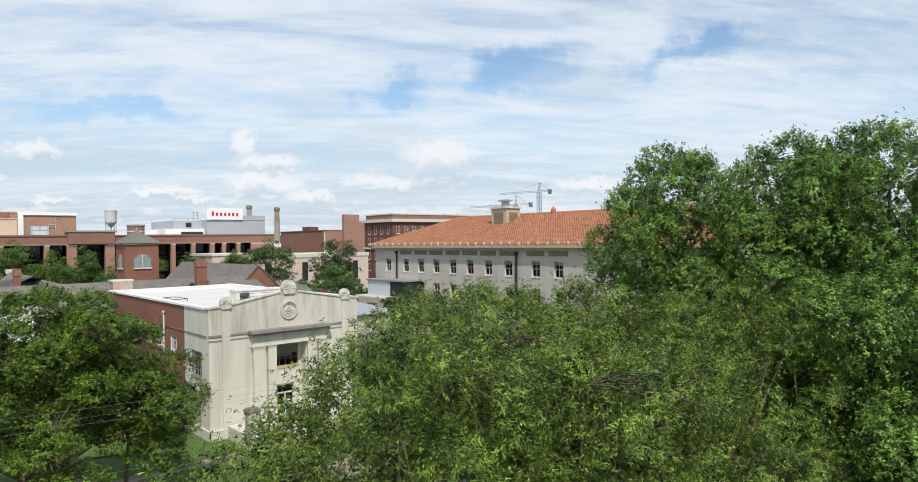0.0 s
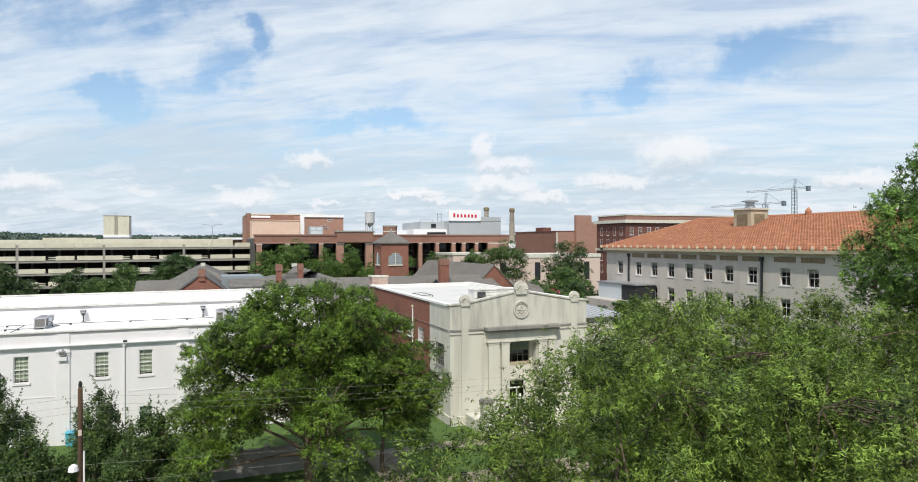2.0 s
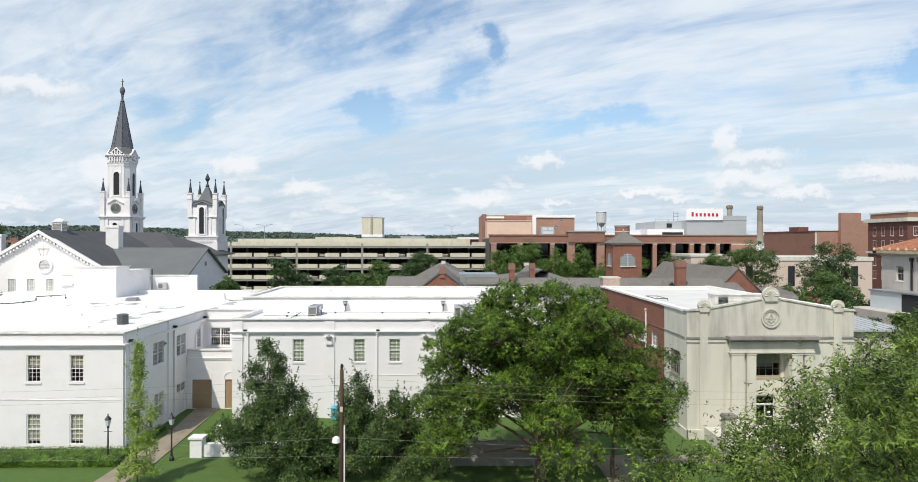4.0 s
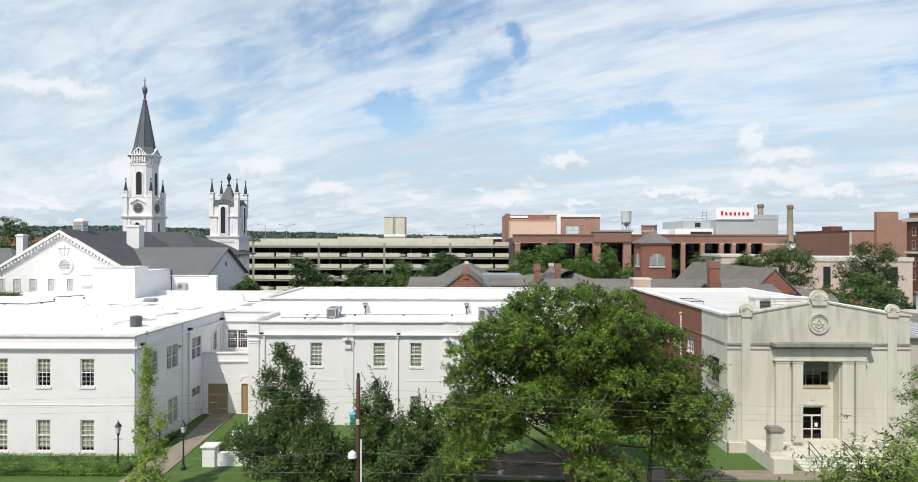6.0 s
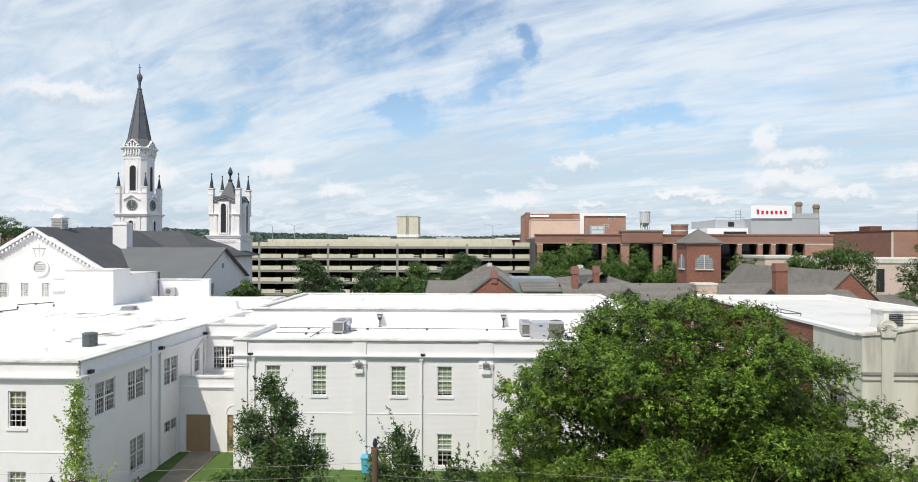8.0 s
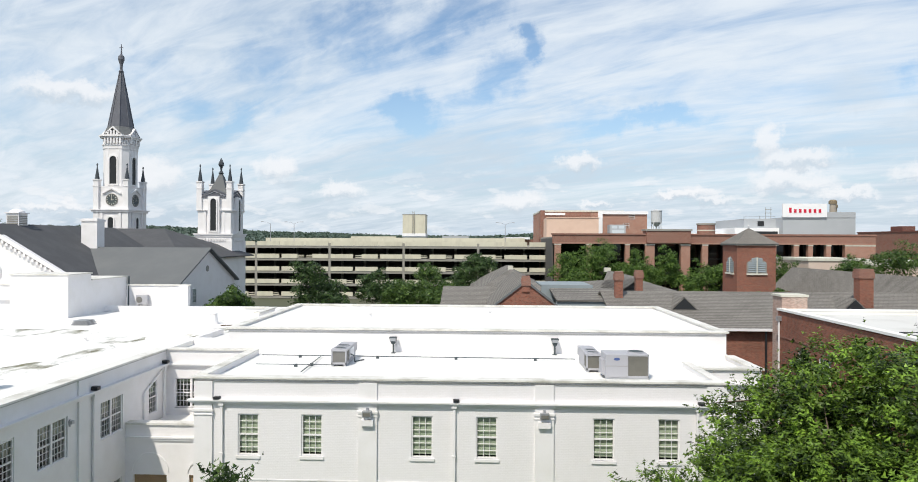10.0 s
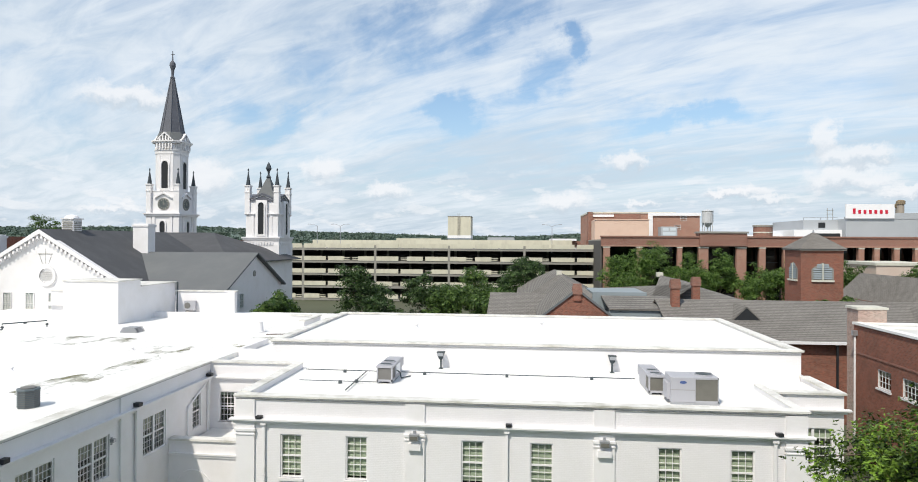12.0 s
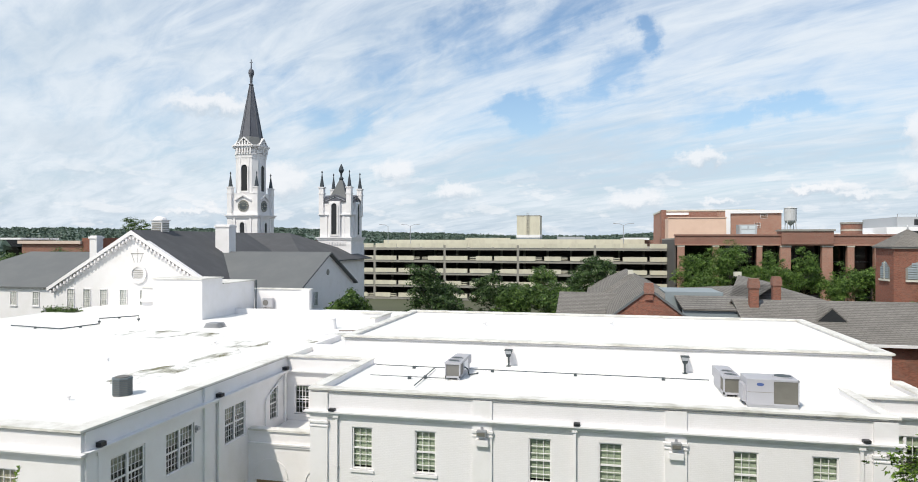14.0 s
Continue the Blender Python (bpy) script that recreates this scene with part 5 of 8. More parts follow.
# ---- church towers ----
def arched_opening(parent, cx, w, z0, z1, face, depth_at):
    """A round-headed dark louvre with a raised white hood, on a face that looks south ('s') or east ('e')."""
    s, dark = Shape(), Shape()
    r = w / 2
    zc = z1 - r
    pts = [(cx - r, z0), (cx + r, z0)] + [(cx + r * math.cos(math.pi * i / 10), zc + r * math.sin(math.pi * i / 10)) for i in range(11)]
    axis = "y" if face == "s" else "x"
    d = (depth_at - 0.02, depth_at + 0.1) if face == "s" else (depth_at - 0.1, depth_at + 0.02)
    dark.prism(pts, *d, axis)
    R = r + 0.22
    outer = [(cx + R * math.cos(math.pi * i / 10), zc + R * math.sin(math.pi * i / 10)) for i in range(11)]
    inner = [(cx + r * math.cos(math.pi * i / 10), zc + r * math.sin(math.pi * i / 10)) for i in range(11)]
    d2 = (depth_at - 0.16, depth_at + 0.05) if face == "s" else (depth_at - 0.05, depth_at + 0.16)
    for i in range(10):
        s.prism([outer[i], outer[i + 1], inner[i + 1], inner[i]], *d2, axis)
    for sg in (-1, 1):
        s.prism([(cx + sg * r, z0), (cx + sg * R, z0), (cx + sg * R, zc), (cx + sg * r, zc)], *d2, axis)
    s.prism([(cx - R - 0.1, z0 - 0.25), (cx + R + 0.1, z0 - 0.25), (cx + R + 0.1, z0), (cx - R - 0.1, z0)], *d2, axis)
    hood = part("window_hood", s, WHITE_PAINT, parent)
    part("belfry_louvre", dark, BLACK_METAL, hood)


def pinnacle(parent, x, y, z0, z1, z2, r=0.42):
    p = part("pinnacle", Shape().box(x - r, x + r, y - r, y + r, z0, z1).box(x - r * 1.25, x + r * 1.25, y - r * 1.25, y + r * 1.25, z1, z1 + 0.2).box(x - r * 1.2, x + r * 1.2, y - r * 1.2, y + r * 1.2, z1 - 1.0, z1 - 0.85), WHITE_PAINT, parent)
    part("spirelet", Shape().turned(x, y, [(r * 0.95, z1 + 0.2), (r * 0.12, z2 - 0.45), (r * 0.32, z2 - 0.35), (r * 0.32, z2 - 0.2), (r * 0.05, z2)], 8), DARK_FINIAL, p)
    return p


def corner_piers(parent, cx, cy, h, z0, z1, w):
    for sx in (-1, 1):
        for sy in (-1, 1):
            x, y = cx + sx * (h - w / 2 + 0.1), cy + sy * (h - w / 2 + 0.1)
            part("corner_pier", Shape().box(x - w / 2, x + w / 2, y - w / 2, y + w / 2, z0, z1), WHITE_PAINT, parent)


def ledge(parent, cx, cy, h, z, grow=0.3, tall=0.35):
    part("ledge", Shape().box(cx - h - grow, cx + h + grow, cy - h - grow, cy + h + grow, z - tall * 0.4, z).box(cx - h - grow * 0.5, cx + h + grow * 0.5, cy - h - grow * 0.5, cy + h + grow * 0.5, z - tall, z - tall * 0.4), WHITE_PAINT, parent)


def gabled_cap(parent, cx, cy, h, z0, rise, mat, over=0.3):
    """Four small gables, one over each face."""
    s = Shape()
    for axis in ("y", "x"):
        c, d = (cx, cy) if axis == "y" else (cy, cx)
        s.prism([(c - h - over, z0), (c, z0 + rise), (c + h + over, z0), (c + h + over, z0 - 0.25), (c, z0 + rise - 0.3), (c - h - over, z0 - 0.25)], d - h - over, d + h + over, axis)
        s.prism([(c - h, z0 - 0.3), (c, z0 + rise - 0.3), (c + h, z0 - 0.3)], d - h - 0.02, d + h + 0.02, axis)
    return part("gables", s, mat, parent)


st = thing("church_steeple", "white church clock tower with dark grey spire", "steeple")
sx, sy = -64.07, 130.1
part("shaft", Shape().box(sx - 2.75, sx + 2.75, sy - 2.75, sy + 2.75, 0, 19.4), WHITE_PAINT, st)
corner_piers(st, sx, sy, 2.75, 0, 19.1, 0.9)
ledge(st, sx, sy, 2.85, 19.6, 0.35, 0.5)
part("clock_stage", Shape().box(sx - 2.45, sx + 2.45, sy - 2.45, sy + 2.45, 19.4, 23.2), WHITE_PAINT, st)
ledge(st, sx, sy, 2.1, 23.3, 0.4, 0.3)


def chamfered(h, c):
    """Plan of a square with its corners cut off."""
    return [(sx + a, sy + b) for a, b in ((-h + c, -h), (h - c, -h), (h, -h + c), (h, h - c), (h - c, h), (-h + c, h), (-h, h - c), (-h, -h + c))]


part("belfry", Shape().prism(chamfered(2.12, 0.78), 23.2, 31.2, "z"), WHITE_PAINT, st)
part("ledge", Shape().prism(chamfered(2.30, 0.82), 29.95, 30.15, "z").prism(chamfered(2.22, 0.80), 29.78, 29.95, "z"), WHITE_PAINT, st)
part("cornice", Shape().prism(chamfered(2.68, 0.94), 31.35, 31.6, "z").prism(chamfered(2.5, 0.88), 31.12, 31.35, "z"), WHITE_PAINT, st)
for a in range(8):
    t_ = math.pi / 8 + a * math.pi / 4
    part("corner_strip", Shape().turned(sx + 2.2 * math.cos(t_), sy + 2.2 * math.sin(t_), [(0.16, 23.3), (0.16, 29.8)], 6), WHITE_PAINT, st)
corb = Shape()
for i in range(6):
    u = -1.25 + i * 0.5
    top = 31.75 + 0.75 * (1 - abs(u) / 1.4)
    corb.box(sx + u - 0.12, sx + u + 0.12, sy - 2.48, sy - 2.12, 30.2, top)
    corb.box(sx + 2.12, sx + 2.48, sy + u - 0.12, sy + u + 0.12, 30.2, top)
for i in range(3):
    u = 0.15 + i * 0.24
    corb.box(sx + 1.34 + u - 0.08, sx + 1.34 + u + 0.08, sy - 2.12 + u - 0.14, sy - 2.12 + u, 30.2, 31.2)
    corb.box(sx - 1.34 - u - 0.08, sx - 1.34 - u + 0.08, sy - 2.12 + u - 0.14, sy - 2.12 + u, 30.2, 31.2)
part("corbels", corb, WHITE_PAINT, st)
part("frieze", Shape().prism(chamfered(2.2, 0.79), 29.4, 29.78, "z"), WHITE_PAINT, st)
for u in (-1.5, 1.5):
    part("pilaster", Shape().box(sx + u - 0.22, sx + u + 0.22, sy - 2.9, sy - 2.74, 12.0, 19.1), WHITE_PAINT, st)
    part("pilaster", Shape().box(sx + 2.74, sx + 2.9, sy + u - 0.22, sy + u + 0.22, 12.0, 19.1), WHITE_PAINT, st)
part("spire_skirt", Shape().turned(sx, sy, [(2.62, 31.75), (2.1, 33.0), (1.9, 33.1)], 8, math.pi / 8), GREY_ROOF, st, "paler grey skirt under the spire")
gab = Shape()
for axis, c, d_ in (("y", sx, sy), ("x", sy, sx)):
    for sg in (-1, 1):
        face = d_ + sg * 2.12
        lo_, hi_ = min(face, d_), max(face, d_)
        gab.prism([(c - 1.4, 31.3), (c + 1.4, 31.3), (c, 32.6)], lo_, hi_, axis)
        near_, out_ = face - sg * 0.2, face + sg * 0.36
        gab.prism([(c - 1.72, 31.42), (c, 32.98), (c + 1.72, 31.42), (c + 1.72, 31.2), (c, 32.72), (c - 1.72, 31.2)], min(near_, out_), max(near_, out_), axis)
part("gables", gab, WHITE_PAINT, st)
for args in ((sx, 1.15, 23.7, 28.2, "s", sy - 2.12), (sy, 1.15, 23.7, 28.2, "e", sx + 2.12), (sx, 0.9, 16.0, 18.3, "s", sy - 2.75), (sy, 0.9, 16.0, 18.3, "e", sx + 2.75)):
    arched_opening(st, *args)
part("spire", Shape().turned(sx, sy, [(2.25, 31.9), (2.05, 32.4), (0.28, 42.3)], 8, math.pi / 8), SPIRE, st, "dark lead-grey octagonal spire")
ribs = Shape()
for i in range(8):
    a = 2 * math.pi * i / 8 + math.pi / 8
    ribs.tube([(sx + 2.08 * math.cos(a), sy + 2.08 * math.sin(a), 32.4), (sx + 0.3 * math.cos(a), sy + 0.3 * math.sin(a), 42.3)], [0.07, 0.05], 5)
part("spire_rib", ribs, SPIRE, st)
part("finial", Shape().turned(sx, sy, [(0.32, 42.2), (0.42, 42.4), (0.2, 42.7), (0.25, 43.6), (0.5, 44.4), (0.45, 44.9), (0.12, 45.3), (0.06, 46.9)], 10), SPIRE, st)
part("cross", Shape().box(sx - 0.3, sx + 0.3, sy - 0.04, sy + 0.04, 46.3, 46.4), SPIRE, st)
for dx in (-1, 1):
    for dy in (-1, 1):
        pinnacle(st, sx + dx * 2.45, sy + dy * 2.45, 19.6, 24.2, 27.0, 0.40)


def clock(parent, m):
    f = part("clock", Shape().turned(0, 0, [(1.0, -0.02), (1.0, 0.1), (0.9, 0.12), (0.9, 0.06)], 28), CONCRETE, parent, "dark round clock face", m)
    part("dial_face", Shape().turned(0, 0, [(0.9, 0.06), (0.02, 0.065)], 28), COND_GREY, f, "dark grey dial")
    for i in range(12):
        a = 2 * math.pi * i / 12
        c, s_ = math.cos(a), math.sin(a)
        mark = Shape().add([(0.62 * c - 0.05 * s_, 0.62 * s_ + 0.05 * c, 0.13), (0.62 * c + 0.05 * s_, 0.62 * s_ - 0.05 * c, 0.13), (0.86 * c + 0.05 * s_, 0.86 * s_ - 0.05 * c, 0.13), (0.86 * c - 0.05 * s_, 0.86 * s_ + 0.05 * c, 0.13)], [(0, 1, 2, 3)])
        part("dial_mark", mark, STONE, f)
    part("minute_hand", Shape().add([(-0.05, -0.1, 0.14), (0.05, -0.1, 0.14), (0.02, 0.6, 0.14), (-0.02, 0.6, 0.14)], [(0, 1, 2, 3)]), STONE, f)
    part("hour_hand", Shape().add([(-0.1, -0.06, 0.145), (-0.1, 0.06, 0.145), (0.4, 0.02, 0.145), (0.4, -0.02, 0.145)], [(0, 3, 2, 1)]), STONE, f)
    return f


clock(st, Matrix.Translation((sx, sy - 2.47, 21.1)) @ pose(0, 0, 0, 90, 0, 0))
clock(st, Matrix.Translation((sx + 2.47, sy, 21.1)) @ pose(0, 0, 0, 90, 0, 90))
hd = Shape()
hd.prism([(sx - 1.5, 22.2), (sx, 23.1), (sx + 1.5, 22.2), (sx + 1.5, 22.0), (sx, 22.8), (sx - 1.5, 22.0)], sy - 2.75, sy - 2.45)
hd.prism([(sy - 1.5, 22.2), (sy, 23.1), (sy + 1.5, 22.2), (sy + 1.5, 22.0), (sy, 22.8), (sy - 1.5, 22.0)], sx + 2.45, sx + 2.75, "x")
part("clock_hood", hd, WHITE_PAINT, st)

tw = thing("church_tower", "white square church tower with dark pinnacles", "tower")
tx, ty = -47.8, 131.4
part("shaft", Shape().box(tx - 2.95, tx + 2.95, ty - 2.95, ty + 2.95, 0, 15.4), WHITE_PAINT, tw)
corner_piers(tw, tx, ty, 2.95, 0, 14.6, 1.0)
ledge(tw, tx, ty, 2.95, 15.75, 0.3, 0.5)
tc = Shape()
for i in range(9):
    u = -1.9 + i * 0.475
    tc.box(tx + u - 0.13, tx + u + 0.13, ty - 3.12, ty - 2.95, 14.5, 14.95).box(tx + 2.95, tx + 3.12, ty + u - 0.13, ty + u + 0.13, 14.5, 14.95)
part("corbels", tc, WHITE_PAINT, tw)
part("belfry", Shape().box(tx - 2.6, tx + 2.6, ty - 2.6, ty + 2.6, 15.4, 21.9), WHITE_PAINT, tw)
corner_piers(tw, tx, ty, 2.6, 15.7, 19.3, 1.0)
ledge(tw, tx, ty, 2.65, 19.6, 0.3, 0.35)
for args in ((tx, 0.95, 16.2, 21.4, "s", ty - 3.02), (ty, 0.95, 16.2, 21.4, "e", tx + 3.02), (ty, 1.3, 8.5, 12.6, "e", tx + 2.95)):
    arched_opening(tw, *args)
part("window_bay", Shape().box(tx - 0.95, tx + 0.95, ty - 3.02, ty - 2.6, 15.75, 21.75), WHITE_PAINT, tw)
part("window_bay", Shape().box(tx + 2.6, tx + 3.02, ty - 0.95, ty + 0.95, 15.75, 21.75), WHITE_PAINT, tw)
for u in (-1.55, 1.55):
    part("pilaster", Shape().box(tx + u - 0.2, tx + u + 0.2, ty - 2.78, ty - 2.6, 15.75, 19.3), WHITE_PAINT, tw)
    part("pilaster", Shape().box(tx + 2.6, tx + 2.78, ty + u - 0.2, ty + u + 0.2, 15.75, 19.3), WHITE_PAINT, tw)
gabled_cap(tw, tx, ty, 2.45, 21.7, 1.1, WHITE_PAINT, 0.2)
gabled_cap(tw, tx, ty, 2.55, 21.83, 1.12, SPIRE, 0.22)
part("roof", Shape().turned(tx, ty, [(2.9, 22.0), (1.75, 23.1), (0.95, 24.5), (0.35, 25.6), (0.3, 25.8)], 4, math.pi / 4), GREY_ROOF, tw, "grey slate pyramid roof")
part("finial", Shape().turned(tx, ty, [(0.3, 25.6), (0.45, 25.8), (0.15, 26.2), (0.2, 26.7), (0.5, 27.2), (0.35, 27.7), (0.05, 28.3)], 8), DARK_FINIAL, tw)
for dx in (-1, 1):
    for dy in (-1, 1):
        pinnacle(tw, tx + dx * 2.45, ty + dy * 2.45, 19.6, 24.0, 27.0, 0.42)

# ---- parking garage ----
gar = thing("parking_garage", "long beige concrete parking garage with five open decks", "parking garage")
GX0, GX1, GY = -68.0, 13.6, 188.0
for k in range(6):
    z = k * 3.2 - 2.35
    part("deck", Shape().box(GX0, GX1, GY + 0.3, GY + 45, z - 0.55, z - 0.2), CONCRETE, gar)
    part("edge_beam", Shape().box(GX0, GX1, GY, GY + 0.5, z - 0.75, z - 0.2), CONCRETE, gar)
bays = 13
bw = (GX1 - GX0) / bays
rng = random.Random(3)
for k in range(1, 6):
    z = k * 3.2 - 2.35
    for b in range(bays):
        x0 = GX0 + b * bw
        gap = 1.6 if rng.random() < 0.55 and k < 5 else 0.0
        a, c = (x0 + 0.3 + gap, x0 + bw - 0.3) if rng.random() < 0.5 else (x0 + 0.3, x0 + bw - 0.3 - gap)
        part("spandrel", Shape().box(a, c, GY - 0.15, GY + 0.1, z - 0.15, z + 0.95), BEIGE, gar)
        if gap:
            g0 = x0 + 0.3 if a > x0 + 0.4 else c
            part("rail", Shape().box(g0, g0 + gap, GY - 0.02, GY + 0.06, z + 0.05, z + 0.25).box(g0, g0 + gap, GY - 0.02, GY + 0.06, z + 0.5, z + 0.68), BEIGE, gar)
for b in range(0, bays + 1):
    if b % 3 == 1 or b == bays:
        part("column", Shape().box(GX0 + b * bw - 0.28, GX0 + b * bw + 0.28, GY - 0.05, GY + 0.5, 0, 14.2), CONCRETE, gar)
for b in range(bays):
    part("inner_column", Shape().box(GX0 + b * bw - 0.3, GX0 + b * bw + 0.3, GY + 15, GY + 15.6, 0, 13.4), CONCRETE, gar)
# dark-coloured wall that stands for the shade deep inside the decks
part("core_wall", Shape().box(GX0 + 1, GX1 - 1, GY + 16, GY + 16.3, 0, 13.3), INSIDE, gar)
part("back_wall", Shape().box(GX0, GX1, GY + 44.6, GY + 45, 0, 13.8).box(GX0, GX0 + 0.3, GY + 0.5, GY + 45, 0, 13.6).box(GX1 - 0.3, GX1, GY + 0.5, GY + 45, 0, 13.6), CONCRETE, gar)
part("upper_parapet", Shape().box(-38, 8, GY + 22, GY + 22.3, 12, 15.75), BEIGE, gar)
part("upper_parapet", Shape().box(GX0, -38.5, GY + 26, GY + 26.3, 12, 15.6), BEIGE, gar)
part("upper_parapet", Shape().box(-43.5, -30, GY + 30, GY + 30.3, 13.0, 16.2), BEIGE, gar)
hut = thing("stair_tower", "beige concrete lift tower with ladder on the garage roof", "tower")
part("shaft", Shape().box(-27.6, -20.9, 215, 222, 13.0, 22.6), BEIGE, hut)
part("stripe", Shape().box(-27.7, -20.8, 214.9, 222.1, 16.3, 17.1), WHITE_SIGN, hut)
part("stripe", Shape().box(-27.68, -20.82, 214.92, 222.08, 15.9, 16.3), BLUE_ROOF, hut)
part("cap", Shape().box(-27.7, -20.8, 214.9, 222.1, 22.6, 22.75), CONCRETE, hut)
lad = Shape().box(-24.7, -24.62, 214.8, 214.9, 17, 23.6).box(-24.1, -24.02, 214.8, 214.9, 17, 23.6)
for i in range(16):
    lad.box(-24.7, -24.02, 214.82, 214.88, 17.2 + i * 0.4, 17.26 + i * 0.4)
part("ladder", lad, CONCRETE, hut)


def deck_lamp(x, y, z, arms):
    o = thing("deck_lamp", "tall grey lamp mast on the garage roof", "street lamp", group="garage lamps")
    part("mast", Shape().tube([(x, y, z - 1), (x, y, z + 6)], [0.11, 0.07], 6), METAL, o)
    for s_ in arms:
        part("arm", Shape().tube([(x, y, z + 5.9), (x + s_ * 1.0, y, z + 6.4), (x + s_ * 2.4, y, z + 6.5)], [0.05, 0.05, 0.04], 5).box(x + s_ * 2.2 - 0.4, x + s_ * 2.2 + 0.4, y - 0.15, y + 0.15, z + 6.4, z + 6.55), METAL, o)


for x, arms in ((-62.0, (-1,)), (-55.5, (-1, 1)), (2.0, (-1, 1))):
    deck_lamp(x, GY + 12, 13.4, arms)

# ---- brick office block with tall piers ----
off = thing("brick_office_block", "long red brick office block with dark recessed windows", "building")
OY = 172.0


def ox(px):
    return 11.6 + (px - 951) * 0.1278


part("entablature", Shape().box(ox(951), ox(1511), OY, OY + 1.2, 14.5, 16.35), BROWN_BRICK, off)
part("coping", Shape().box(ox(950), ox(1512), OY - 0.2, OY + 1.4, 16.35, 16.7), BROWN_BRICK, off)
part("band", Shape().box(ox(951), ox(1511), OY - 0.1, OY, 14.35, 14.65), ORANGE_BRICK, off)
part("raised_parapet", Shape().box(ox(1115), ox(1192), OY - 0.5, OY + 3, 14.6, 17.3), BROWN_BRICK, off)
part("coping", Shape().box(ox(1113), ox(1194), OY - 0.7, OY + 3.2, 17.3, 17.7), CONCRETE, off)
part("roof", Shape().box(ox(951), ox(1511), OY + 1.2, OY + 34, 15.6, 15.9), CONCRETE, off)
cols = [(955, 966), (1011, 1020), (1079, 1087), (1114, 1130), (1176, 1192), (1213, 1223), (1252, 1260), (1294, 1302), (1333, 1341), (1371, 1380), (1396, 1404), (1427, 1435), (1459, 1511)]
for a, b in cols:
    part("pier", Shape().box(ox(a), ox(b), OY + 0.05, OY + 1.15, 0, 14.3), ORANGE_BRICK, off)
    part("pier_cap", Shape().box(ox(a) - 0.06, ox(b) + 0.06, OY - 0.03, OY + 1.0, 14.05, 14.36), STONE, off)
for (a0, a), (b, b1) in zip(cols[:-1], cols[1:]):
    w = part("window", Shape().box(ox(a), ox(b), OY + 2.4, OY + 2.5, 10.9, 11.1), BLACK_METAL, off)
    for z in (7.4, 3.6):
        part("floor_band", Shape().box(ox(a), ox(b), OY + 2.4, OY + 2.5, z, z + 0.4), BLACK_METAL, w)
    p = part("pane", Shape().add([(ox(a), OY + 2.55, 0), (ox(b), OY + 2.55, 0), (ox(b), OY + 2.55, 14.4), (ox(a), OY + 2.55, 14.4)], [(0, 1, 2, 3)]), DARK_GLASS, w)
# inner and end walls coloured dark, as the unlit space behind the glass
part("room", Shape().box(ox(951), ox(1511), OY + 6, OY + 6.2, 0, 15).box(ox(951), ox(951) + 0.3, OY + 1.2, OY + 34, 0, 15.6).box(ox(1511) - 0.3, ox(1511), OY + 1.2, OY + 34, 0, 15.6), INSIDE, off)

tall = thing("tall_brick_building", "orange brick building with white trimmed parapets", "building")
part("wall", Shape().box(11.6, 40.2, 201, 225, 0, 22.9), ORANGE_BRICK, tall)
part("coping", Shape().box(11.5, 34, 200.8, 225, 22.9, 23.3), STONE, tall)
part("roof_block", Shape().box(18.5, 25, 200.7, 210, 16, 22.8), BROWN_BRICK, tall)
part("trim", Shape().box(12.4, 18.2, 200.7, 201, 22.0, 22.6), WHITE_SIGN, tall)
part("trim", Shape().box(27, 40.4, 200.6, 201, 22.3, 23.1).box(27, 28.2, 200.6, 201, 17, 22.3), WHITE_SIGN, tall)
part("side_tower", Shape().box(11.5, 12.7, 200.6, 203, 0, 23.3), BROWN_BRICK, tall)
part("peach_box", Shape().box(12.3, 25.6, 192, 200, 14, 20.9), PEACH, tall, "peach stucco block")
part("parapet", Shape().box(12.2, 25.7, 191.8, 192, 20.9, 21.1), PEACH, tall)
for x0, z0 in ((35.3, 21.0), (33.8, 18.6)):
    sash_window(1.6, 1.3, 2, 2, tall, south(x0, 200.95, z0), blind=0, depth=0.01, sill=False)
plant = thing("cooling_unit", "pale grey rooftop cooling unit", "rooftop unit")
part("body", Shape().box(28.2, 32.0, 190, 194, 15.9, 19.2), PALE_WALL, plant)
part("fan", Shape().box(28.6, 31.6, 189.9, 190, 17.0, 17.9).box(28.6, 29.9, 189.9, 190, 18.2, 18.9).box(30.3, 31.6, 189.9, 190, 18.2, 18.9), SCREEN, plant)

tank = thing("water_tower", "silver steel water tank on four legs", "water tower")
wx, wy = 104.6, 430.0
part("tank", Shape().turned(wx, wy, [(0.5, 24.8), (2.9, 27.0), (3.3, 27.6), (3.3, 34.4), (3.5, 34.5), (3.5, 34.8), (0.3, 35.8)], 18), TANK_METAL, tank)
for a in range(4):
    t_ = math.pi / 4 + a * math.pi / 2
    part("leg", Shape().tube([(wx + 3.1 * math.cos(t_), wy + 3.1 * math.sin(t_), 27.8), (wx + 4.2 * math.cos(t_), wy + 4.2 * math.sin(t_), 0)], [0.25, 0.3], 6), TANK_METAL, tank)
part("riser", Shape().tube([(wx, wy, 0), (wx, wy, 25)], [0.45, 0.45], 8), TANK_METAL, tank)
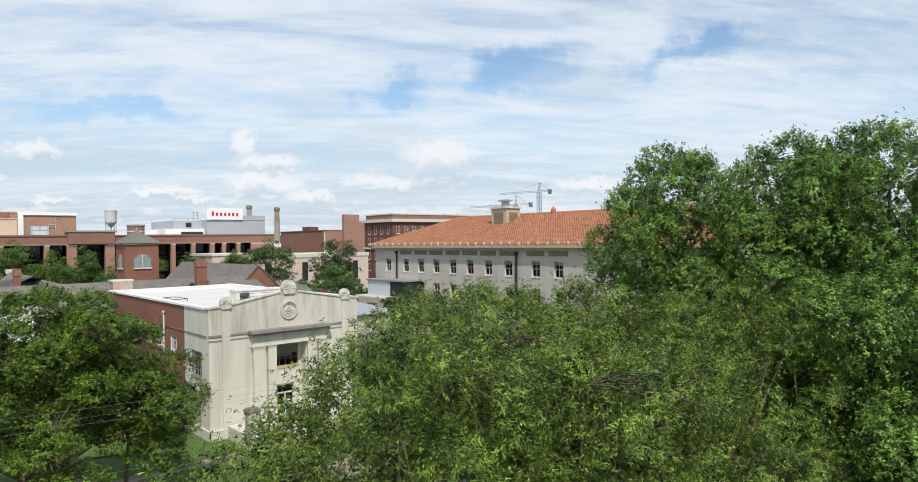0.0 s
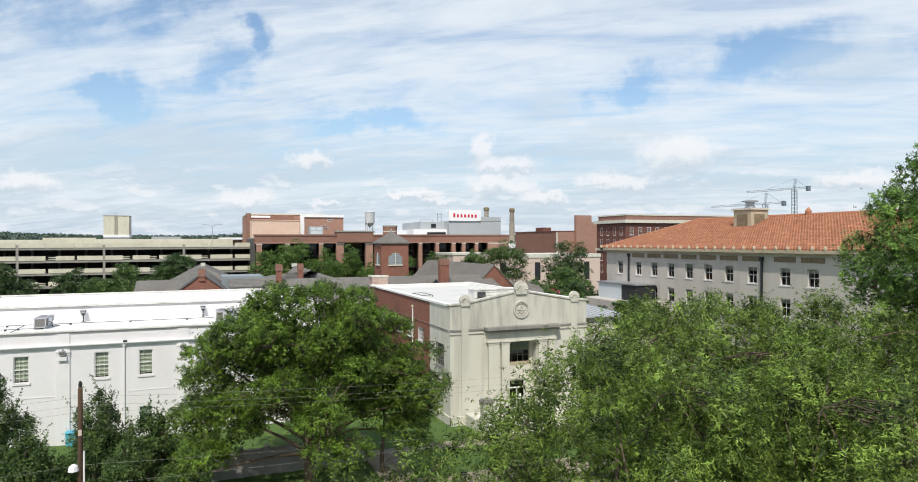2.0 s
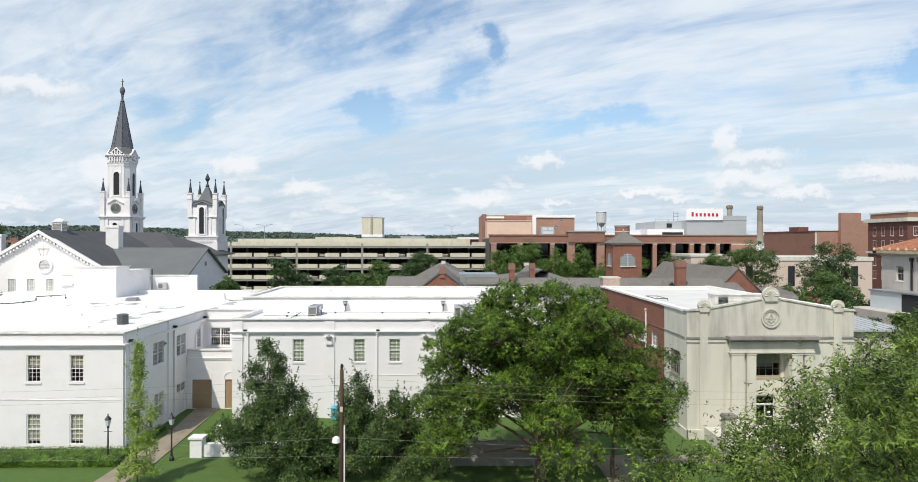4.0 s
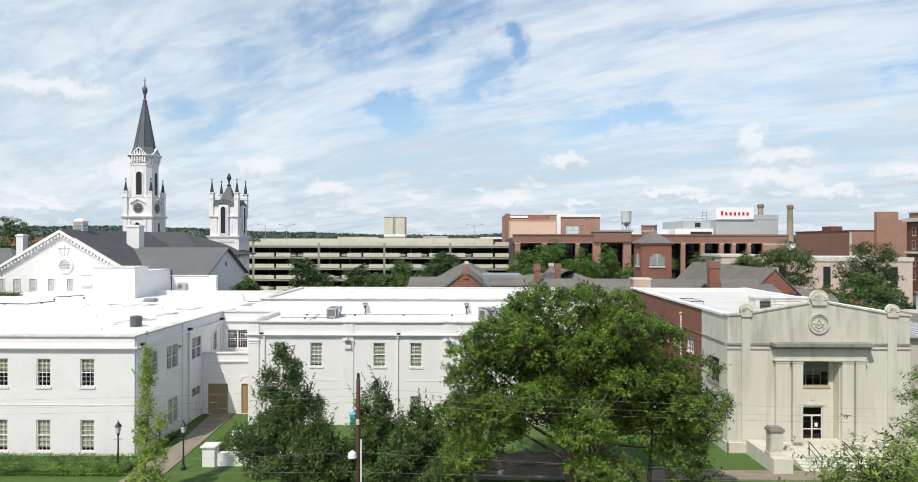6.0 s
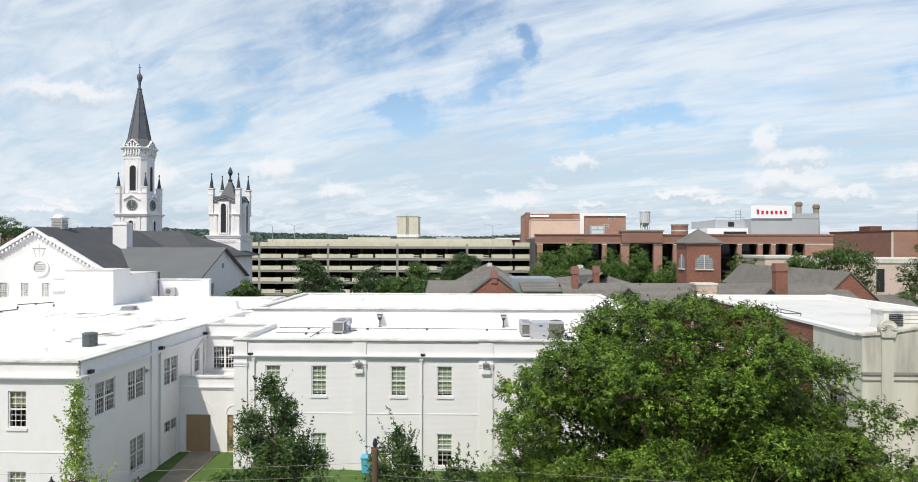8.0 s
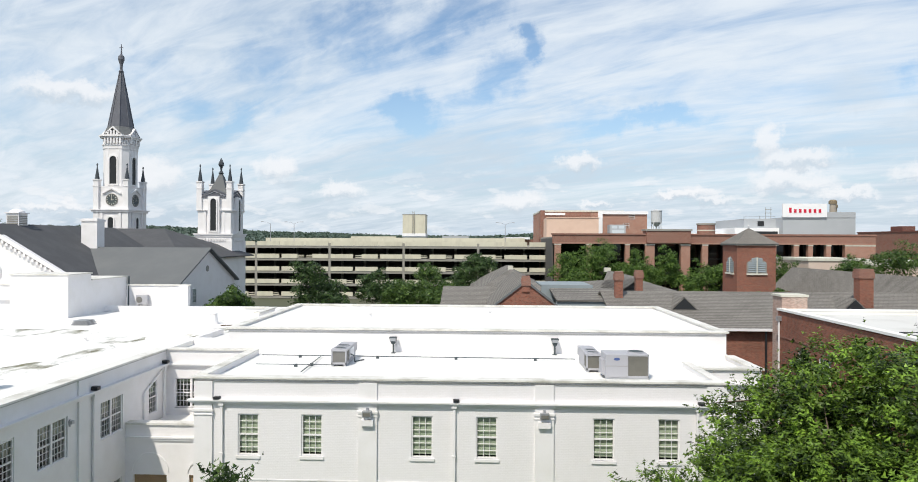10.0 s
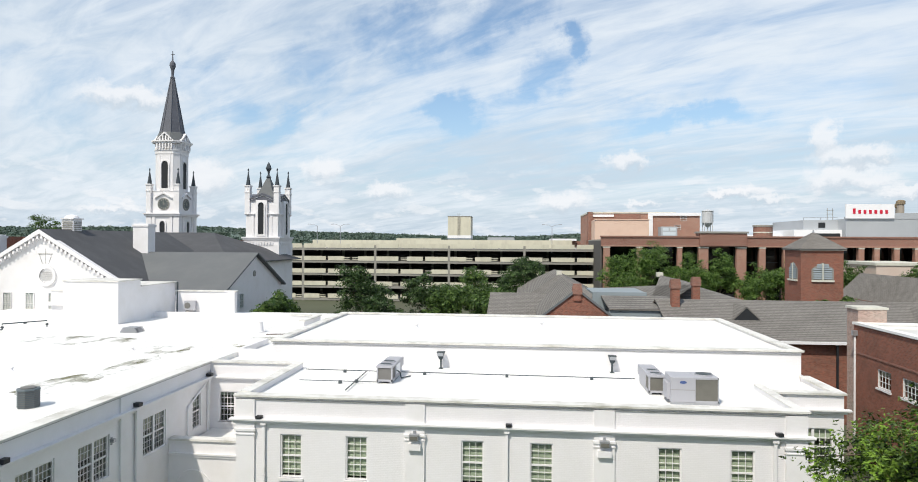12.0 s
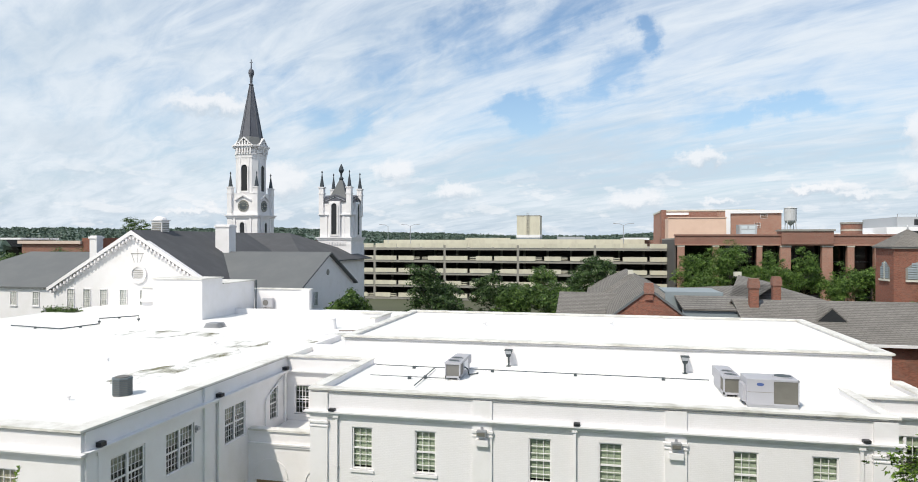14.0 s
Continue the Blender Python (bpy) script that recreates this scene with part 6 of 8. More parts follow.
part("brace", Shape().tube([(wx - 2.5, wy - 2.5, 22), (wx + 2.5, wy - 2.5, 22)], [0.12, 0.12], 5), TANK_METAL, tank)
drum = thing("roof_drum", "round brown brick rooftop plant room", "plant room")
part("wall", Shape().turned(52.1, 190, [(2.15, 15.5), (2.15, 19.2)], 20), BROWN_BRICK, drum)
part("band", Shape().turned(52.1, 190, [(2.2, 17.7), (2.2, 17.95)], 20), STONE, drum)
part("rim", Shape().turned(52.1, 190, [(2.3, 19.2), (2.3, 19.6), (0.1, 19.7)], 20), CONCRETE, drum)

# ---- building with the lettered sign ----
sgn = thing("sign_building", "pale panelled building carrying a white rooftop sign", "building")
part("wall", Shape().box(71.6, 86.8, 191, 215, 0, 21.2), PALE_WALL, sgn)
part("wall", Shape().box(82.3, 89.6, 190.9, 215, 21.2, 22.6).box(86.8, 89.6, 191, 215, 0, 21.2), PALE_WALL, sgn)
part("wing", Shape().box(60.5, 71.6, 193, 215, 0, 18.6), WHITE_SIGN, sgn)
part("wing", Shape().box(63.5, 71.6, 195, 215, 18.6, 21.0), PALE_WALL, sgn)
part("dark_window", Shape().box(67.0, 68.6, 194.9, 195, 19.1, 20.4).box(65.0, 71.2, 192.9, 193, 16.9, 17.7), BLACK_METAL, sgn)
part("low_wing", Shape().box(45, 64, 200, 215, 0, 17.4), WHITE_SIGN, sgn)
part("roof_rail", Shape().box(63.5, 71.5, 195, 195.08, 21.6, 21.68).box(63.5, 63.6, 195, 195.1, 21, 21.6).box(67.5, 67.6, 195, 195.1, 21, 21.6), METAL, sgn)
part("sign_panel", Shape().box(71.4, 82.3, 190.5, 191, 21.3, 24.7), WHITE_SIGN, sgn, "white sign board with red lettering")
for i in range(7):
    part("lettering_bar", Shape().box(72.9 + i * 1.22, 73.5 + i * 1.22, 190.4, 190.5, 22.4, 23.65 if i == 0 else 23.3), RED_LETTER, sgn, "red bar of lettering on the sign")
part("mast", Shape().box(69.5, 69.6, 196, 196.1, 21, 24).box(70.8, 70.9, 196, 196.1, 21, 24).box(69.4, 71.0, 196, 196.1, 23.4, 23.5).box(69.4, 71, 196, 196.1, 22.5, 22.6), CONCRETE, sgn)
part("flue", Shape().turned(87.2, 197, [(0.8, 20), (0.75, 24.9)], 12), CHIMNEY_TAN, sgn)
part("flue_cap", Shape().turned(87.2, 197, [(0.75, 24.9), (1.0, 25.05), (1.0, 25.75), (0.6, 26.1)], 12), FRIEZE, sgn)
chim = thing("factory_chimney", "tall tan brick factory chimney", "chimney")
part("shaft", Shape().turned(199.5, 405, [(2.4, 0), (1.55, 34.6), (1.5, 35.2)], 14), CHIMNEY_TAN, chim)
part("cap", Shape().turned(199.5, 405, [(1.5, 35.2), (1.95, 35.5), (1.95, 37.0), (1.4, 37.9)], 14), FRIEZE, chim)
part("base", Shape().box(188, 208, 400, 415, 0, 14.0), WHITE_SIGN, chim)
flat = thing("brown_brick_block", "plain brown brick block with flat roof", "building")
part("wall", Shape().box(128, 164, 221.6, 257, 0, 18.4), BROWN_BRICK, flat)
part("front_face", Shape().box(128.6, 164, 221.2, 221.6, 0, 18.4), ORANGE_BRICK, flat)
part("corner_strip", Shape().box(128.0, 128.6, 221.3, 221.6, 0, 18.4), STONE, flat)
part("coping", Shape().box(127.8, 164, 221.1, 257.2, 18.4, 18.8), DARK_BRICK, flat)
part("tower", Shape().box(136.0, 143.0, 219.6, 221.2, 0, 24.9), ORANGE_BRICK, flat)
part("tower", Shape().box(143.0, 150, 219.6, 221.2, 0, 22.2), ORANGE_BRICK, flat)
part("roof_unit", Shape().box(130, 134, 236, 242, 18.8, 20.4), DARK_BRICK, flat)
pink = thing("pink_low_building", "low pink stucco building with cream parapet", "building")
part("wall", Shape().box(66, 100, 150, 168, 0, 10.4), PINKISH, pink)
part("parapet", Shape().box(65.8, 100.2, 149.8, 168.2, 10.4, 11.3), STONE, pink)
part("wall", Shape().box(56, 66, 147, 160, 0, 11.4), PINKISH, pink)
part("parapet", Shape().box(55.8, 66.2, 146.8, 160.2, 11.4, 11.9), STONE, pink)
for x in (70, 80, 90, 95):
    part("window", Shape().box(x, x + 1.6, 149.9, 150.0, 4.5, 9.2), BLACK_METAL, pink)
dk = thing("dark_brick_block", "dark red brick block with white cornice and sash windows", "building")
part("wall", Shape().box(123, 195, 170, 186, 0, 20.4), DARK_BRICK, dk)
part("cornice", Shape().box(122.2, 195.5, 169.2, 186.8, 20.4, 21.4), STONE, dk)
part("parapet", Shape().box(123.4, 195, 170.4, 185.6, 21.4, 22.8), BROWN_BRICK, dk)
part("coping", Shape().box(123.2, 195.2, 170.2, 185.8, 22.8, 23.2), STONE, dk)
part("band", Shape().box(122.6, 195.2, 169.6, 186.4, 11.6, 12.2), STONE, dk)
dw = None
for z in (16.6, 12.9, 8.2, 4.4):
    for i in range(12):
        m = south(124.6 + i * 3.3, 169.95, z)
        dw = copy_thing(dw, m) if dw else sash_window(1.3, 2.4, 2, 2, dk, m, blind=0.4, depth=0.01)
for z in (16.6, 12.9, 8.2, 4.4):
    for i in range(4):
        copy_thing(dw, west(123.02, 173 + i * 3.6, z))

# ---- red brick school with grey shingle roofs ----
sch = thing("brick_school", "red brick building with grey shingle gables and ridges", "building")
part("wall", Shape().box(10.0, 31.5, 84.3, 99.5, 0, 7.0), RED_BRICK, sch)
gable_roof("roof", 8.0, 40.0, 84.3, 99.7, 7.1, 9.65, SHINGLE, sch, along="x", over=0.5)
part("gutter", Shape().box(9.6, 30.5, 83.6, 83.85, 6.75, 6.95), WHITE_PAINT, sch)
part("downspout", Shape().box(20.6, 20.75, 83.75, 83.9, 0, 6.8), BLACK_METAL, sch)
part("wall", Shape().box(37.6, 44.0, 90.5, 121, 0, 8.0), RED_BRICK, sch)
part("gable_wall", Shape().prism([(37.4, 7.7), (44.2, 7.7), (40.8, 10.95)], 90.3, 90.6), RED_BRICK, sch)
gable_roof("roof", 37.4, 44.2, 90.5, 121, 7.75, 11.15, SHINGLE, sch, over=0.35)
gable_roof("roof", 31.0, 37.6, 90.6, 119, 6.0, 8.2, SHINGLE, sch, over=0.1)
gable_roof("roof", 44.0, 52.0, 93, 104, 5.2, 7.9, SHINGLE, sch, along="x", over=0.3)
part("wall", Shape().box(44.0, 51.5, 93.5, 103.5, 0, 5.4), RED_BRICK, sch)
hip_roof("roof", 8.0, 26.0, 100, 150, 6.6, 9.85, SHINGLE, sch, over=0.3, inset=36.5)
part("finial_block", Shape().box(16.5, 17.5, 136.2, 137.2, 9.6, 10.3), STONE, sch)
part("wall", Shape().box(8.6, 25.4, 100.6, 149, 0, 6.6), RED_BRICK, sch)
part("gable_wall", Shape().prism([(-3.9, 0), (2.8, 0), (2.8, 8.3), (-0.54, 10.9), (-3.9, 8.3)], 85, 85.35), RED_BRICK, sch)
gk = Shape()
for sg in (-1, 1):
    gk.prism([(-0.54, 11.1), (-0.54 + sg * 3.75, 8.17), (-0.54 + sg * 3.75, 7.97), (-0.54, 10.85)], 84.85, 85.1)
part("rake_board", gk, GREY_ROOF, sch)
gable_roof("roof", -3.9, 2.82, 85.35, 108, 8.2, 10.85, SHINGLE, sch, over=0.1)
hip_roof("roof", -6.0, 5.2, 108, 140, 7.6, 10.85, SHINGLE, sch, over=0.3, inset=9.0)
part("finial_block", Shape().box(-0.8, -0.1, 116.4, 117.4, 10.6, 11.25), STONE, sch)
part("wall", Shape().box(-3.5, 2.4, 85.35, 108, 0, 8.1).box(-5.6, 4.8, 108.4, 139, 0, 7.6).box(-8.5, -3.5, 95, 110, 0, 7.3), RED_BRICK, sch)
gable_roof("roof", -8.8, -1.0, 94.5, 110, 7.3, 9.3, SHINGLE, sch, along="x", over=0.3)
part("flat_wall", Shape().box(2.85, 9.3, 90.0, 90.3, 0, 8.85), BLUE_ROOF, sch, "pale blue clad wall between the gables")
part("shed_roof", Shape().prism([(89.8, 8.86), (96.6, 9.55), (96.6, 9.4), (89.8, 8.71)], 2.85, 9.6, "x"), SHINGLE, sch)
part("clerestory", Shape().box(2.0, 7.6, 96.7, 97.0, 6.0, 9.9), BLUE_ROOF, sch)
part("flat_roof", Shape().box(2.0, 7.6, 97.0, 104, 9.65, 9.85), BLUE_ROOF, sch)
for x, y in ((14.7, 88.0), (30.3, 87.4)):
    d = Shape().prism([(x - 1.35, 8.15), (x + 1.35, 8.15), (x, 9.45)], y - 0.3, y + 3.2)
    part("dormer", d, SHINGLE, sch)
    part("dormer_louvre", Shape().prism([(x - 1.15, 8.2), (x + 1.15, 8.2), (x, 9.3)], y - 0.36, y - 0.28), BLACK_METAL, sch)


def brick_chimney(x0, x1, y0, y1, z0, z1, label="weathered red brick chimney with corbelled top"):
    c = thing("chimney", label, "chimney", group="brick chimneys")
    part("shaft", Shape().box(x0, x1, y0, y1, z0, z1 - 0.9), RED_BRICK, c)
    part("cap", Shape().box(x0 - 0.08, x1 + 0.08, y0 - 0.08, y1 + 0.08, z1 - 0.9, z1 - 0.25).box(x0 - 0.02, x1 + 0.02, y0 - 0.02, y1 + 0.02, z1 - 0.25, z1), BROWN_BRICK, c)


brick_chimney(8.7, 9.45, 90.2, 90.9, 6.0, 11.7)
brick_chimney(12.6, 13.35, 98, 98.7, 6.0, 11.5)
brick_chimney(31.4, 32.7, 88.3, 89.3, 6.0, 12.15)
brick_chimney(-0.88, -0.2, 84.85, 85.6, 10.0, 11.45, "stone-capped red brick gable chimney")
sc = thing("stone_chimney", "squat weathered brick and stone chimney", "chimney")
part("shaft", Shape().box(18.1, 20.0, 75.25, 76.8, 0, 10.5), coursed("limewashed_brick", (0.44, 0.30, 0.25), (0.46, 0.38, 0.33), 0.21, 0.075, 0.16, 0.3, 0.88, (0.5, 0.44, 0.38), 0.6), sc)
part("cap", Shape().box(18.0, 20.1, 75.2, 76.9, 10.5, 10.66), STONE, sc)

bt = thing("brick_bell_tower", "square red brick bell tower with grey shingle roof", "tower")
bx, by, ap = 30.75, 112.2, 2.45
part("wall", Shape().box(bx - ap, bx + ap, by - ap, by + ap, 0, 14.3), RED_BRICK, bt)
part("eave", Shape().box(bx - ap - 0.25, bx + ap + 0.25, by - ap - 0.25, by + ap + 0.25, 14.3, 14.5), STONE_DARK, bt)
ev = ap + 0.35
part("roof", Shape().add([(bx - ev, by - ev, 14.5), (bx + ev, by - ev, 14.5), (bx + ev, by + ev, 14.5), (bx - ev, by + ev, 14.5), (bx, by, 16.6)], [(0, 1, 4), (1, 2, 4), (2, 3, 4), (3, 0, 4), (3, 2, 1, 0)]), SHINGLE, bt)
part("finial", Shape().turned(bx, by, [(0.12, 16.5), (0.08, 16.85), (0.02, 17.0)], 8), METAL, bt)


def pointed_louvre(parent, m):
    w, h = 1.15, 1.35
    arch = [(-w, 0), (w, 0), (w, h), (w * 0.62, h + 0.32), (0, h + 0.75), (-w * 0.62, h + 0.32), (-w, h)]
    o = part("window", Shape().prism([(a * 1.12, b * 1.05 - 0.05) for a, b in arch], -0.03, 0.05), STONE_DARK, parent, "pointed louvred belfry window", m)
    s = Shape()
    for i in range(7):
        z = 0.15 + i * 0.27
        ww = w - 0.06 if z < h else w * 0.6
        s.add([(-ww, -0.12, z), (ww, -0.12, z), (ww, -0.04, z + 0.2), (-ww, -0.04, z + 0.2)], [(0, 1, 2, 3)])
    part("louvre", s, BLUE_ROOF, o)
    part("mullion", Shape().box(-0.06, 0.06, -0.14, -0.02, 0, h + 0.7), STONE, o)
    part("sill", Shape().box(-w - 0.15, w + 0.15, -0.2, 0.02, -0.2, 0), STONE, o)
    return o


pl = pointed_louvre(bt, south(bx + 0.05, by - ap, 10.7))
copy_thing(pl, west(bx - ap, by - 0.2, 10.7))

# ---- far left low buildings, hills ----
lowb = thing("low_brick_shops", "row of low brown brick shops with flat roofs", "building")
part("wall", Shape().box(-150, -112, 200, 225, 0, 13.2), BROWN_BRICK, lowb)
part("roof", Shape().box(-150.5, -111.5, 199.5, 225.5, 13.2, 13.7), PEACH, lowb)
part("wall", Shape().box(-221, -194, 235, 255, 0, 14.0), BROWN_BRICK, lowb)
part("roof", Shape().box(-222, -193.8, 234, 256, 14.0, 15.2), PINKISH, lowb)
part("wall", Shape().box(-194, -188, 235, 255, 0, 16.3), RED_BRICK, lowb)
part("wall", Shape().box(-188, -160, 246, 262, 0, 16.0), BROWN_BRICK, lowb)
part("glazed_hall", Shape().box(-229.5, -222, 236, 252, 0, 15.6), DARK_GLASS, lowb)
part("roof", Shape().box(-231, -221.5, 235, 253, 15.6, 16.3), WHITE_SIGN, lowb)
part("wall", Shape().box(-112, -92, 215, 235, 0, 15.4), DARK_BRICK, lowb)
far = thing("far_low_rooftops", "far low rooftops with brick parapets", "building")
part("wall", Shape().box(2.0, 22.0, 300, 330, 0, 15.9), BROWN_BRICK, far)
part("roof", Shape().box(6, 16, 296, 330, 15.9, 16.8), WHITE_SIGN, far)
part("roof", Shape().box(-22, -10, 320, 340, 14.9, 17.4), PALE_WALL, far)

# ---- trees ----
def leaf_cloud(name, centres, rng, length, width, mat, out=None, lift=0.35, whorl=None):
    """Many small pointed leaves, one triangle each; whorl: the way each leaf points, out of its spray."""
    n = len(centres)
    nrm = rng.normal(size=(n, 3)) * 0.6
    nrm[:, 2] += lift
    if out is not None:
        nrm += out * 0.8
    nrm /= np.linalg.norm(nrm, axis=1)[:, None] + 1e-9
    along = rng.normal(size=(n, 3))
    if whorl is not None:
        along = along * 0.35 + whorl / (np.linalg.norm(whorl, axis=1)[:, None] + 1e-9)
    else:
        along[:, 2] -= 0.25
    along -= nrm * np.sum(along * nrm, axis=1)[:, None]
    along /= np.linalg.norm(along, axis=1)[:, None] + 1e-9
    side = np.cross(nrm, along)
    ln = (length * rng.uniform(0.65, 1.35, n))[:, None]
    wd = (width * rng.uniform(0.7, 1.3, n))[:, None]
    v = np.empty((n, 3, 3))
    v[:, 0] = centres + side * wd * 0.6 - along * ln * 0.35
    v[:, 1] = centres + along * ln * 0.65
    v[:, 2] = centres - side * wd * 0.6 - along * ln * 0.35
    me = bpy.data.meshes.new(name)
    me.vertices.add(3 * n)
    me.vertices.foreach_set("co", v.reshape(-1))
    me.loops.add(3 * n)
    me.loops.foreach_set("vertex_index", np.arange(3 * n, dtype=np.int32))
    me.polygons.add(n)
    me.polygons.foreach_set("loop_start", np.arange(0, 3 * n, 3, dtype=np.int32))
    me.update(calc_edges=True)
    me.materials.append(mat)
    return me


def crown_points(rng, blobs, clumps, per, spread, fill=0.45, flatten=0.55, gap=-0.38, tuft=0.0):
    """Leaf places: clumps on and inside ragged ellipsoids (x, y, z, rx, ry, rz), each clump a little spray of leaves."""
    vol = np.array([b[3] * b[4] + b[4] * b[5] + b[3] * b[5] for b in blobs])
    pick = rng.choice(len(blobs), clumps, p=vol / vol.sum())
    b = np.array(blobs)[pick]
    d = rng.normal(size=(clumps, 3))
    d /= np.linalg.norm(d, axis=1)[:, None]
    d[:, 2] = np.where(d[:, 2] < -0.45, -d[:, 2], d[:, 2])
    ragged = np.array([noise.noise(Vector(q) * 2.7 + Vector((p * 3.1, 0, 0))) for q, p in zip(d, pick)])
    r = (rng.uniform(fill, 1.0, clumps) ** 0.6) * (1 + 0.28 * ragged)
    c = b[:, :3] + d * r[:, None] * b[:, 3:6]
    keep = np.array([noise.noise(Vector(q) * 0.75) for q in c]) > gap
    c, d = c[keep], d[keep]
    k = len(c)
    if tuft:
        # leaves on the outside of rounded tufts at the ends of the branches
        way = rng.normal(size=(k, per, 3))
        way /= np.linalg.norm(way, axis=2)[:, :, None]
        way[:, :, 2] = np.where(way[:, :, 2] < -0.35, -way[:, :, 2], way[:, :, 2])
        size = tuft * rng.uniform(0.55, 1.4, (k, 1, 1))
        off = way * size * rng.uniform(0.25, 1.12, (k, per, 1)) ** 0.6 + rng.normal(size=(k, per, 3)) * 0.12 * size
        off[:, :, 2] *= flatten
        pts = (c[:, None, :] + off).reshape(-1, 3)
        face = (way * 1.35 + d[:, None, :] * 0.35).reshape(-1, 3)
        return pts, face, c, (way * 0.5 + rng.normal(size=(k, per, 3)) * 0.6 + np.array([0, 0, -0.15])).reshape(-1, 3)
    off = np.clip(rng.normal(size=(k, per, 3)), -1.8, 1.8) * spread * rng.uniform(0.5, 1.25, (k, 1, 1))
    off[:, :, 2] *= flatten
    pts = (c[:, None, :] + off).reshape(-1, 3)
    out = np.repeat(d, per, axis=0)
    return pts, out, c, off.reshape(-1, 3) + out * spread * 0.6


def tree(name, label, at, blobs, trunk_r, clumps, per, spread, leaf, mat, seed, fill=0.45, flatten=0.55, lean=(0, 0), limbs=18, group="", twigs=60, core=200, sprigs=0, sprig_len=0.9, gap=-0.38, tuft=0.0):
    """A tapered trunk that forks into limbs reaching into each part of the crown, twigs, and a ragged crown of single leaves."""
    rng = np.random.default_rng(seed)
    rnd = random.Random(seed)
    o = thing(name, label, "tree", at, group)
    pts, out, cl, whorl = crown_points(rng, blobs, clumps, per, spread, fill, flatten, gap, tuft)
    zb = min(b[2] - b[5] * 0.5 for b in blobs)
    top = max(b[2] + b[5] * 0.3 for b in blobs)
    fork = max(1.2, zb * 0.9)
    tr = Shape()
    spine = [Vector((lean[0] * u + rnd.uniform(-0.1, 0.1), lean[1] * u + rnd.uniform(-0.1, 0.1), u * top)) for u in (0, 0.12, 0.3, 0.5, 0.7, 0.88)]
    spine[0] = Vector((0, 0, -0.2))
    tr.tube([(0, 0, -0.2), (0, 0, 0.15)], [trunk_r * 1.7, trunk_r * 1.2], 10)
    tr.tube(spine, [trunk_r * k for k in (1.15, 1.0, 0.8, 0.55, 0.34, 0.14)], 10)
    part("trunk", tr, BARK, o, smooth=True)
    ends = []
    joined = Shape()
    for i in range(limbs):
        b = blobs[i % len(blobs)]
        a = rnd.uniform(0, 2 * math.pi)
        e = Vector((b[0] + 0.55 * b[3] * math.cos(a), b[1] + 0.55 * b[4] * math.sin(a), b[2] + rnd.uniform(-0.35, 0.45) * b[5]))
        h = min(top * 0.8, max(fork, e.z * rnd.uniform(0.35, 0.62)))
        u = h / top
        s_ = Vector((lean[0] * u, lean[1] * u, h))
        mid = s_.lerp(e, 0.5) + Vector((rnd.uniform(-0.5, 0.5), rnd.uniform(-0.5, 0.5), 0.25 * (e - s_).length * rnd.uniform(0.2, 0.8)))
        r0 = trunk_r * rnd.uniform(0.28, 0.45) * (1 - 0.5 * u)
        lb = joined if core <= 500 else Shape()
        lb.tube([s_, s_.lerp(mid, 0.5) + Vector((0, 0, 0.1)), mid, e], [r0, r0 * 0.8, r0 * 0.55, r0 * 0.2], 6)
        ends += [mid, e]
        if core > 500:
            part("limb", lb, BARK, o, smooth=True)
    if core <= 500:
        tagged(part("branchwork", joined, BARK, o, smooth=True), kind="stuff")
    tg = Shape()
    for i in range(twigs):
        q = Vector(cl[rng.integers(len(cl))])
        s_ = min(ends, key=lambda p: (p - q).length)
        mid = s_.lerp(q, 0.5) + Vector((0, 0, 0.15))
        tg.tube([s_, mid, q], [0.035, 0.022, 0.008], 4)
    tagged(part("twig_spray", tg, BARK, o), kind="stuff")
    cp, co, _, _ = crown_points(rng, [(b[0], b[1], b[2], b[3] * 0.8, b[4] * 0.8, b[5] * 0.8) for b in blobs], core, 16, spread * 1.1, 0.1, 0.8)
    tagged(part("inner_foliage", leaf_cloud("inner_foliage", cp, rng, leaf[0] * 1.15, leaf[1] * 1.4, mat, None), mat, o), kind="stuff")
    if sprigs:
        # upright leafy shoots that stand out of the crown's surface
        top_c = cl[cl[:, 2] > np.quantile(cl[:, 2], 0.35)]
        base = top_c[rng.integers(len(top_c), size=sprigs)]
        u = rng.uniform(0, 1, (sprigs, 26, 1))
        tilt = rng.normal(size=(sprigs, 1, 3)) * np.array([0.35, 0.35, 0.12]) + np.array([0, 0, 0.9])
        sp = base[:, None, :] + u * tilt * sprig_len * rng.uniform(0.5, 1.2, (sprigs, 1, 1)) + rng.normal(size=(sprigs, 26, 3)) * 0.07 * sprig_len * (1.15 - u)
        pts = np.concatenate([pts, sp.reshape(-1, 3)])
        out = np.concatenate([out, np.repeat(np.zeros((sprigs, 3)), 26, axis=0)])
        whorl = np.concatenate([whorl, (np.broadcast_to(tilt, sp.shape) * 0.6 + rng.normal(size=sp.shape) * 0.7).reshape(-1, 3)])
    part("crown", leaf_cloud("crown", pts, rng, leaf[0], leaf[1], mat, out, whorl=whorl), mat, o)
    return o


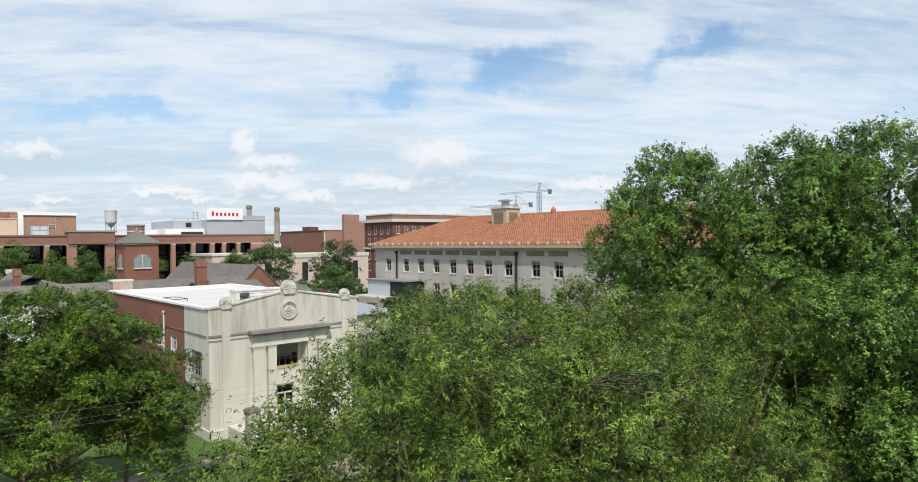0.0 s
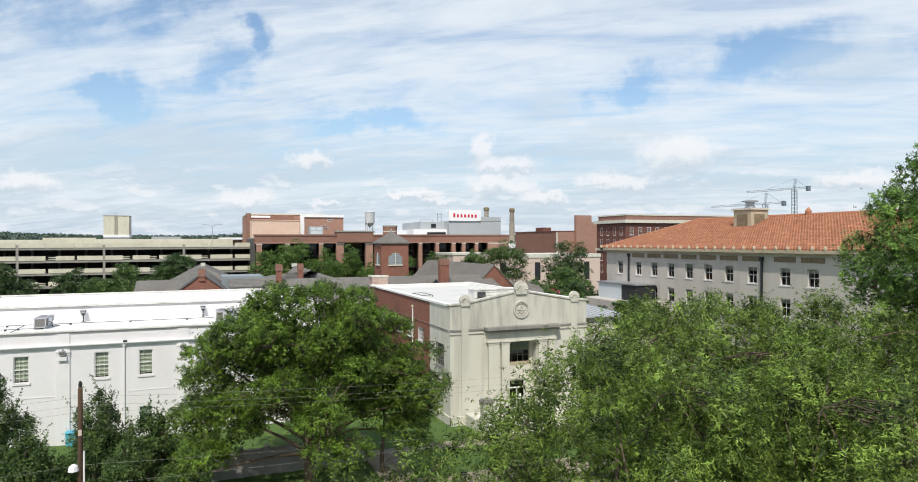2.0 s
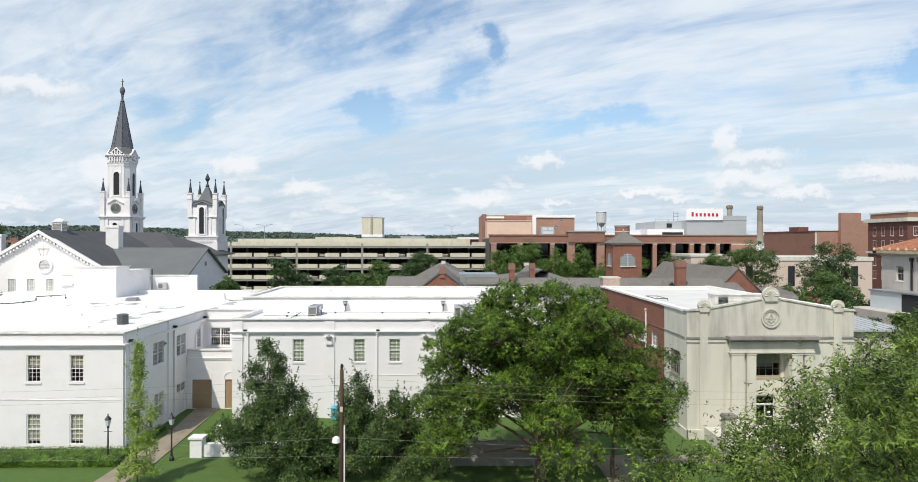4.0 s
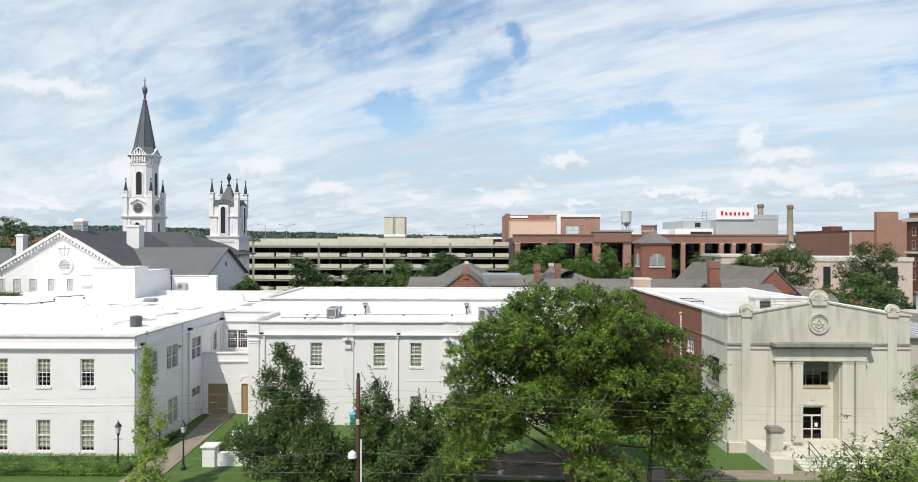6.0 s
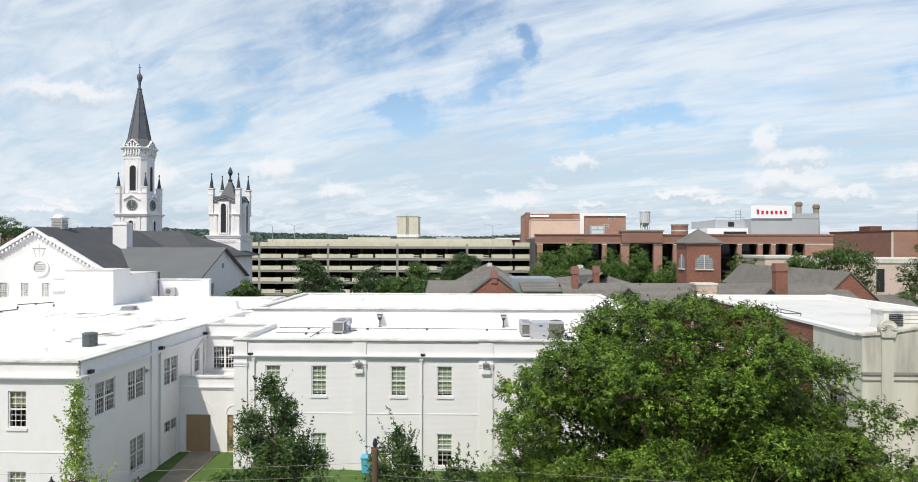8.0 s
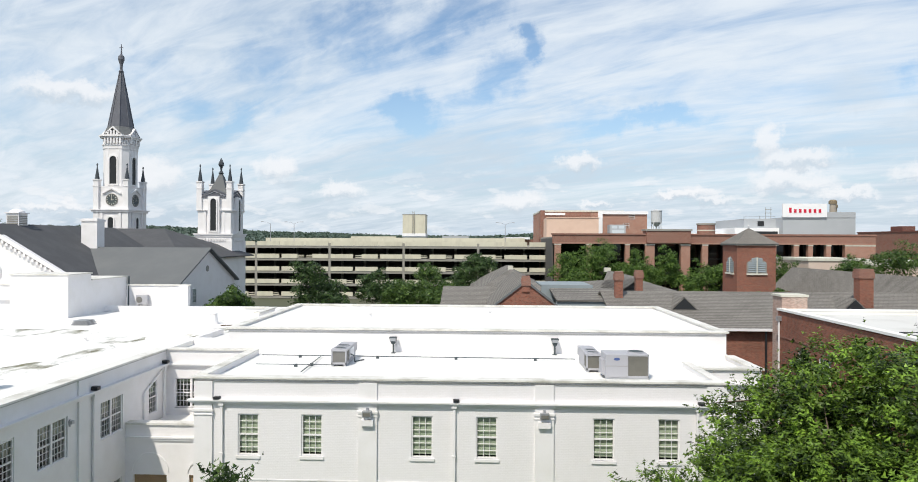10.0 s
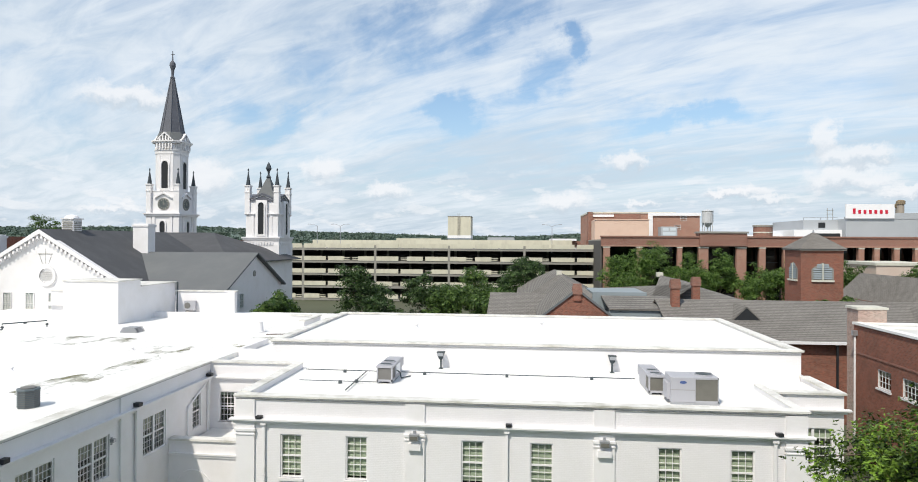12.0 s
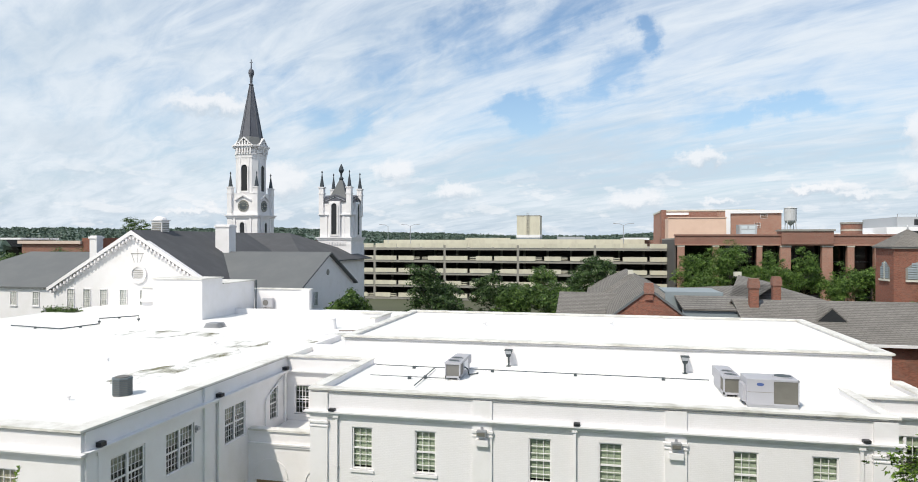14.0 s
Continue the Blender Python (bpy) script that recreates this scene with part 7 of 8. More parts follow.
def billow_points(rng, billows, per_m2, per, reach, leaf_length, ragged=0.22, under=-0.15, flat_leaf=0.0, pocket=-0.10):
    """Leaf places on the outside of rounded billows (x, y, z, rx, ry, rz): short leafy sprays that point out and up; none where another billow covers them."""
    b = np.array(billows)
    area = 4 * np.pi * ((b[:, 3] * b[:, 4]) + (b[:, 4] * b[:, 5]) + (b[:, 3] * b[:, 5])) / 3
    n = np.maximum(4, (area * per_m2 / per).astype(int))
    pick = np.repeat(np.arange(len(b)), n)
    d = rng.normal(size=(len(pick), 3))
    d /= np.linalg.norm(d, axis=1)[:, None]
    keep = (d[:, 2] > under) | (rng.random(len(pick)) < 0.2)
    pick, d = pick[keep], d[keep]
    rough = np.array([noise.noise(Vector(q) * 2.3 + Vector((p * 3.7, p * 1.3, 0))) + 0.5 * noise.noise(Vector(q) * 5.5 + Vector((0, p * 2.1, 5))) for q, p in zip(d, pick)])
    r = (1 - np.abs(rng.normal(0, 0.09, len(pick)))) * (1 + ragged * rough)
    base = b[pick, :3] + d * r[:, None] * b[pick, 3:6]
    inside = np.zeros(len(base), bool)
    for i, q in enumerate(b):
        e = (base - q[:3]) / (q[3:6] * 0.78)
        inside |= (np.sum(e * e, axis=1) < 1) & (pick != i)
    # bare pockets between the sprays
    keep = ~inside & np.array([noise.noise(Vector(q) * 2.1 + Vector((7.0, 2.0, 4.0))) > pocket for q in base])
    base, d = base[keep], d[keep]
    k = len(base)
    way = d + rng.normal(size=(k, 3)) * 0.45 + np.array([0, 0, 0.35])
    way /= np.linalg.norm(way, axis=1)[:, None]
    size = reach * rng.uniform(0.45, 1.25, (k, 1, 1)) * np.where(rng.random((k, 1, 1)) < 0.12, 1.9, 1.0)
    # rosettes of leaves along each spray, the fullest at its tip
    u = np.array([(0.25, 0.6, 1.0, 1.0)[j % 4] for j in range(per)])[None, :, None]
    ray = rng.normal(size=(k, per, 3))
    ray /= np.linalg.norm(ray, axis=2)[:, :, None]
    ray = ray * 0.9 + way[:, None, :] * 0.45
    pts = base[:, None, :] + way[:, None, :] * size * u + ray * leaf_length * 0.6 + rng.normal(size=(k, per, 3)) * leaf_length * 0.12
    face = np.repeat(d * (1.2 - 0.8 * flat_leaf) + np.array([0, 0, 0.2 + 0.9 * flat_leaf]), per, axis=0)
    whorl = ray.reshape(-1, 3)
    return pts.reshape(-1, 3), face, base, whorl


def crown_billows(rnd, r, z0, z1, n, size, flat=0.75, low=-0.75, taper=1.0):
    """Billows spread evenly over an upright, uneven dome."""
    zc, h = (z0 + z1) / 2, (z1 - z0) / 2
    out = []
    for k in range(n):
        w = low + (1 - low) * (k + 0.5) / n
        a_ = k * 2.39996 + rnd.uniform(-0.35, 0.35)
        ring = (1 - abs(w) ** 2.4) ** (0.5 * taper)
        q = r * ring * (rnd.uniform(0.84, 1.08) if k % 3 else rnd.uniform(0.5, 0.7))
        sz = size * rnd.uniform(0.6, 1.35)
        out.append((q * math.cos(a_), q * math.sin(a_), zc + h * w * 0.9 + rnd.uniform(-0.5, 0.5) * size, sz, sz, sz * flat * rnd.uniform(0.85, 1.2)))
    return out


def billow_tree(name, label, at, billows, trunk_r, per_m2, per, reach, leaf, mat, seed, limbs=18, group="", twigs=60, core=4000, core_leaf=0.4, lean=(0, 0), ragged=0.22, flat_leaf=0.0):
    """A forked trunk, limbs into the billows, twigs, shaded inner leaves and an outer skin of leafy sprays."""
    rng = np.random.default_rng(seed)
    rnd = random.Random(seed)
    o = thing(name, label, "tree", at, group)
    pts, face, base, whorl = billow_points(rng, billows, per_m2, per, reach, leaf[0], ragged, flat_leaf=flat_leaf)
    top = max(b[2] for b in billows)
    fork = max(1.2, min(b[2] for b in billows) * 0.9)
    tr = Shape()
    spine = [Vector((lean[0] * u + rnd.uniform(-0.1, 0.1), lean[1] * u + rnd.uniform(-0.1, 0.1), u * top)) for u in (0, 0.12, 0.3, 0.5, 0.7, 0.88)]
    spine[0] = Vector((0, 0, -0.2))
    tr.tube([(0, 0, -0.2), (0, 0, 0.15)], [trunk_r * 1.7, trunk_r * 1.2], 10)
    tr.tube(spine, [trunk_r * k for k in (1.15, 1.0, 0.8, 0.55, 0.34, 0.14)], 10)
    part("trunk", tr, BARK, o, smooth=True)
    ends = []
    for i in range(limbs):
        b = billows[(i * len(billows)) // limbs]
        e = Vector((b[0] * 0.92, b[1] * 0.92, b[2] - 0.2 * b[5]))
        h = min(top * 0.8, max(fork, e.z * rnd.uniform(0.35, 0.62)))
        u = h / top
        s_ = Vector((lean[0] * u, lean[1] * u, h))
        mid = s_.lerp(e, 0.5) + Vector((rnd.uniform(-0.5, 0.5), rnd.uniform(-0.5, 0.5), 0.2 * (e - s_).length * rnd.uniform(0.2, 0.8)))
        r0 = trunk_r * rnd.uniform(0.28, 0.45) * (1 - 0.5 * u)
        part("limb", Shape().tube([s_, s_.lerp(mid, 0.5) + Vector((0, 0, 0.1)), mid, e], [r0, r0 * 0.8, r0 * 0.55, r0 * 0.2], 6), BARK, o, smooth=True)
        ends += [mid, e]
    tg = Shape()
    for i in range(twigs):
        q = Vector(base[rng.integers(len(base))])
        s_ = min(ends, key=lambda p: (p - q).length)
        tg.tube([s_, s_.lerp(q, 0.5) + Vector((0, 0, 0.15)), q], [0.035, 0.022, 0.008], 4)
    tagged(part("twig_spray", tg, BARK, o), kind="stuff")
    b = np.array(billows)[rng.integers(len(billows), size=core)]
    d = rng.normal(size=(core, 3))
    d /= np.linalg.norm(d, axis=1)[:, None]
    cp = (b[:, :3] - np.array([0, 0, top * 0.5])) * rng.uniform(0.35, 0.85, (core, 1)) + np.array([0, 0, top * 0.5]) + d * b[:, 3:6] * rng.uniform(0.1, 0.6, (core, 1))
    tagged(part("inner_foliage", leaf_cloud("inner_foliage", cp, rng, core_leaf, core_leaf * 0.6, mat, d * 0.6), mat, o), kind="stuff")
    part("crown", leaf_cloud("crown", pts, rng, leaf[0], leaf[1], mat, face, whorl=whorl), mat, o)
    return o


def blobs_for(rnd, rx, ry, z0, z1, n=9, core=0.62):
    """A crown's main mass and the lesser masses that break its outline."""
    zc, rz = (z0 + z1) / 2, (z1 - z0) / 2
    out = [(0, 0, zc, rx * core, ry * core, rz * 0.85)]
    for i in range(n):
        a = 2 * math.pi * (i + rnd.uniform(-0.3, 0.3)) / n
        h = rnd.uniform(-0.65, 0.75)
        k = math.sqrt(max(0.05, 1 - h * h)) * rnd.uniform(0.55, 0.72)
        s_ = rnd.uniform(0.30, 0.46)
        out.append((rx * k * math.cos(a), ry * k * math.sin(a), zc + h * rz * 0.72, rx * s_, ry * s_, rz * s_ * 0.9))
    return out


R = random.Random
# broad live oak before the white building
oak_rnd = R(11)
oakb = crown_billows(oak_rnd, 4.4, 6.2, 11.7, 40, 0.8, 0.62, -0.2)
for tier, (zc, rr, n_) in enumerate(((2.9, 6.9, 14), (4.4, 7.5, 16), (5.9, 7.0, 15), (7.5, 5.9, 13))):
    for i in range(n_):
        a_ = 2 * math.pi * (i + 0.5 * tier + oak_rnd.uniform(-0.4, 0.4)) / n_
        for k_ in (1.0, 0.72):
            q = rr * oak_rnd.uniform(0.8, 1.1) * k_
            if tier == 0 and (k_ < 1 or (math.sin(a_) < 0.2 and -4.6 < q * math.cos(a_) < 4.8)):
                continue
            if k_ < 1 and oak_rnd.random() < 0.4:
                continue
            # hollow, bare-twigged pockets between the tiers
            if 0 < tier < 3 and math.sin(a_) < 0.1 and (0.8 < q * math.cos(a_) < 4.3 or -3.8 < q * math.cos(a_) < -1.9):
                continue
            sz = oak_rnd.uniform(0.65, 1.3)
            oakb.append((q * math.cos(a_), q * 0.88 * math.sin(a_), zc + (1 - k_) * 2.4 + oak_rnd.uniform(-0.6, 0.6), sz, sz, sz * oak_rnd.uniform(0.38, 0.62)))
for i in range(6):
    sz = oak_rnd.uniform(0.55, 0.9)
    oakb.append((4.2 + 0.36 * i, oak_rnd.uniform(-1.6, 1.6), 10.2 - 0.25 * i + oak_rnd.uniform(-0.4, 0.4), sz, sz, sz * 0.55))
for i in range(12):
    sz = oak_rnd.uniform(0.6, 1.0)
    oakb.append((-6.1 + 0.32 * i + oak_rnd.uniform(-0.3, 0.3), oak_rnd.uniform(-2.2, 2.0), 8.2 + 0.24 * i + oak_rnd.uniform(-0.4, 0.4), sz, sz, sz * 0.6))
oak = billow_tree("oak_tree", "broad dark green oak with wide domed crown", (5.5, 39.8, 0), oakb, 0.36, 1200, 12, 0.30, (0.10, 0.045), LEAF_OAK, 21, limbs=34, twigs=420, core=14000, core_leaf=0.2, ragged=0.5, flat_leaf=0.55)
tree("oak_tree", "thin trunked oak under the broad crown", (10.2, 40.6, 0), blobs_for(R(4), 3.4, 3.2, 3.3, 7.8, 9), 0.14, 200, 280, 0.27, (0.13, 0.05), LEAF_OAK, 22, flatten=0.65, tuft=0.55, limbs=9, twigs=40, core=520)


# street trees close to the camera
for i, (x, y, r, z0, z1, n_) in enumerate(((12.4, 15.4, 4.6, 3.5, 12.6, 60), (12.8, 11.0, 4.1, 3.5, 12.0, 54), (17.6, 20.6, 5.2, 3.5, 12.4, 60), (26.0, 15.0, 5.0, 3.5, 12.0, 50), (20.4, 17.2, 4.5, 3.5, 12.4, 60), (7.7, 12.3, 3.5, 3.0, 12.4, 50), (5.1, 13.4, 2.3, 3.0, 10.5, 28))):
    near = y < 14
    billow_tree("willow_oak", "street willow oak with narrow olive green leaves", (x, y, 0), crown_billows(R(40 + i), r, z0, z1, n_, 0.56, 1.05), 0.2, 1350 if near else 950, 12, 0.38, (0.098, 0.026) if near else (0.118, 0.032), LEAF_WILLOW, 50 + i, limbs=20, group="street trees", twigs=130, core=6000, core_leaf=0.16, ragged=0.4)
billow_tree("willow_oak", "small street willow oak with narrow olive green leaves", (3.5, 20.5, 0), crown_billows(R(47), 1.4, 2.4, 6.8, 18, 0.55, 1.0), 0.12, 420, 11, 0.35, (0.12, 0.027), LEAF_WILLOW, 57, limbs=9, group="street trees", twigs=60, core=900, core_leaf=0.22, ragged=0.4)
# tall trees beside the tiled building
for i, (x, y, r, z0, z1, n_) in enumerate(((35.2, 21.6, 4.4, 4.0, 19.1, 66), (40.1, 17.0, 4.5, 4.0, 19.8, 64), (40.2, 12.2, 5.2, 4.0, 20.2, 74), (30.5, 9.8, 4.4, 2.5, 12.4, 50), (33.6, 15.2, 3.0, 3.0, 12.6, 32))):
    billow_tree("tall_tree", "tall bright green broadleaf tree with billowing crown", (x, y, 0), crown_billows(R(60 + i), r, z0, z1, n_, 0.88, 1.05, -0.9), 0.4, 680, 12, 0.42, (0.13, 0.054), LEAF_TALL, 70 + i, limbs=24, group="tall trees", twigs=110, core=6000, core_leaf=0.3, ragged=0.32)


def spire_blobs(rnd, r, z0, z1, n):
    out = [(0, 0, z0 + (z1 - z0) * 0.35, r * 0.28, r * 0.28, (z1 - z0) * 0.33)]
    for i in range(n):
        u = (i + 0.5) / n
        a_ = i * 2.4 + rnd.uniform(-0.4, 0.4)
        rr = r * (1 - u) ** 0.8
        out.append((rr * 0.72 * math.cos(a_), rr * 0.72 * math.sin(a_), z0 + (z1 - z0) * u, 0.25 + rr * 0.3, 0.25 + rr * 0.3, 0.55))
    return out


for i, (x, y, r, z1, n_, lab) in enumerate(((-11.6, 43.0, 4.1, 8.1, 1150, "conical dark green holly with upright sprays"), (-5.9, 42.2, 3.0, 6.0, 620, "small bushy dark green holly beside the pole"),
                                            (-3.2, 40.9, 2.9, 5.1, 600, "low bushy dark green holly"), (-9.0, 41.0, 2.8, 4.0, 700, "low dark green holly bush"))):
    tree("holly_tree", lab, (x, y, 0), spire_blobs(R(3 + i), r, 0.3, z1, 16), 0.12, n_, 30, 0.2, (0.15, 0.06), LEAF_HOLLY, 81 + i, flatten=1.1, limbs=12, twigs=50, sprigs=int(n_ * 0.2), sprig_len=1.15, core=120)
tree("young_tree", "slender young tree with light yellow-green leaves", (-18.5, 39.8, 0),
     [(0, 0, 1.0, 1.3, 1.2, 0.9), (0.3, 0, 2.4, 0.8, 0.8, 1.0), (-0.2, 0, 3.6, 0.55, 0.55, 1.0), (0, 0, 5.0, 0.45, 0.45, 1.1), (0, 0, 6.5, 0.38, 0.38, 1.0), (0, 0, 7.9, 0.25, 0.25, 0.8), (0.85, 0, 3.8, 0.35, 0.35, 1.1)], 0.05, 260, 26, 0.16, (0.12, 0.07), LEAF_LIME, 85, flatten=1.1, limbs=7, twigs=40, core=40, sprigs=30, sprig_len=0.8)

# trees further off
FAR_TREES = (
    # x, y, radius, low, high, dark
    (-29.0, 120, 4.6, 1, 12.2, 1), (-31.9, 95.5, 3.1, 3, 9.8, 0), (-20, 126, 4.2, 1, 10.9, 1), (-13.2, 132, 4.3, 1, 12.0, 0), (-5.6, 138, 4.6, 2, 13.4, 1),
    (-9.5, 118, 5.6, 1, 9.8, 0), (-16, 116, 3.6, 1, 9.4, 0), (-24.5, 112, 3.2, 1, 8.3, 1),
    (14.5, 158, 5.4, 2, 13.6, 0), (20.5, 161, 6.2, 2, 15.6, 0), (27.5, 158, 5.2, 2, 13.9, 0), (33.5, 160, 4.2, 2, 14.6, 0), (39.5, 156, 5.0, 1, 11.8, 0), (45.5, 158, 5.0, 1, 12.4, 0), (52, 150, 4.0, 1, 13.0, 0),
    (29.0, 105.6, 2.2, 4, 8.9, 0), (32.0, 106.2, 1.6, 4, 9.4, 0),
    (60, 126, 6.2, 2, 15.2, 0), (54.5, 130, 4.6, 2, 13.5, 0), (73, 122, 6.0, 2, 15.6, 1), (66, 112, 5.0, 1, 10.0, 0), (52, 99, 3.6, 1, 8.6, 0), (57, 93, 3.8, 1, 8.2, 1), (62, 103, 4.0, 1, 8.8, 0), (49.5, 88.5, 2.4, 1, 7.5, 0),
    (-118, 170, 5.6, 4, 22.8, 0), (-97, 116, 6, 2, 14.2, 0), (-112, 128, 7.5, 2, 13.0, 0), (-122, 150, 8, 2, 13.6, 0), (-98, 150, 7, 2, 12.8, 0), (-85, 165, 8, 2, 13.5, 0), (-136, 175, 9, 2, 14, 0), (-104, 108, 6, 2, 13.4, 0),
    (98, 120, 6, 2, 13, 1), (88, 112, 5, 2, 11, 0),
    (38.5, 72, 2.6, 1, 7.6, 0), (43.5, 76, 3.2, 1, 8.6, 0), (48.5, 80, 3.0, 1, 8.0, 0), (46.0, 70, 2.6, 1, 6.9, 1), (53.0, 74, 2.6, 1, 7.0, 0),
)
for i, (x, y, r, z0, z1, dk_) in enumerate(FAR_TREES):
    tree("garden_tree", "dark glossy green magnolia between the buildings" if dk_ else "rounded green tree between the buildings", (x, y, 0), blobs_for(R(100 + i), r, r, z0, z1, 8, 0.6), 0.2, 115, 72, 0.40, (0.28, 0.15), LEAF_DARK if dk_ else LEAF_ROW if 150 < y < 165 and x > 0 else LEAF_FAR, 130 + i, fill=0.6, flatten=0.75, tuft=0.17 * r, limbs=8, group="trees between the buildings", twigs=12)
myr = thing("crape_myrtle", "crape myrtle with pink blossom", "shrub", (51.0, 89.6, 0))
rngm = np.random.default_rng(9)
ptm, outm, clm, whm = crown_points(rngm, [(0, 0, 6.0, 1.2, 1.2, 1.3), (0.6, 0, 4.2, 1.3, 1.2, 1.4)], 120, 22, 0.25)
part("blossom", leaf_cloud("blossom", ptm, rngm, 0.2, 0.14, PINK_FLOWER, outm), PINK_FLOWER, myr)
part("stem", Shape().tube([(0, 0, -0.1), (0.2, 0, 3), (0, 0, 6)], [0.1, 0.07, 0.03], 6), BARK, myr)

# wooded hills along the horizon, with distance haze put into their leaf colour
hill = Shape()
nx, ny = 260, 10
for j in range(ny):
    for i in range(nx):
        a = radians(-75 + 150 * i / (nx - 1))
        d = 1250 + 110 * j
        u = j / (ny - 1)
        h = 12 + (19 + 9 * noise.noise(Vector((a * 3.3, 0.3, 0))) + 8 * noise.noise(Vector((a * 9.0, 4.3, 0))) + 20 * max(0.0, -math.sin(a + 0.15))) * math.sin(u * math.pi * 0.62) * 1.15
        h += 3.2 * noise.noise(Vector((a * 95, j * 1.7, 0))) + 1.8 * noise.noise(Vector((a * 260, j * 3.1, 2)))
        hill.v.append((d * math.sin(a), 30 + d * math.cos(a), max(h if j else 0.0, 0.0)))
for j in range(ny - 1):
    for i in range(nx - 1):
        k = j * nx + i
        hill.f.append((k, k + 1, k + nx + 1, k + nx))
hill_v = list(hill.v)
tagged(part("backdrop_hills", hill, HAZED_WOODS), "wooded hills on the horizon", "hills", kind="structure")
rngw = np.random.default_rng(15)
n = 5200
ang = rngw.uniform(radians(-62), radians(62), n)
dist = rngw.uniform(290, 1300, n) ** 1.0
wpos = np.stack([dist * np.sin(ang), 30 + dist * np.cos(ang), rngw.uniform(3, 11.5, n)], axis=1)
per = 9
off = rngw.normal(size=(n, per, 3)) * np.array([3.4, 3.4, 2.0])
hill_a = rngw.uniform(radians(-74), radians(74), 9000)
hill_j = rngw.uniform(0.4, 7.5, 9000)
hill_p = []
for a, q in zip(hill_a, hill_j):
    fi, j0 = (math.degrees(a) + 75) / 150 * (nx - 1), int(q)
    v0, v1 = Vector(hill_v[j0 * nx + int(fi)]), Vector(hill_v[(j0 + 1) * nx + int(fi)])
    p_ = v0.lerp(v1, q - j0)
    hill_p.append((p_.x, p_.y, p_.z + 2.0))
hill_p = np.array(hill_p)
woods = thing("far_woods", "distant belts of trees behind the town", "trees", kind="stuff")
# tree belts and hill crowns share the leaf colour with haze painted in
part("far_crowns", leaf_cloud("far_crowns", (wpos[:, None, :] + off).reshape(-1, 3), rngw, 3.2, 2.2, HAZED_WOODS, lift=0.6), HAZED_WOODS, woods)
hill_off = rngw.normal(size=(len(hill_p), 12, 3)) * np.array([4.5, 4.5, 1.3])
part("hill_crowns", leaf_cloud("hill_crowns", (hill_p[:, None, :] + hill_off).reshape(-1, 3), rngw, 4.6, 4.6, HAZED_WOODS, lift=0.9), HAZED_WOODS, woods)

# ---- yard, street and roof things ----
part_path = part("path", Shape().prism([(-21.6, 38.5), (-19.8, 38.5), (-19.3, 44), (-19.6, 50), (-20.0, 58), (-22.0, 58), (-21.2, 50)], -0.1, 0.10, "z"), PATH_CONCRETE)
tagged(part_path, "pale concrete path to the tan double door", "path", kind="structure")
tagged(part("path", Shape().box(9.8, 12.0, 38.0, 43.4, -0.1, 0.10).box(9.8, 27.0, 43.4, 45.0, -0.1, 0.10), PATH_CONCRETE), "concrete walk to the stone steps", "path", kind="structure")


def hedge(x0, x1, y0, y1, h, seed):
    o = thing("hedge", "low clipped green hedge along the white wall", "hedge")
    rng = np.random.default_rng(seed)
    n_ = int((x1 - x0) * (y1 - y0 + h) * 420)
    p = np.stack([rng.uniform(x0, x1, n_), rng.uniform(y0, y1, n_), rng.uniform(0.05, h, n_)], axis=1)
    face = rng.random(n_)
    p[face < 0.4, 1] = y0 + rng.normal(0, 0.05, (face < 0.4).sum())
    p[face > 0.65, 2] = h + rng.normal(0, 0.05, (face > 0.65).sum())
    part("leaves", leaf_cloud("leaves", p, rng, 0.1, 0.06, LEAF_HEDGE, lift=0.7), LEAF_HEDGE, o)
    part("core", Shape().box(x0 + 0.1, x1 - 0.1, y0 + 0.1, y1 - 0.1, 0, h - 0.1), LEAF_DARK, o)


weeds = thing("roof_weeds", "low green weeds growing along the white roof edge", "plant")
rngq = np.random.default_rng(33)
wq = np.stack([rngq.uniform(-59.0, -55.2, 900), 82.0 + rngq.normal(0, 0.35, 900), 7.95 + np.abs(rngq.normal(0, 0.22, 900))], axis=1)
part("leaves", leaf_cloud("leaves", wq, rngq, 0.22, 0.09, LEAF_HOLLY), LEAF_HOLLY, weeds)
part("stems", Shape().tube([(-59.0, 82.0, 7.96), (-57.2, 82.1, 8.05), (-55.2, 82.0, 7.96)], [0.03] * 3, 5), BARK, weeds)
hedge(-45, -21.6, 43.4, 46.2, 0.5, 4)
hedge(-18.2, -17.4, 47.5, 53.5, 0.5, 5)
hedge(-22.6, -21.9, 47.0, 52.0, 0.4, 6)


def lamp_post(x, y):
    o = thing("lamp_post", "black iron lamp post with glazed lantern", "street lamp", (x, y, 0), "yard lamps")
    part("post", Shape().turned(0, 0, [(0.16, 0), (0.16, 0.25), (0.08, 0.35), (0.055, 0.9), (0.045, 2.25), (0.09, 2.3), (0.05, 2.4)], 10), BLACK_METAL, o)
    part("crossbar", Shape().tube([(-0.28, 0, 2.05), (0.28, 0, 2.05)], [0.02, 0.02], 6), BLACK_METAL, o)
    l = part("lantern", Shape().turned(0, 0, [(0.10, 2.4), (0.2, 2.86), (0.24, 2.88), (0.05, 3.1), (0.05, 3.16), (0.02, 3.25)], 6), BLACK_METAL, o)
    part("lantern_glass", Shape().turned(0, 0, [(0.125, 2.45), (0.212, 2.83)], 6), SCREEN, l)
    return o


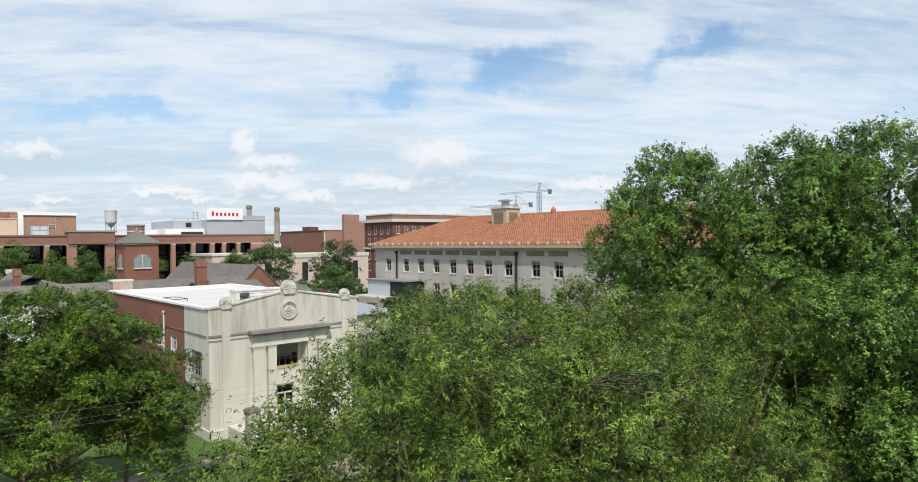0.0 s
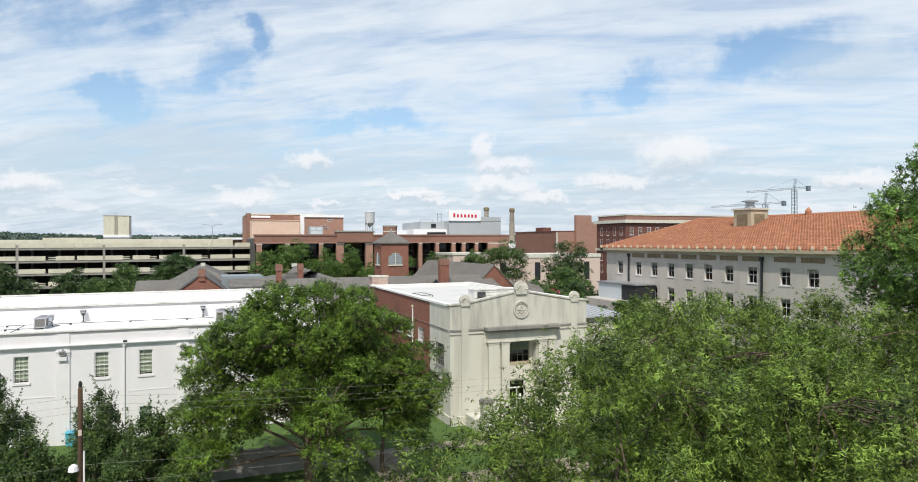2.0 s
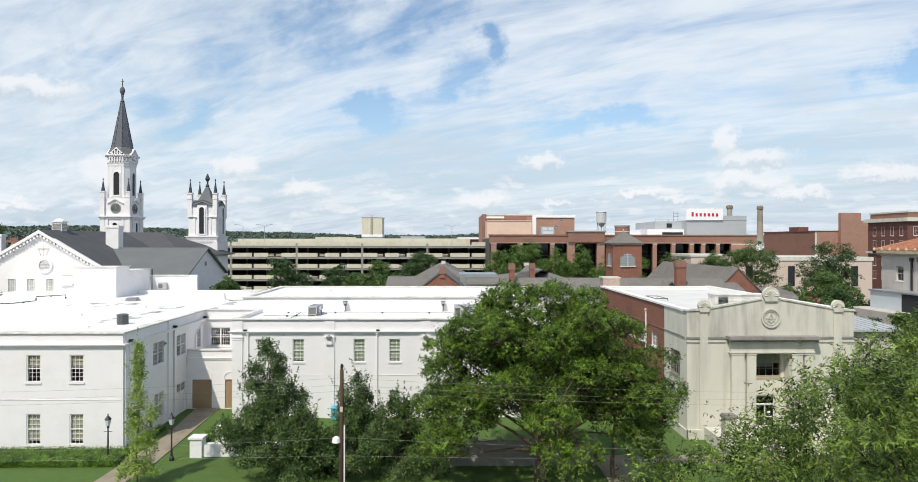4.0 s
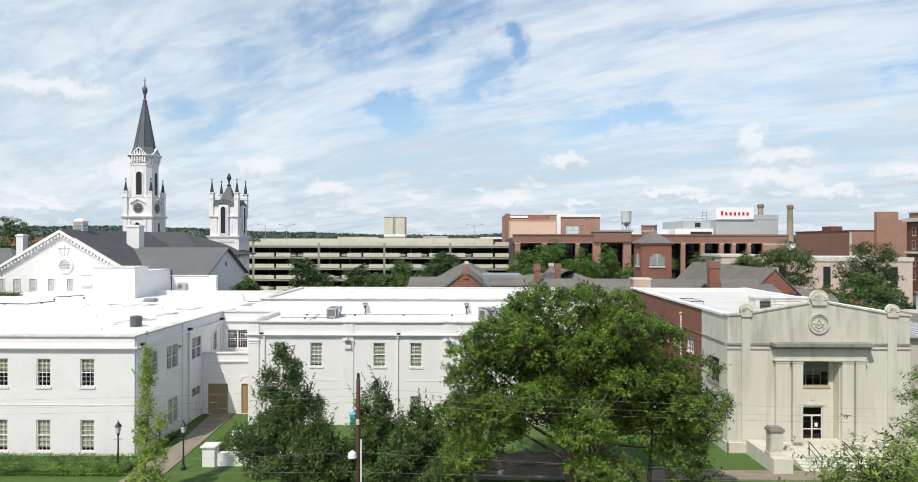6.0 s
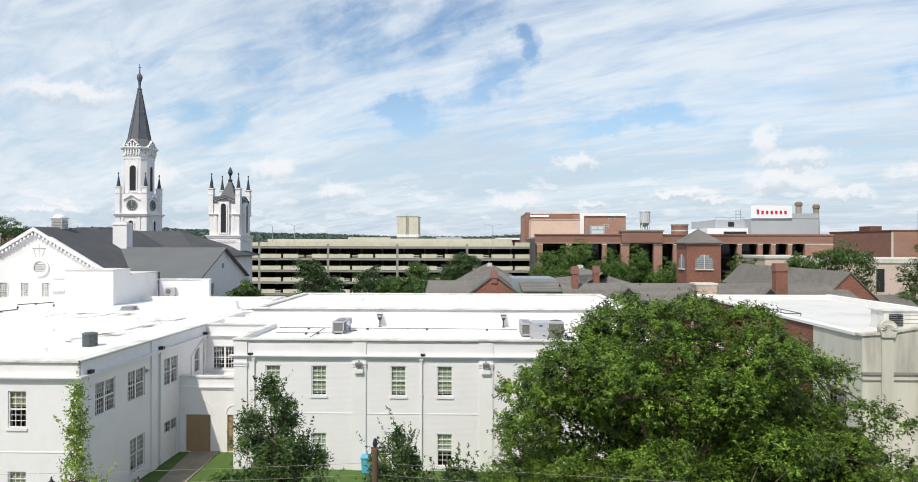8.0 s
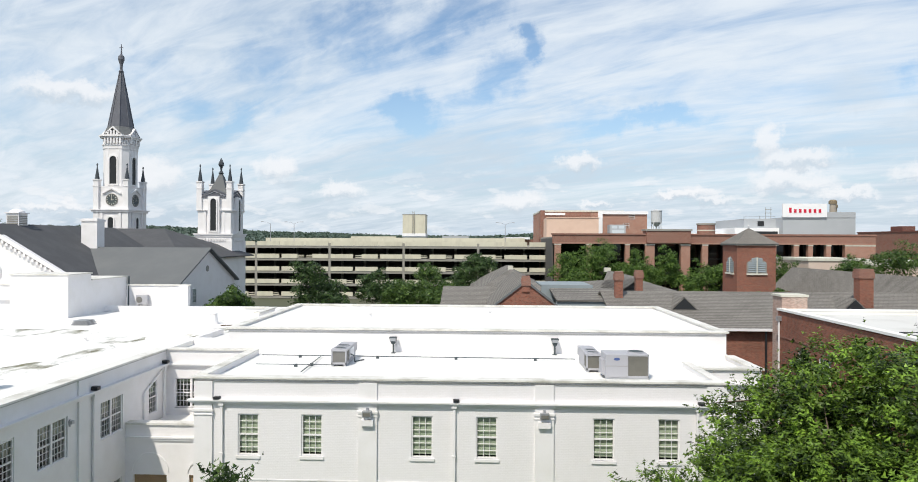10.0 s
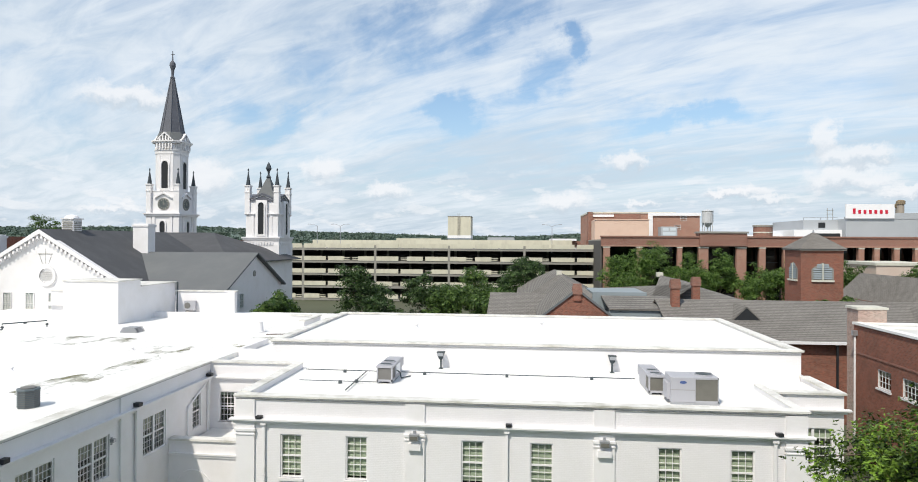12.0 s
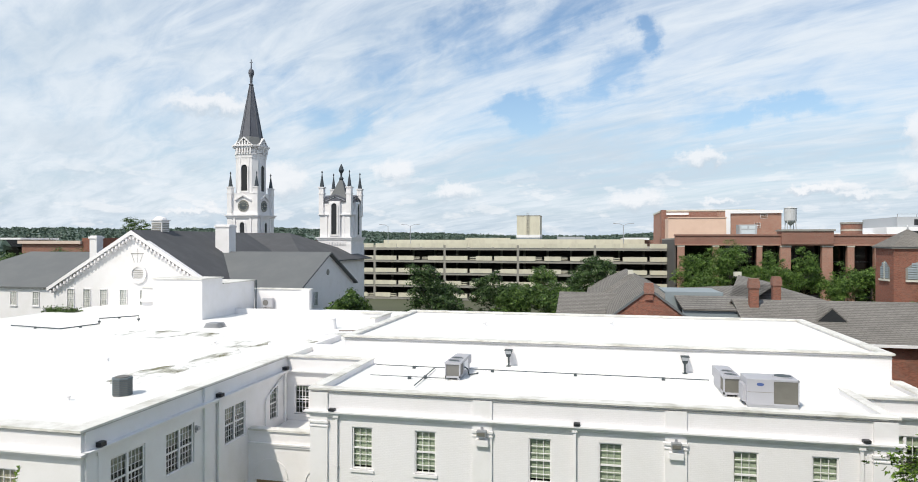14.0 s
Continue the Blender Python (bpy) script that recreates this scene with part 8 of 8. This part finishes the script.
lamp_post(-22.6, 44.4)
lamp_post(-18.5, 44.6)
gw = thing("garden_wall", "low white garden wall piers beside the path", "wall")
part("pier", Shape().box(-17.5, -16.7, 45.1, 45.9, 0, 1.3).box(-17.6, -16.6, 45.0, 46.0, 1.3, 1.4), WHITE_PAINT, gw)
part("wall", Shape().box(-16.7, -9.0, 45.3, 45.7, 0, 0.9), WHITE_PAINT, gw)
part("pier", Shape().box(-17.0, -16.3, 48.6, 49.3, 0, 1.2), WHITE_PAINT, gw)
rwall = thing("retaining_wall", "grey stuccoed low wall with posts under the oak", "wall")
part("wall", Shape().box(0.2, 9.4, 43.2, 43.5, 0, 1.65), CONCRETE, rwall)
for i in range(7):
    part("post", Shape().box(0.1 + i * 1.55, 0.4 + i * 1.55, 43.1, 43.6, 0, 1.85), CONCRETE, rwall)
bin_ = thing("wheelie_bin", "blue plastic bin beside the white wall", "bin", (-9.25, 54.3, 0.04))
BIN_BLUE = material("blue_plastic", (0.10, 0.42, 0.58), 0.5, 0.08, 3, 20, 0.02)
part("body", Shape().add([(-0.24, -0.26, 0.08), (0.24, -0.26, 0.08), (0.24, 0.26, 0.08), (-0.24, 0.26, 0.08), (-0.3, -0.34, 1.0), (0.3, -0.34, 1.0), (0.3, 0.34, 1.0), (-0.3, 0.34, 1.0)], [(0, 3, 2, 1), (4, 5, 6, 7), (0, 1, 5, 4), (1, 2, 6, 5), (2, 3, 7, 6), (3, 0, 4, 7)]), BIN_BLUE, bin_)
bevelled(part("lid", Shape().box(-0.33, 0.33, -0.38, 0.38, 1.0, 1.08), BIN_BLUE, bin_), 0.02)
for u in (-0.26, 0.26):
    part("wheel", Shape().tube([(u - 0.03, 0.28, 0.09), (u + 0.03, 0.28, 0.09)], [0.09, 0.09], 12), BLACK_METAL, bin_)
pole = thing("utility_pole", "brown wooden utility pole with small fittings", "utility pole", (-5.35, 33.1, 0))
part("pole", Shape().turned(0, 0, [(0.125, -0.2), (0.095, 8.3), (0.08, 8.4)], 10), POLE_WOOD, pole, smooth=True)
part("insulator", Shape().turned(0, 0, [(0.05, 8.4), (0.08, 8.5), (0.04, 8.65)], 8), BLACK_METAL, pole)
part("conduit", Shape().box(0.105, 0.165, -0.05, 0.02, 0, 5.6), WHITE_PAINT, pole)
part("lamp_head", Shape().turned(-0.25, -0.1, [(0.05, 4.75), (0.22, 4.8), (0.18, 5.0), (0.05, 5.1)], 10), WHITE_PAINT, pole)
part("marker", Shape().box(-0.07, 0.07, -0.14, -0.095, 6.3, 6.55), PINKISH, pole)
for k, (z0, z1, sag) in enumerate(((7.95, 7.35, 0.45), (7.6, 7.05, 0.5), (7.3, 6.8, 0.5), (5.0, 4.3, 0.4), (4.1, 4.0, 0.2))):
    w_ = thing("overhead_wire", "thin grey overhead wire along the street", "wire", group="overhead wires")
    pr, pl_ = [], []
    for i in range(17):
        u = i / 16
        pr.append((-5.35 + 42 * u, 33.1 - 0.4 * u, z0 + (z1 - z0) * u - 4 * sag * u * (1 - u)))
        pl_.append((-5.35 - 40 * u, 33.1 + 0.5 * u, z0 + (z1 - z0) * u - 4 * sag * u * (1 - u)))
    part("span", Shape().tube(pr, [0.0045] * 17, 4), CONCRETE, w_)
    part("span", Shape().tube(pl_, [0.0045] * 17, 4), CONCRETE, w_)


def rooftop_unit(x0, x1, y0, y1, z0, z1, split, label):
    """A packaged air conditioner: cabinet, coil end with louvred grille, fan ring on top, base rails."""
    o = thing("rooftop_unit", label, "air conditioner")
    xs = x0 + (x1 - x0) * split
    bevelled(part("cabinet", Shape().box(x0, xs, y0, y1, z0 + 0.1, z1), AC_GREY, o), 0.02)
    part("coil_frame", Shape().box(xs, x1, y0, y1, z1 - 0.08, z1).box(x1 - 0.05, x1, y0, y0 + 0.05, z0 + 0.1, z1).box(x1 - 0.05, x1, y1 - 0.05, y1, z0 + 0.1, z1).box(xs, x1, y0, y1, z0 + 0.1, z0 + 0.18), AC_GREY, o)
    part("coil", Shape().box(xs, x1 - 0.02, y0 + 0.02, y1 - 0.02, z0 + 0.18, z1 - 0.08), COIL_TAN, o)
    c = ((xs + x1) / 2, (y0 + y1) / 2)
    r = min(x1 - xs, y1 - y0) * 0.40
    part("fan_ring", Shape().turned(*c, [(r, z1), (r, z1 + 0.06), (r * 0.9, z1 + 0.06), (r * 0.9, z1 + 0.01)], 20), AC_GREY, o)
    part("fan_guard", Shape().turned(*c, [(r * 0.88, z1 + 0.02), (r * 0.88, z1 + 0.07), (r * 0.5, z1 + 0.10), (0.05, z1 + 0.11)], 16), COND_GREY, o)
    for b in (y0, y1 - 0.1):
        part("base_rail", Shape().box(x0, x1, b, b + 0.1, z0, z0 + 0.1), METAL, o)
    part("panel_seam", Shape().box(x0 - 0.004, xs - 0.02, y0 - 0.004, y0, z0 + (z1 - z0) * 0.53, z0 + (z1 - z0) * 0.55), CONCRETE, o)
    return o


def slim_unit(x0, x1, y0, y1, z0, z1, coil_mat):
    """A long narrow packaged unit: coil end in a pale frame, two fans on top, cabinet and duct behind."""
    o = thing("rooftop_unit", "narrow white packaged rooftop air conditioner with dark coil end", "air conditioner")
    ys = y0 + (y1 - y0) * 0.35
    for a in (x0, x1 - 0.07):
        for b in (y0, ys - 0.07):
            part("frame_post", Shape().box(a, a + 0.07, b, b + 0.07, z0 + 0.1, z1 - 0.1), AC_GREY, o)
    part("coil", Shape().box(x0 + 0.03, x1 - 0.03, y0 + 0.03, ys, z0 + 0.2, z1 - 0.1), coil_mat, o)
    part("tray", Shape().box(x0, x1, y0, ys, z0 + 0.1, z0 + 0.2), AC_GREY, o)
    part("top", Shape().box(x0 - 0.02, x1 + 0.02, y0 - 0.02, ys, z1 - 0.1, z1), AC_GREY, o)
    bevelled(part("cabinet", Shape().box(x0, x1, ys, y1, z0 + 0.1, z1), AC_GREY, o), 0.015)
    part("access_panel", Shape().box(x1, x1 + 0.012, ys + 0.15, y1 - 0.5, z0 + 0.3, z1 - 0.15), WHITE_SIGN, o)
    part("duct", Shape().box(x0, x1, y1, y1 + 0.5, z0 + 0.4, z1 - 0.05), AC_GREY, o)
    r = (x1 - x0) * 0.4
    for b in (y0 + r + 0.08, y0 + 3 * r + 0.25):
        c = ((x0 + x1) / 2, b)
        part("fan_ring", Shape().turned(*c, [(r, z1), (r, z1 + 0.06), (r * 0.92, z1 + 0.06), (r * 0.92, z1 + 0.01)], 20), AC_GREY, o)
        part("fan_guard", Shape().turned(*c, [(r * 0.9, z1 + 0.01), (r * 0.9, z1 + 0.03), (0.05, z1 + 0.05)], 16), COND_GREY, o)
    for a in (x0 + 0.02, x1 - 0.14):
        part("base_rail", Shape().box(a, a + 0.12, y0, y1, z0, z0 + 0.1), METAL, o)
    part("pipework", Shape().tube([(x1 + 0.02, ys + 0.1, z0 + 0.5), (x1 + 0.2, ys + 0.1, z0 + 0.4), (x1 + 0.22, ys + 0.3, z0 + 0.06), (x1 + 0.6, ys + 0.9, z0 + 0.05)], [0.035] * 4, 6), COND_GREY, o)
    return o


big = rooftop_unit(1.25, 3.3, 56.6, 57.9, 8.0, 9.2, 0.52, "large grey packaged rooftop air conditioner")
part("badge", Shape().turned(0, 0, [(0.15, 0), (0.15, 0.006)], 16, 0, 0.45), material("blue_badge", (0.08, 0.12, 0.28), 0.4, 0.02, 1, 8, 0.0), big, m=Matrix.Translation((1.78, 56.595, 8.98)) @ pose(0, 0, 0, 90, 0, 0))
part("rain_hood", Shape().prism([(56.8, 8.2), (57.6, 8.2), (57.6, 8.9), (56.8, 8.9)], 1.12, 1.25, "x"), AC_GREY, big)
slim_unit(0.62, 1.36, 58.3, 60.8, 8.0, 8.92, COIL_TAN)
slim_unit(-12.5, -11.7, 59.1, 61.6, 8.0, 8.88, AC_DARK)
for x in (-9.8, -0.4):
    fl = thing("roof_floodlight", "dark grey floodlight on a bent pole", "floodlight", group="roof floodlights")
    part("pole", Shape().tube([(x, 63.3, 8.0), (x, 63.25, 8.5), (x, 63.2, 8.62)], [0.055] * 3, 6).box(x - 0.12, x + 0.12, 63.15, 63.4, 8.0, 8.04), COND_GREY, fl)
    bevelled(part("head", Shape().add([(x - 0.1, 63.1, 8.55), (x + 0.1, 63.1, 8.55), (x + 0.1, 63.4, 8.55), (x - 0.1, 63.4, 8.55), (x - 0.22, 63.0, 8.95), (x + 0.22, 63.0, 8.95), (x + 0.22, 63.45, 8.95), (x - 0.22, 63.45, 8.95)],
                                      [(0, 3, 2, 1), (4, 5, 6, 7), (0, 1, 5, 4), (1, 2, 6, 5), (2, 3, 7, 6), (3, 0, 4, 7)]), COND_GREY, fl), 0.02)
    part("lens", Shape().box(x - 0.17, x + 0.17, 62.975, 63.0, 8.74, 8.91), METAL, fl, "pale glass lens")
cond = thing("condenser", "blue-grey eight-sided condenser on timber skids", "air conditioner", (-0.8, 0.9, -0.27))
part("coil", Shape().turned(-24.6, 51.1, [(0.40, 8.34), (0.40, 9.2)], 8, math.pi / 8), AC_DARK, cond)
for i in range(11):
    z = 8.37 + i * 0.077
    part("louvre", Shape().turned(-24.6, 51.1, [(0.405, z), (0.43, z), (0.43, z + 0.03), (0.405, z + 0.03)], 8, math.pi / 8), CONDENSER_BLUE, cond)
part("lid", Shape().turned(-24.6, 51.1, [(0.44, 9.2), (0.45, 9.22), (0.43, 9.27), (0.05, 9.28)], 8, math.pi / 8), CONDENSER_BLUE, cond)
part("fan_guard", Shape().turned(-24.6, 51.1, [(0.3, 9.27), (0.3, 9.31), (0.05, 9.33)], 16), AC_DARK, cond)
part("skid", Shape().box(-25.3, -23.9, 50.7, 50.85, 8.22, 8.34), CONCRETE, cond)
part("skid", Shape().box(-25.3, -23.9, 51.35, 51.5, 8.22, 8.34), CONCRETE, cond)


# ---- roof clutter ----
def roof_line(points, r, mat, label):
    o = thing("roof_pipe", label, "pipe", group="roof pipes")
    part("run", Shape().tube(points, [r] * len(points), 5), mat, o)
    for a, b in zip(points[:-1], points[1:]):
        n_ = max(1, int((Vector(b) - Vector(a)).length / 3.6))
        for i in range(n_):
            q = Vector(a).lerp(Vector(b), (i + 0.5) / n_)
            part("block", Shape().box(q.x - 0.075, q.x + 0.075, q.y - 0.075, q.y + 0.075, q.z - 0.12, q.z + 0.025), COND_GREY, o)


roof_line([(-17.0, 61.6, 8.12), (0.5, 61.3, 8.12)], 0.025, COND_GREY, "thin dark conduit along the white roof on blocks")
roof_line([(-16.4, 58.9, 8.12), (-12.2, 58.9, 8.12)], 0.02, COND_GREY, "thin dark conduit across the white roof on blocks")
roof_line([(-13.6, 61.4, 8.12), (-13.5, 57.0, 8.12)], 0.03, COND_GREY, "dark pipe across the white roof on blocks")
roof_line([(-52.0, 71.5, 8.06), (-46.4, 70.6, 8.06), (-45.8, 74.0, 8.06)], 0.05, COND_GREY, "dark pipe on the white wing roof")
roof_line([(-45.8, 74.0, 8.06), (-45.8, 74.0, 8.5), (-44.0, 76.5, 8.5), (-44.0, 76.5, 8.0)], 0.05, COND_GREY, "bent dark pipe on the white wing roof")
roof_line([(-24.6, 74.5, 8.04), (-20.5, 75.5, 8.04)], 0.04, POLE_WOOD, "rusty pipe on the white roof")
grate = thing("roof_curb_vent", "stack of flat grey metal louvres on the roof", "vent")
for i in range(5):
    part("louvre", Shape().box(-36.3 + 0.05 * i, -34.9 - 0.05 * i, 74.4, 75.5, 7.95 + 0.08 * i, 8.0 + 0.08 * i), METAL, grate)
for x, y, h, r in ((-27.8, 51.6, 0.16, 0.06), (-25.9, 76.3, 0.5, 0.25), (-12.5, 71.0, 0.2, 0.1), (-4.0, 73.0, 0.2, 0.1), (-33, 60, 0.14, 0.07), (-30.5, 67, 0.14, 0.07)):
    z = 9.22 if x > -19 else 7.93
    v_ = thing("roof_vent", "small white vent standing on the flat roof", "vent", (x, y, z), "roof vents")
    if r > 0.2:
        part("stack", Shape().turned(0, 0, [(0.42, 0), (0.42, 0.08), (0.36, 0.1), (0.27, 0.75), (0.3, 0.78), (0.3, 0.84), (0.05, 0.86)], 14), WHITE_PAINT, v_)
        continue
    part("stack", Shape().turned(0, 0, [(r * 1.6, 0), (r, 0.06), (r, h)], 10), WHITE_PAINT, v_)
    part("cap", Shape().turned(0, 0, [(r * 1.2, h), (r * 1.9, h + 0.05), (r * 1.6, h + r * 1.2), (0.02, h + r * 1.5)], 10), WHITE_PAINT, v_)


def soft_stain(name, color, strength):
    m = material(name, color, 0.8, 0.2, 2, 12, 0.0)
    nt = m.node_tree
    N, L = nt.nodes.new, nt.links.new
    tex, mr, tr, mx, geo = N("ShaderNodeTexNoise"), N("ShaderNodeMapRange"), N("ShaderNodeBsdfTransparent"), N("ShaderNodeMixShader"), N("ShaderNodeNewGeometry")
    mp = N("ShaderNodeMapping")
    mp.inputs["Scale"].default_value = (0.7, 0.35, 1)
    L(geo.outputs["Position"], mp.inputs[0])
    L(mp.outputs[0], tex.inputs["Vector"])
    tex.inputs["Scale"].default_value, tex.inputs["Detail"].default_value, tex.inputs["Roughness"].default_value = 1.0, 7, 0.65
    mr.inputs[1].default_value, mr.inputs[2].default_value, mr.inputs[4].default_value = 0.47, 0.66, strength
    L(tex.outputs[0], mr.inputs[0])
    L(mr.outputs[0], mx.inputs[0])
    L(tr.outputs[0], mx.inputs[1])
    L(nt.nodes["Principled BSDF"].outputs[0], mx.inputs[2])
    L(mx.outputs[0], nt.nodes["Material Output"].inputs[0])
    return m


STAIN = soft_stain("algae_stain", (0.19, 0.185, 0.10), 0.85)
for cx_, cy_, rx_, ry_, z in ((-28.0, 57.2, 1.6, 2.6, 7.948), (-27.6, 62.3, 0.9, 3.4, 7.948), (-28.6, 67.5, 2.4, 1.8, 7.948), (-36.5, 70.5, 5.0, 2.0, 7.948), (-24.0, 71.5, 1.6, 3.0, 7.928)):
    st_ = Shape()
    rr_ = random.Random(int(cx_ * 10))
    st_.v = [(cx_ + rx_ * (0.8 + 0.25 * rr_.random()) * math.cos(k * math.pi / 12), cy_ + ry_ * (0.8 + 0.25 * rr_.random()) * math.sin(k * math.pi / 12), z) for k in range(24)]
    st_.f = [tuple(range(24))]
    part("roof_stain", st_, STAIN, white)


# ---- tower cranes far off ----
def lattice(s_, p, q, w, n_):
    """A square lattice boom from p to q: four chords and zigzag braces."""
    p, q = Vector(p), Vector(q)
    d = (q - p).normalized()
    u = d.cross(Vector((0, 1, 0))).normalized() * w / 2
    v = d.cross(u).normalized() * w / 2
    cs_ = [u + v, u - v, -u - v, -u + v]
    for c in cs_:
        s_.tube([p + c, q + c], [w * 0.09] * 2, 4)
    for k in range(n_):
        a, b = p.lerp(q, k / n_), p.lerp(q, (k + 1) / n_)
        for i in range(4):
            s_.tube([a + cs_[i], b + cs_[(i + 1) % 4]], [w * 0.055] * 2, 3)


for x, y, zt, back, fore, rise in ((301.2, 262.0, 42.8, 24.0, 7.5, 5.8), (288.6, 270.0, 34.8, 28.0, 10.0, 6.2)):
    cr = thing("tower_crane", "distant grey tower crane with long jib", "crane", group="tower cranes")
    mast, jib = Shape(), Shape()
    lattice(mast, (x, y, 0), (x, y, zt), 1.9, 22)
    part("mast", mast, CRANE_GREY, cr)
    ax = Vector((0.74, -0.67, 0))
    o_ = Vector((x, y, zt))
    lattice(jib, o_ - ax * back + Vector((0, 0, -0.9)), o_ + ax * fore + Vector((0, 0, 0.8)), 0.9, 20)
    part("jib", jib, CRANE_GREY, cr)
    part("counterweight", Shape().box(x + ax.x * fore - 2.2, x + ax.x * fore, y + ax.y * fore - 0.6, y + ax.y * fore + 0.6, zt - 1.2, zt + 1.6), CRANE_GREY, cr)
    hd_ = Shape()
    lattice(hd_, o_, o_ + Vector((0.8, 0, rise)), 0.8, 5)
    part("head", hd_, CRANE_GREY, cr)
    part("tie", Shape().tube([o_ + Vector((0.8, 0, rise)), o_ - ax * back * 0.6], [0.06, 0.06], 3).tube([o_ + Vector((0.8, 0, rise)), o_ + ax * fore * 0.9], [0.06, 0.06], 3), CRANE_GREY, cr)
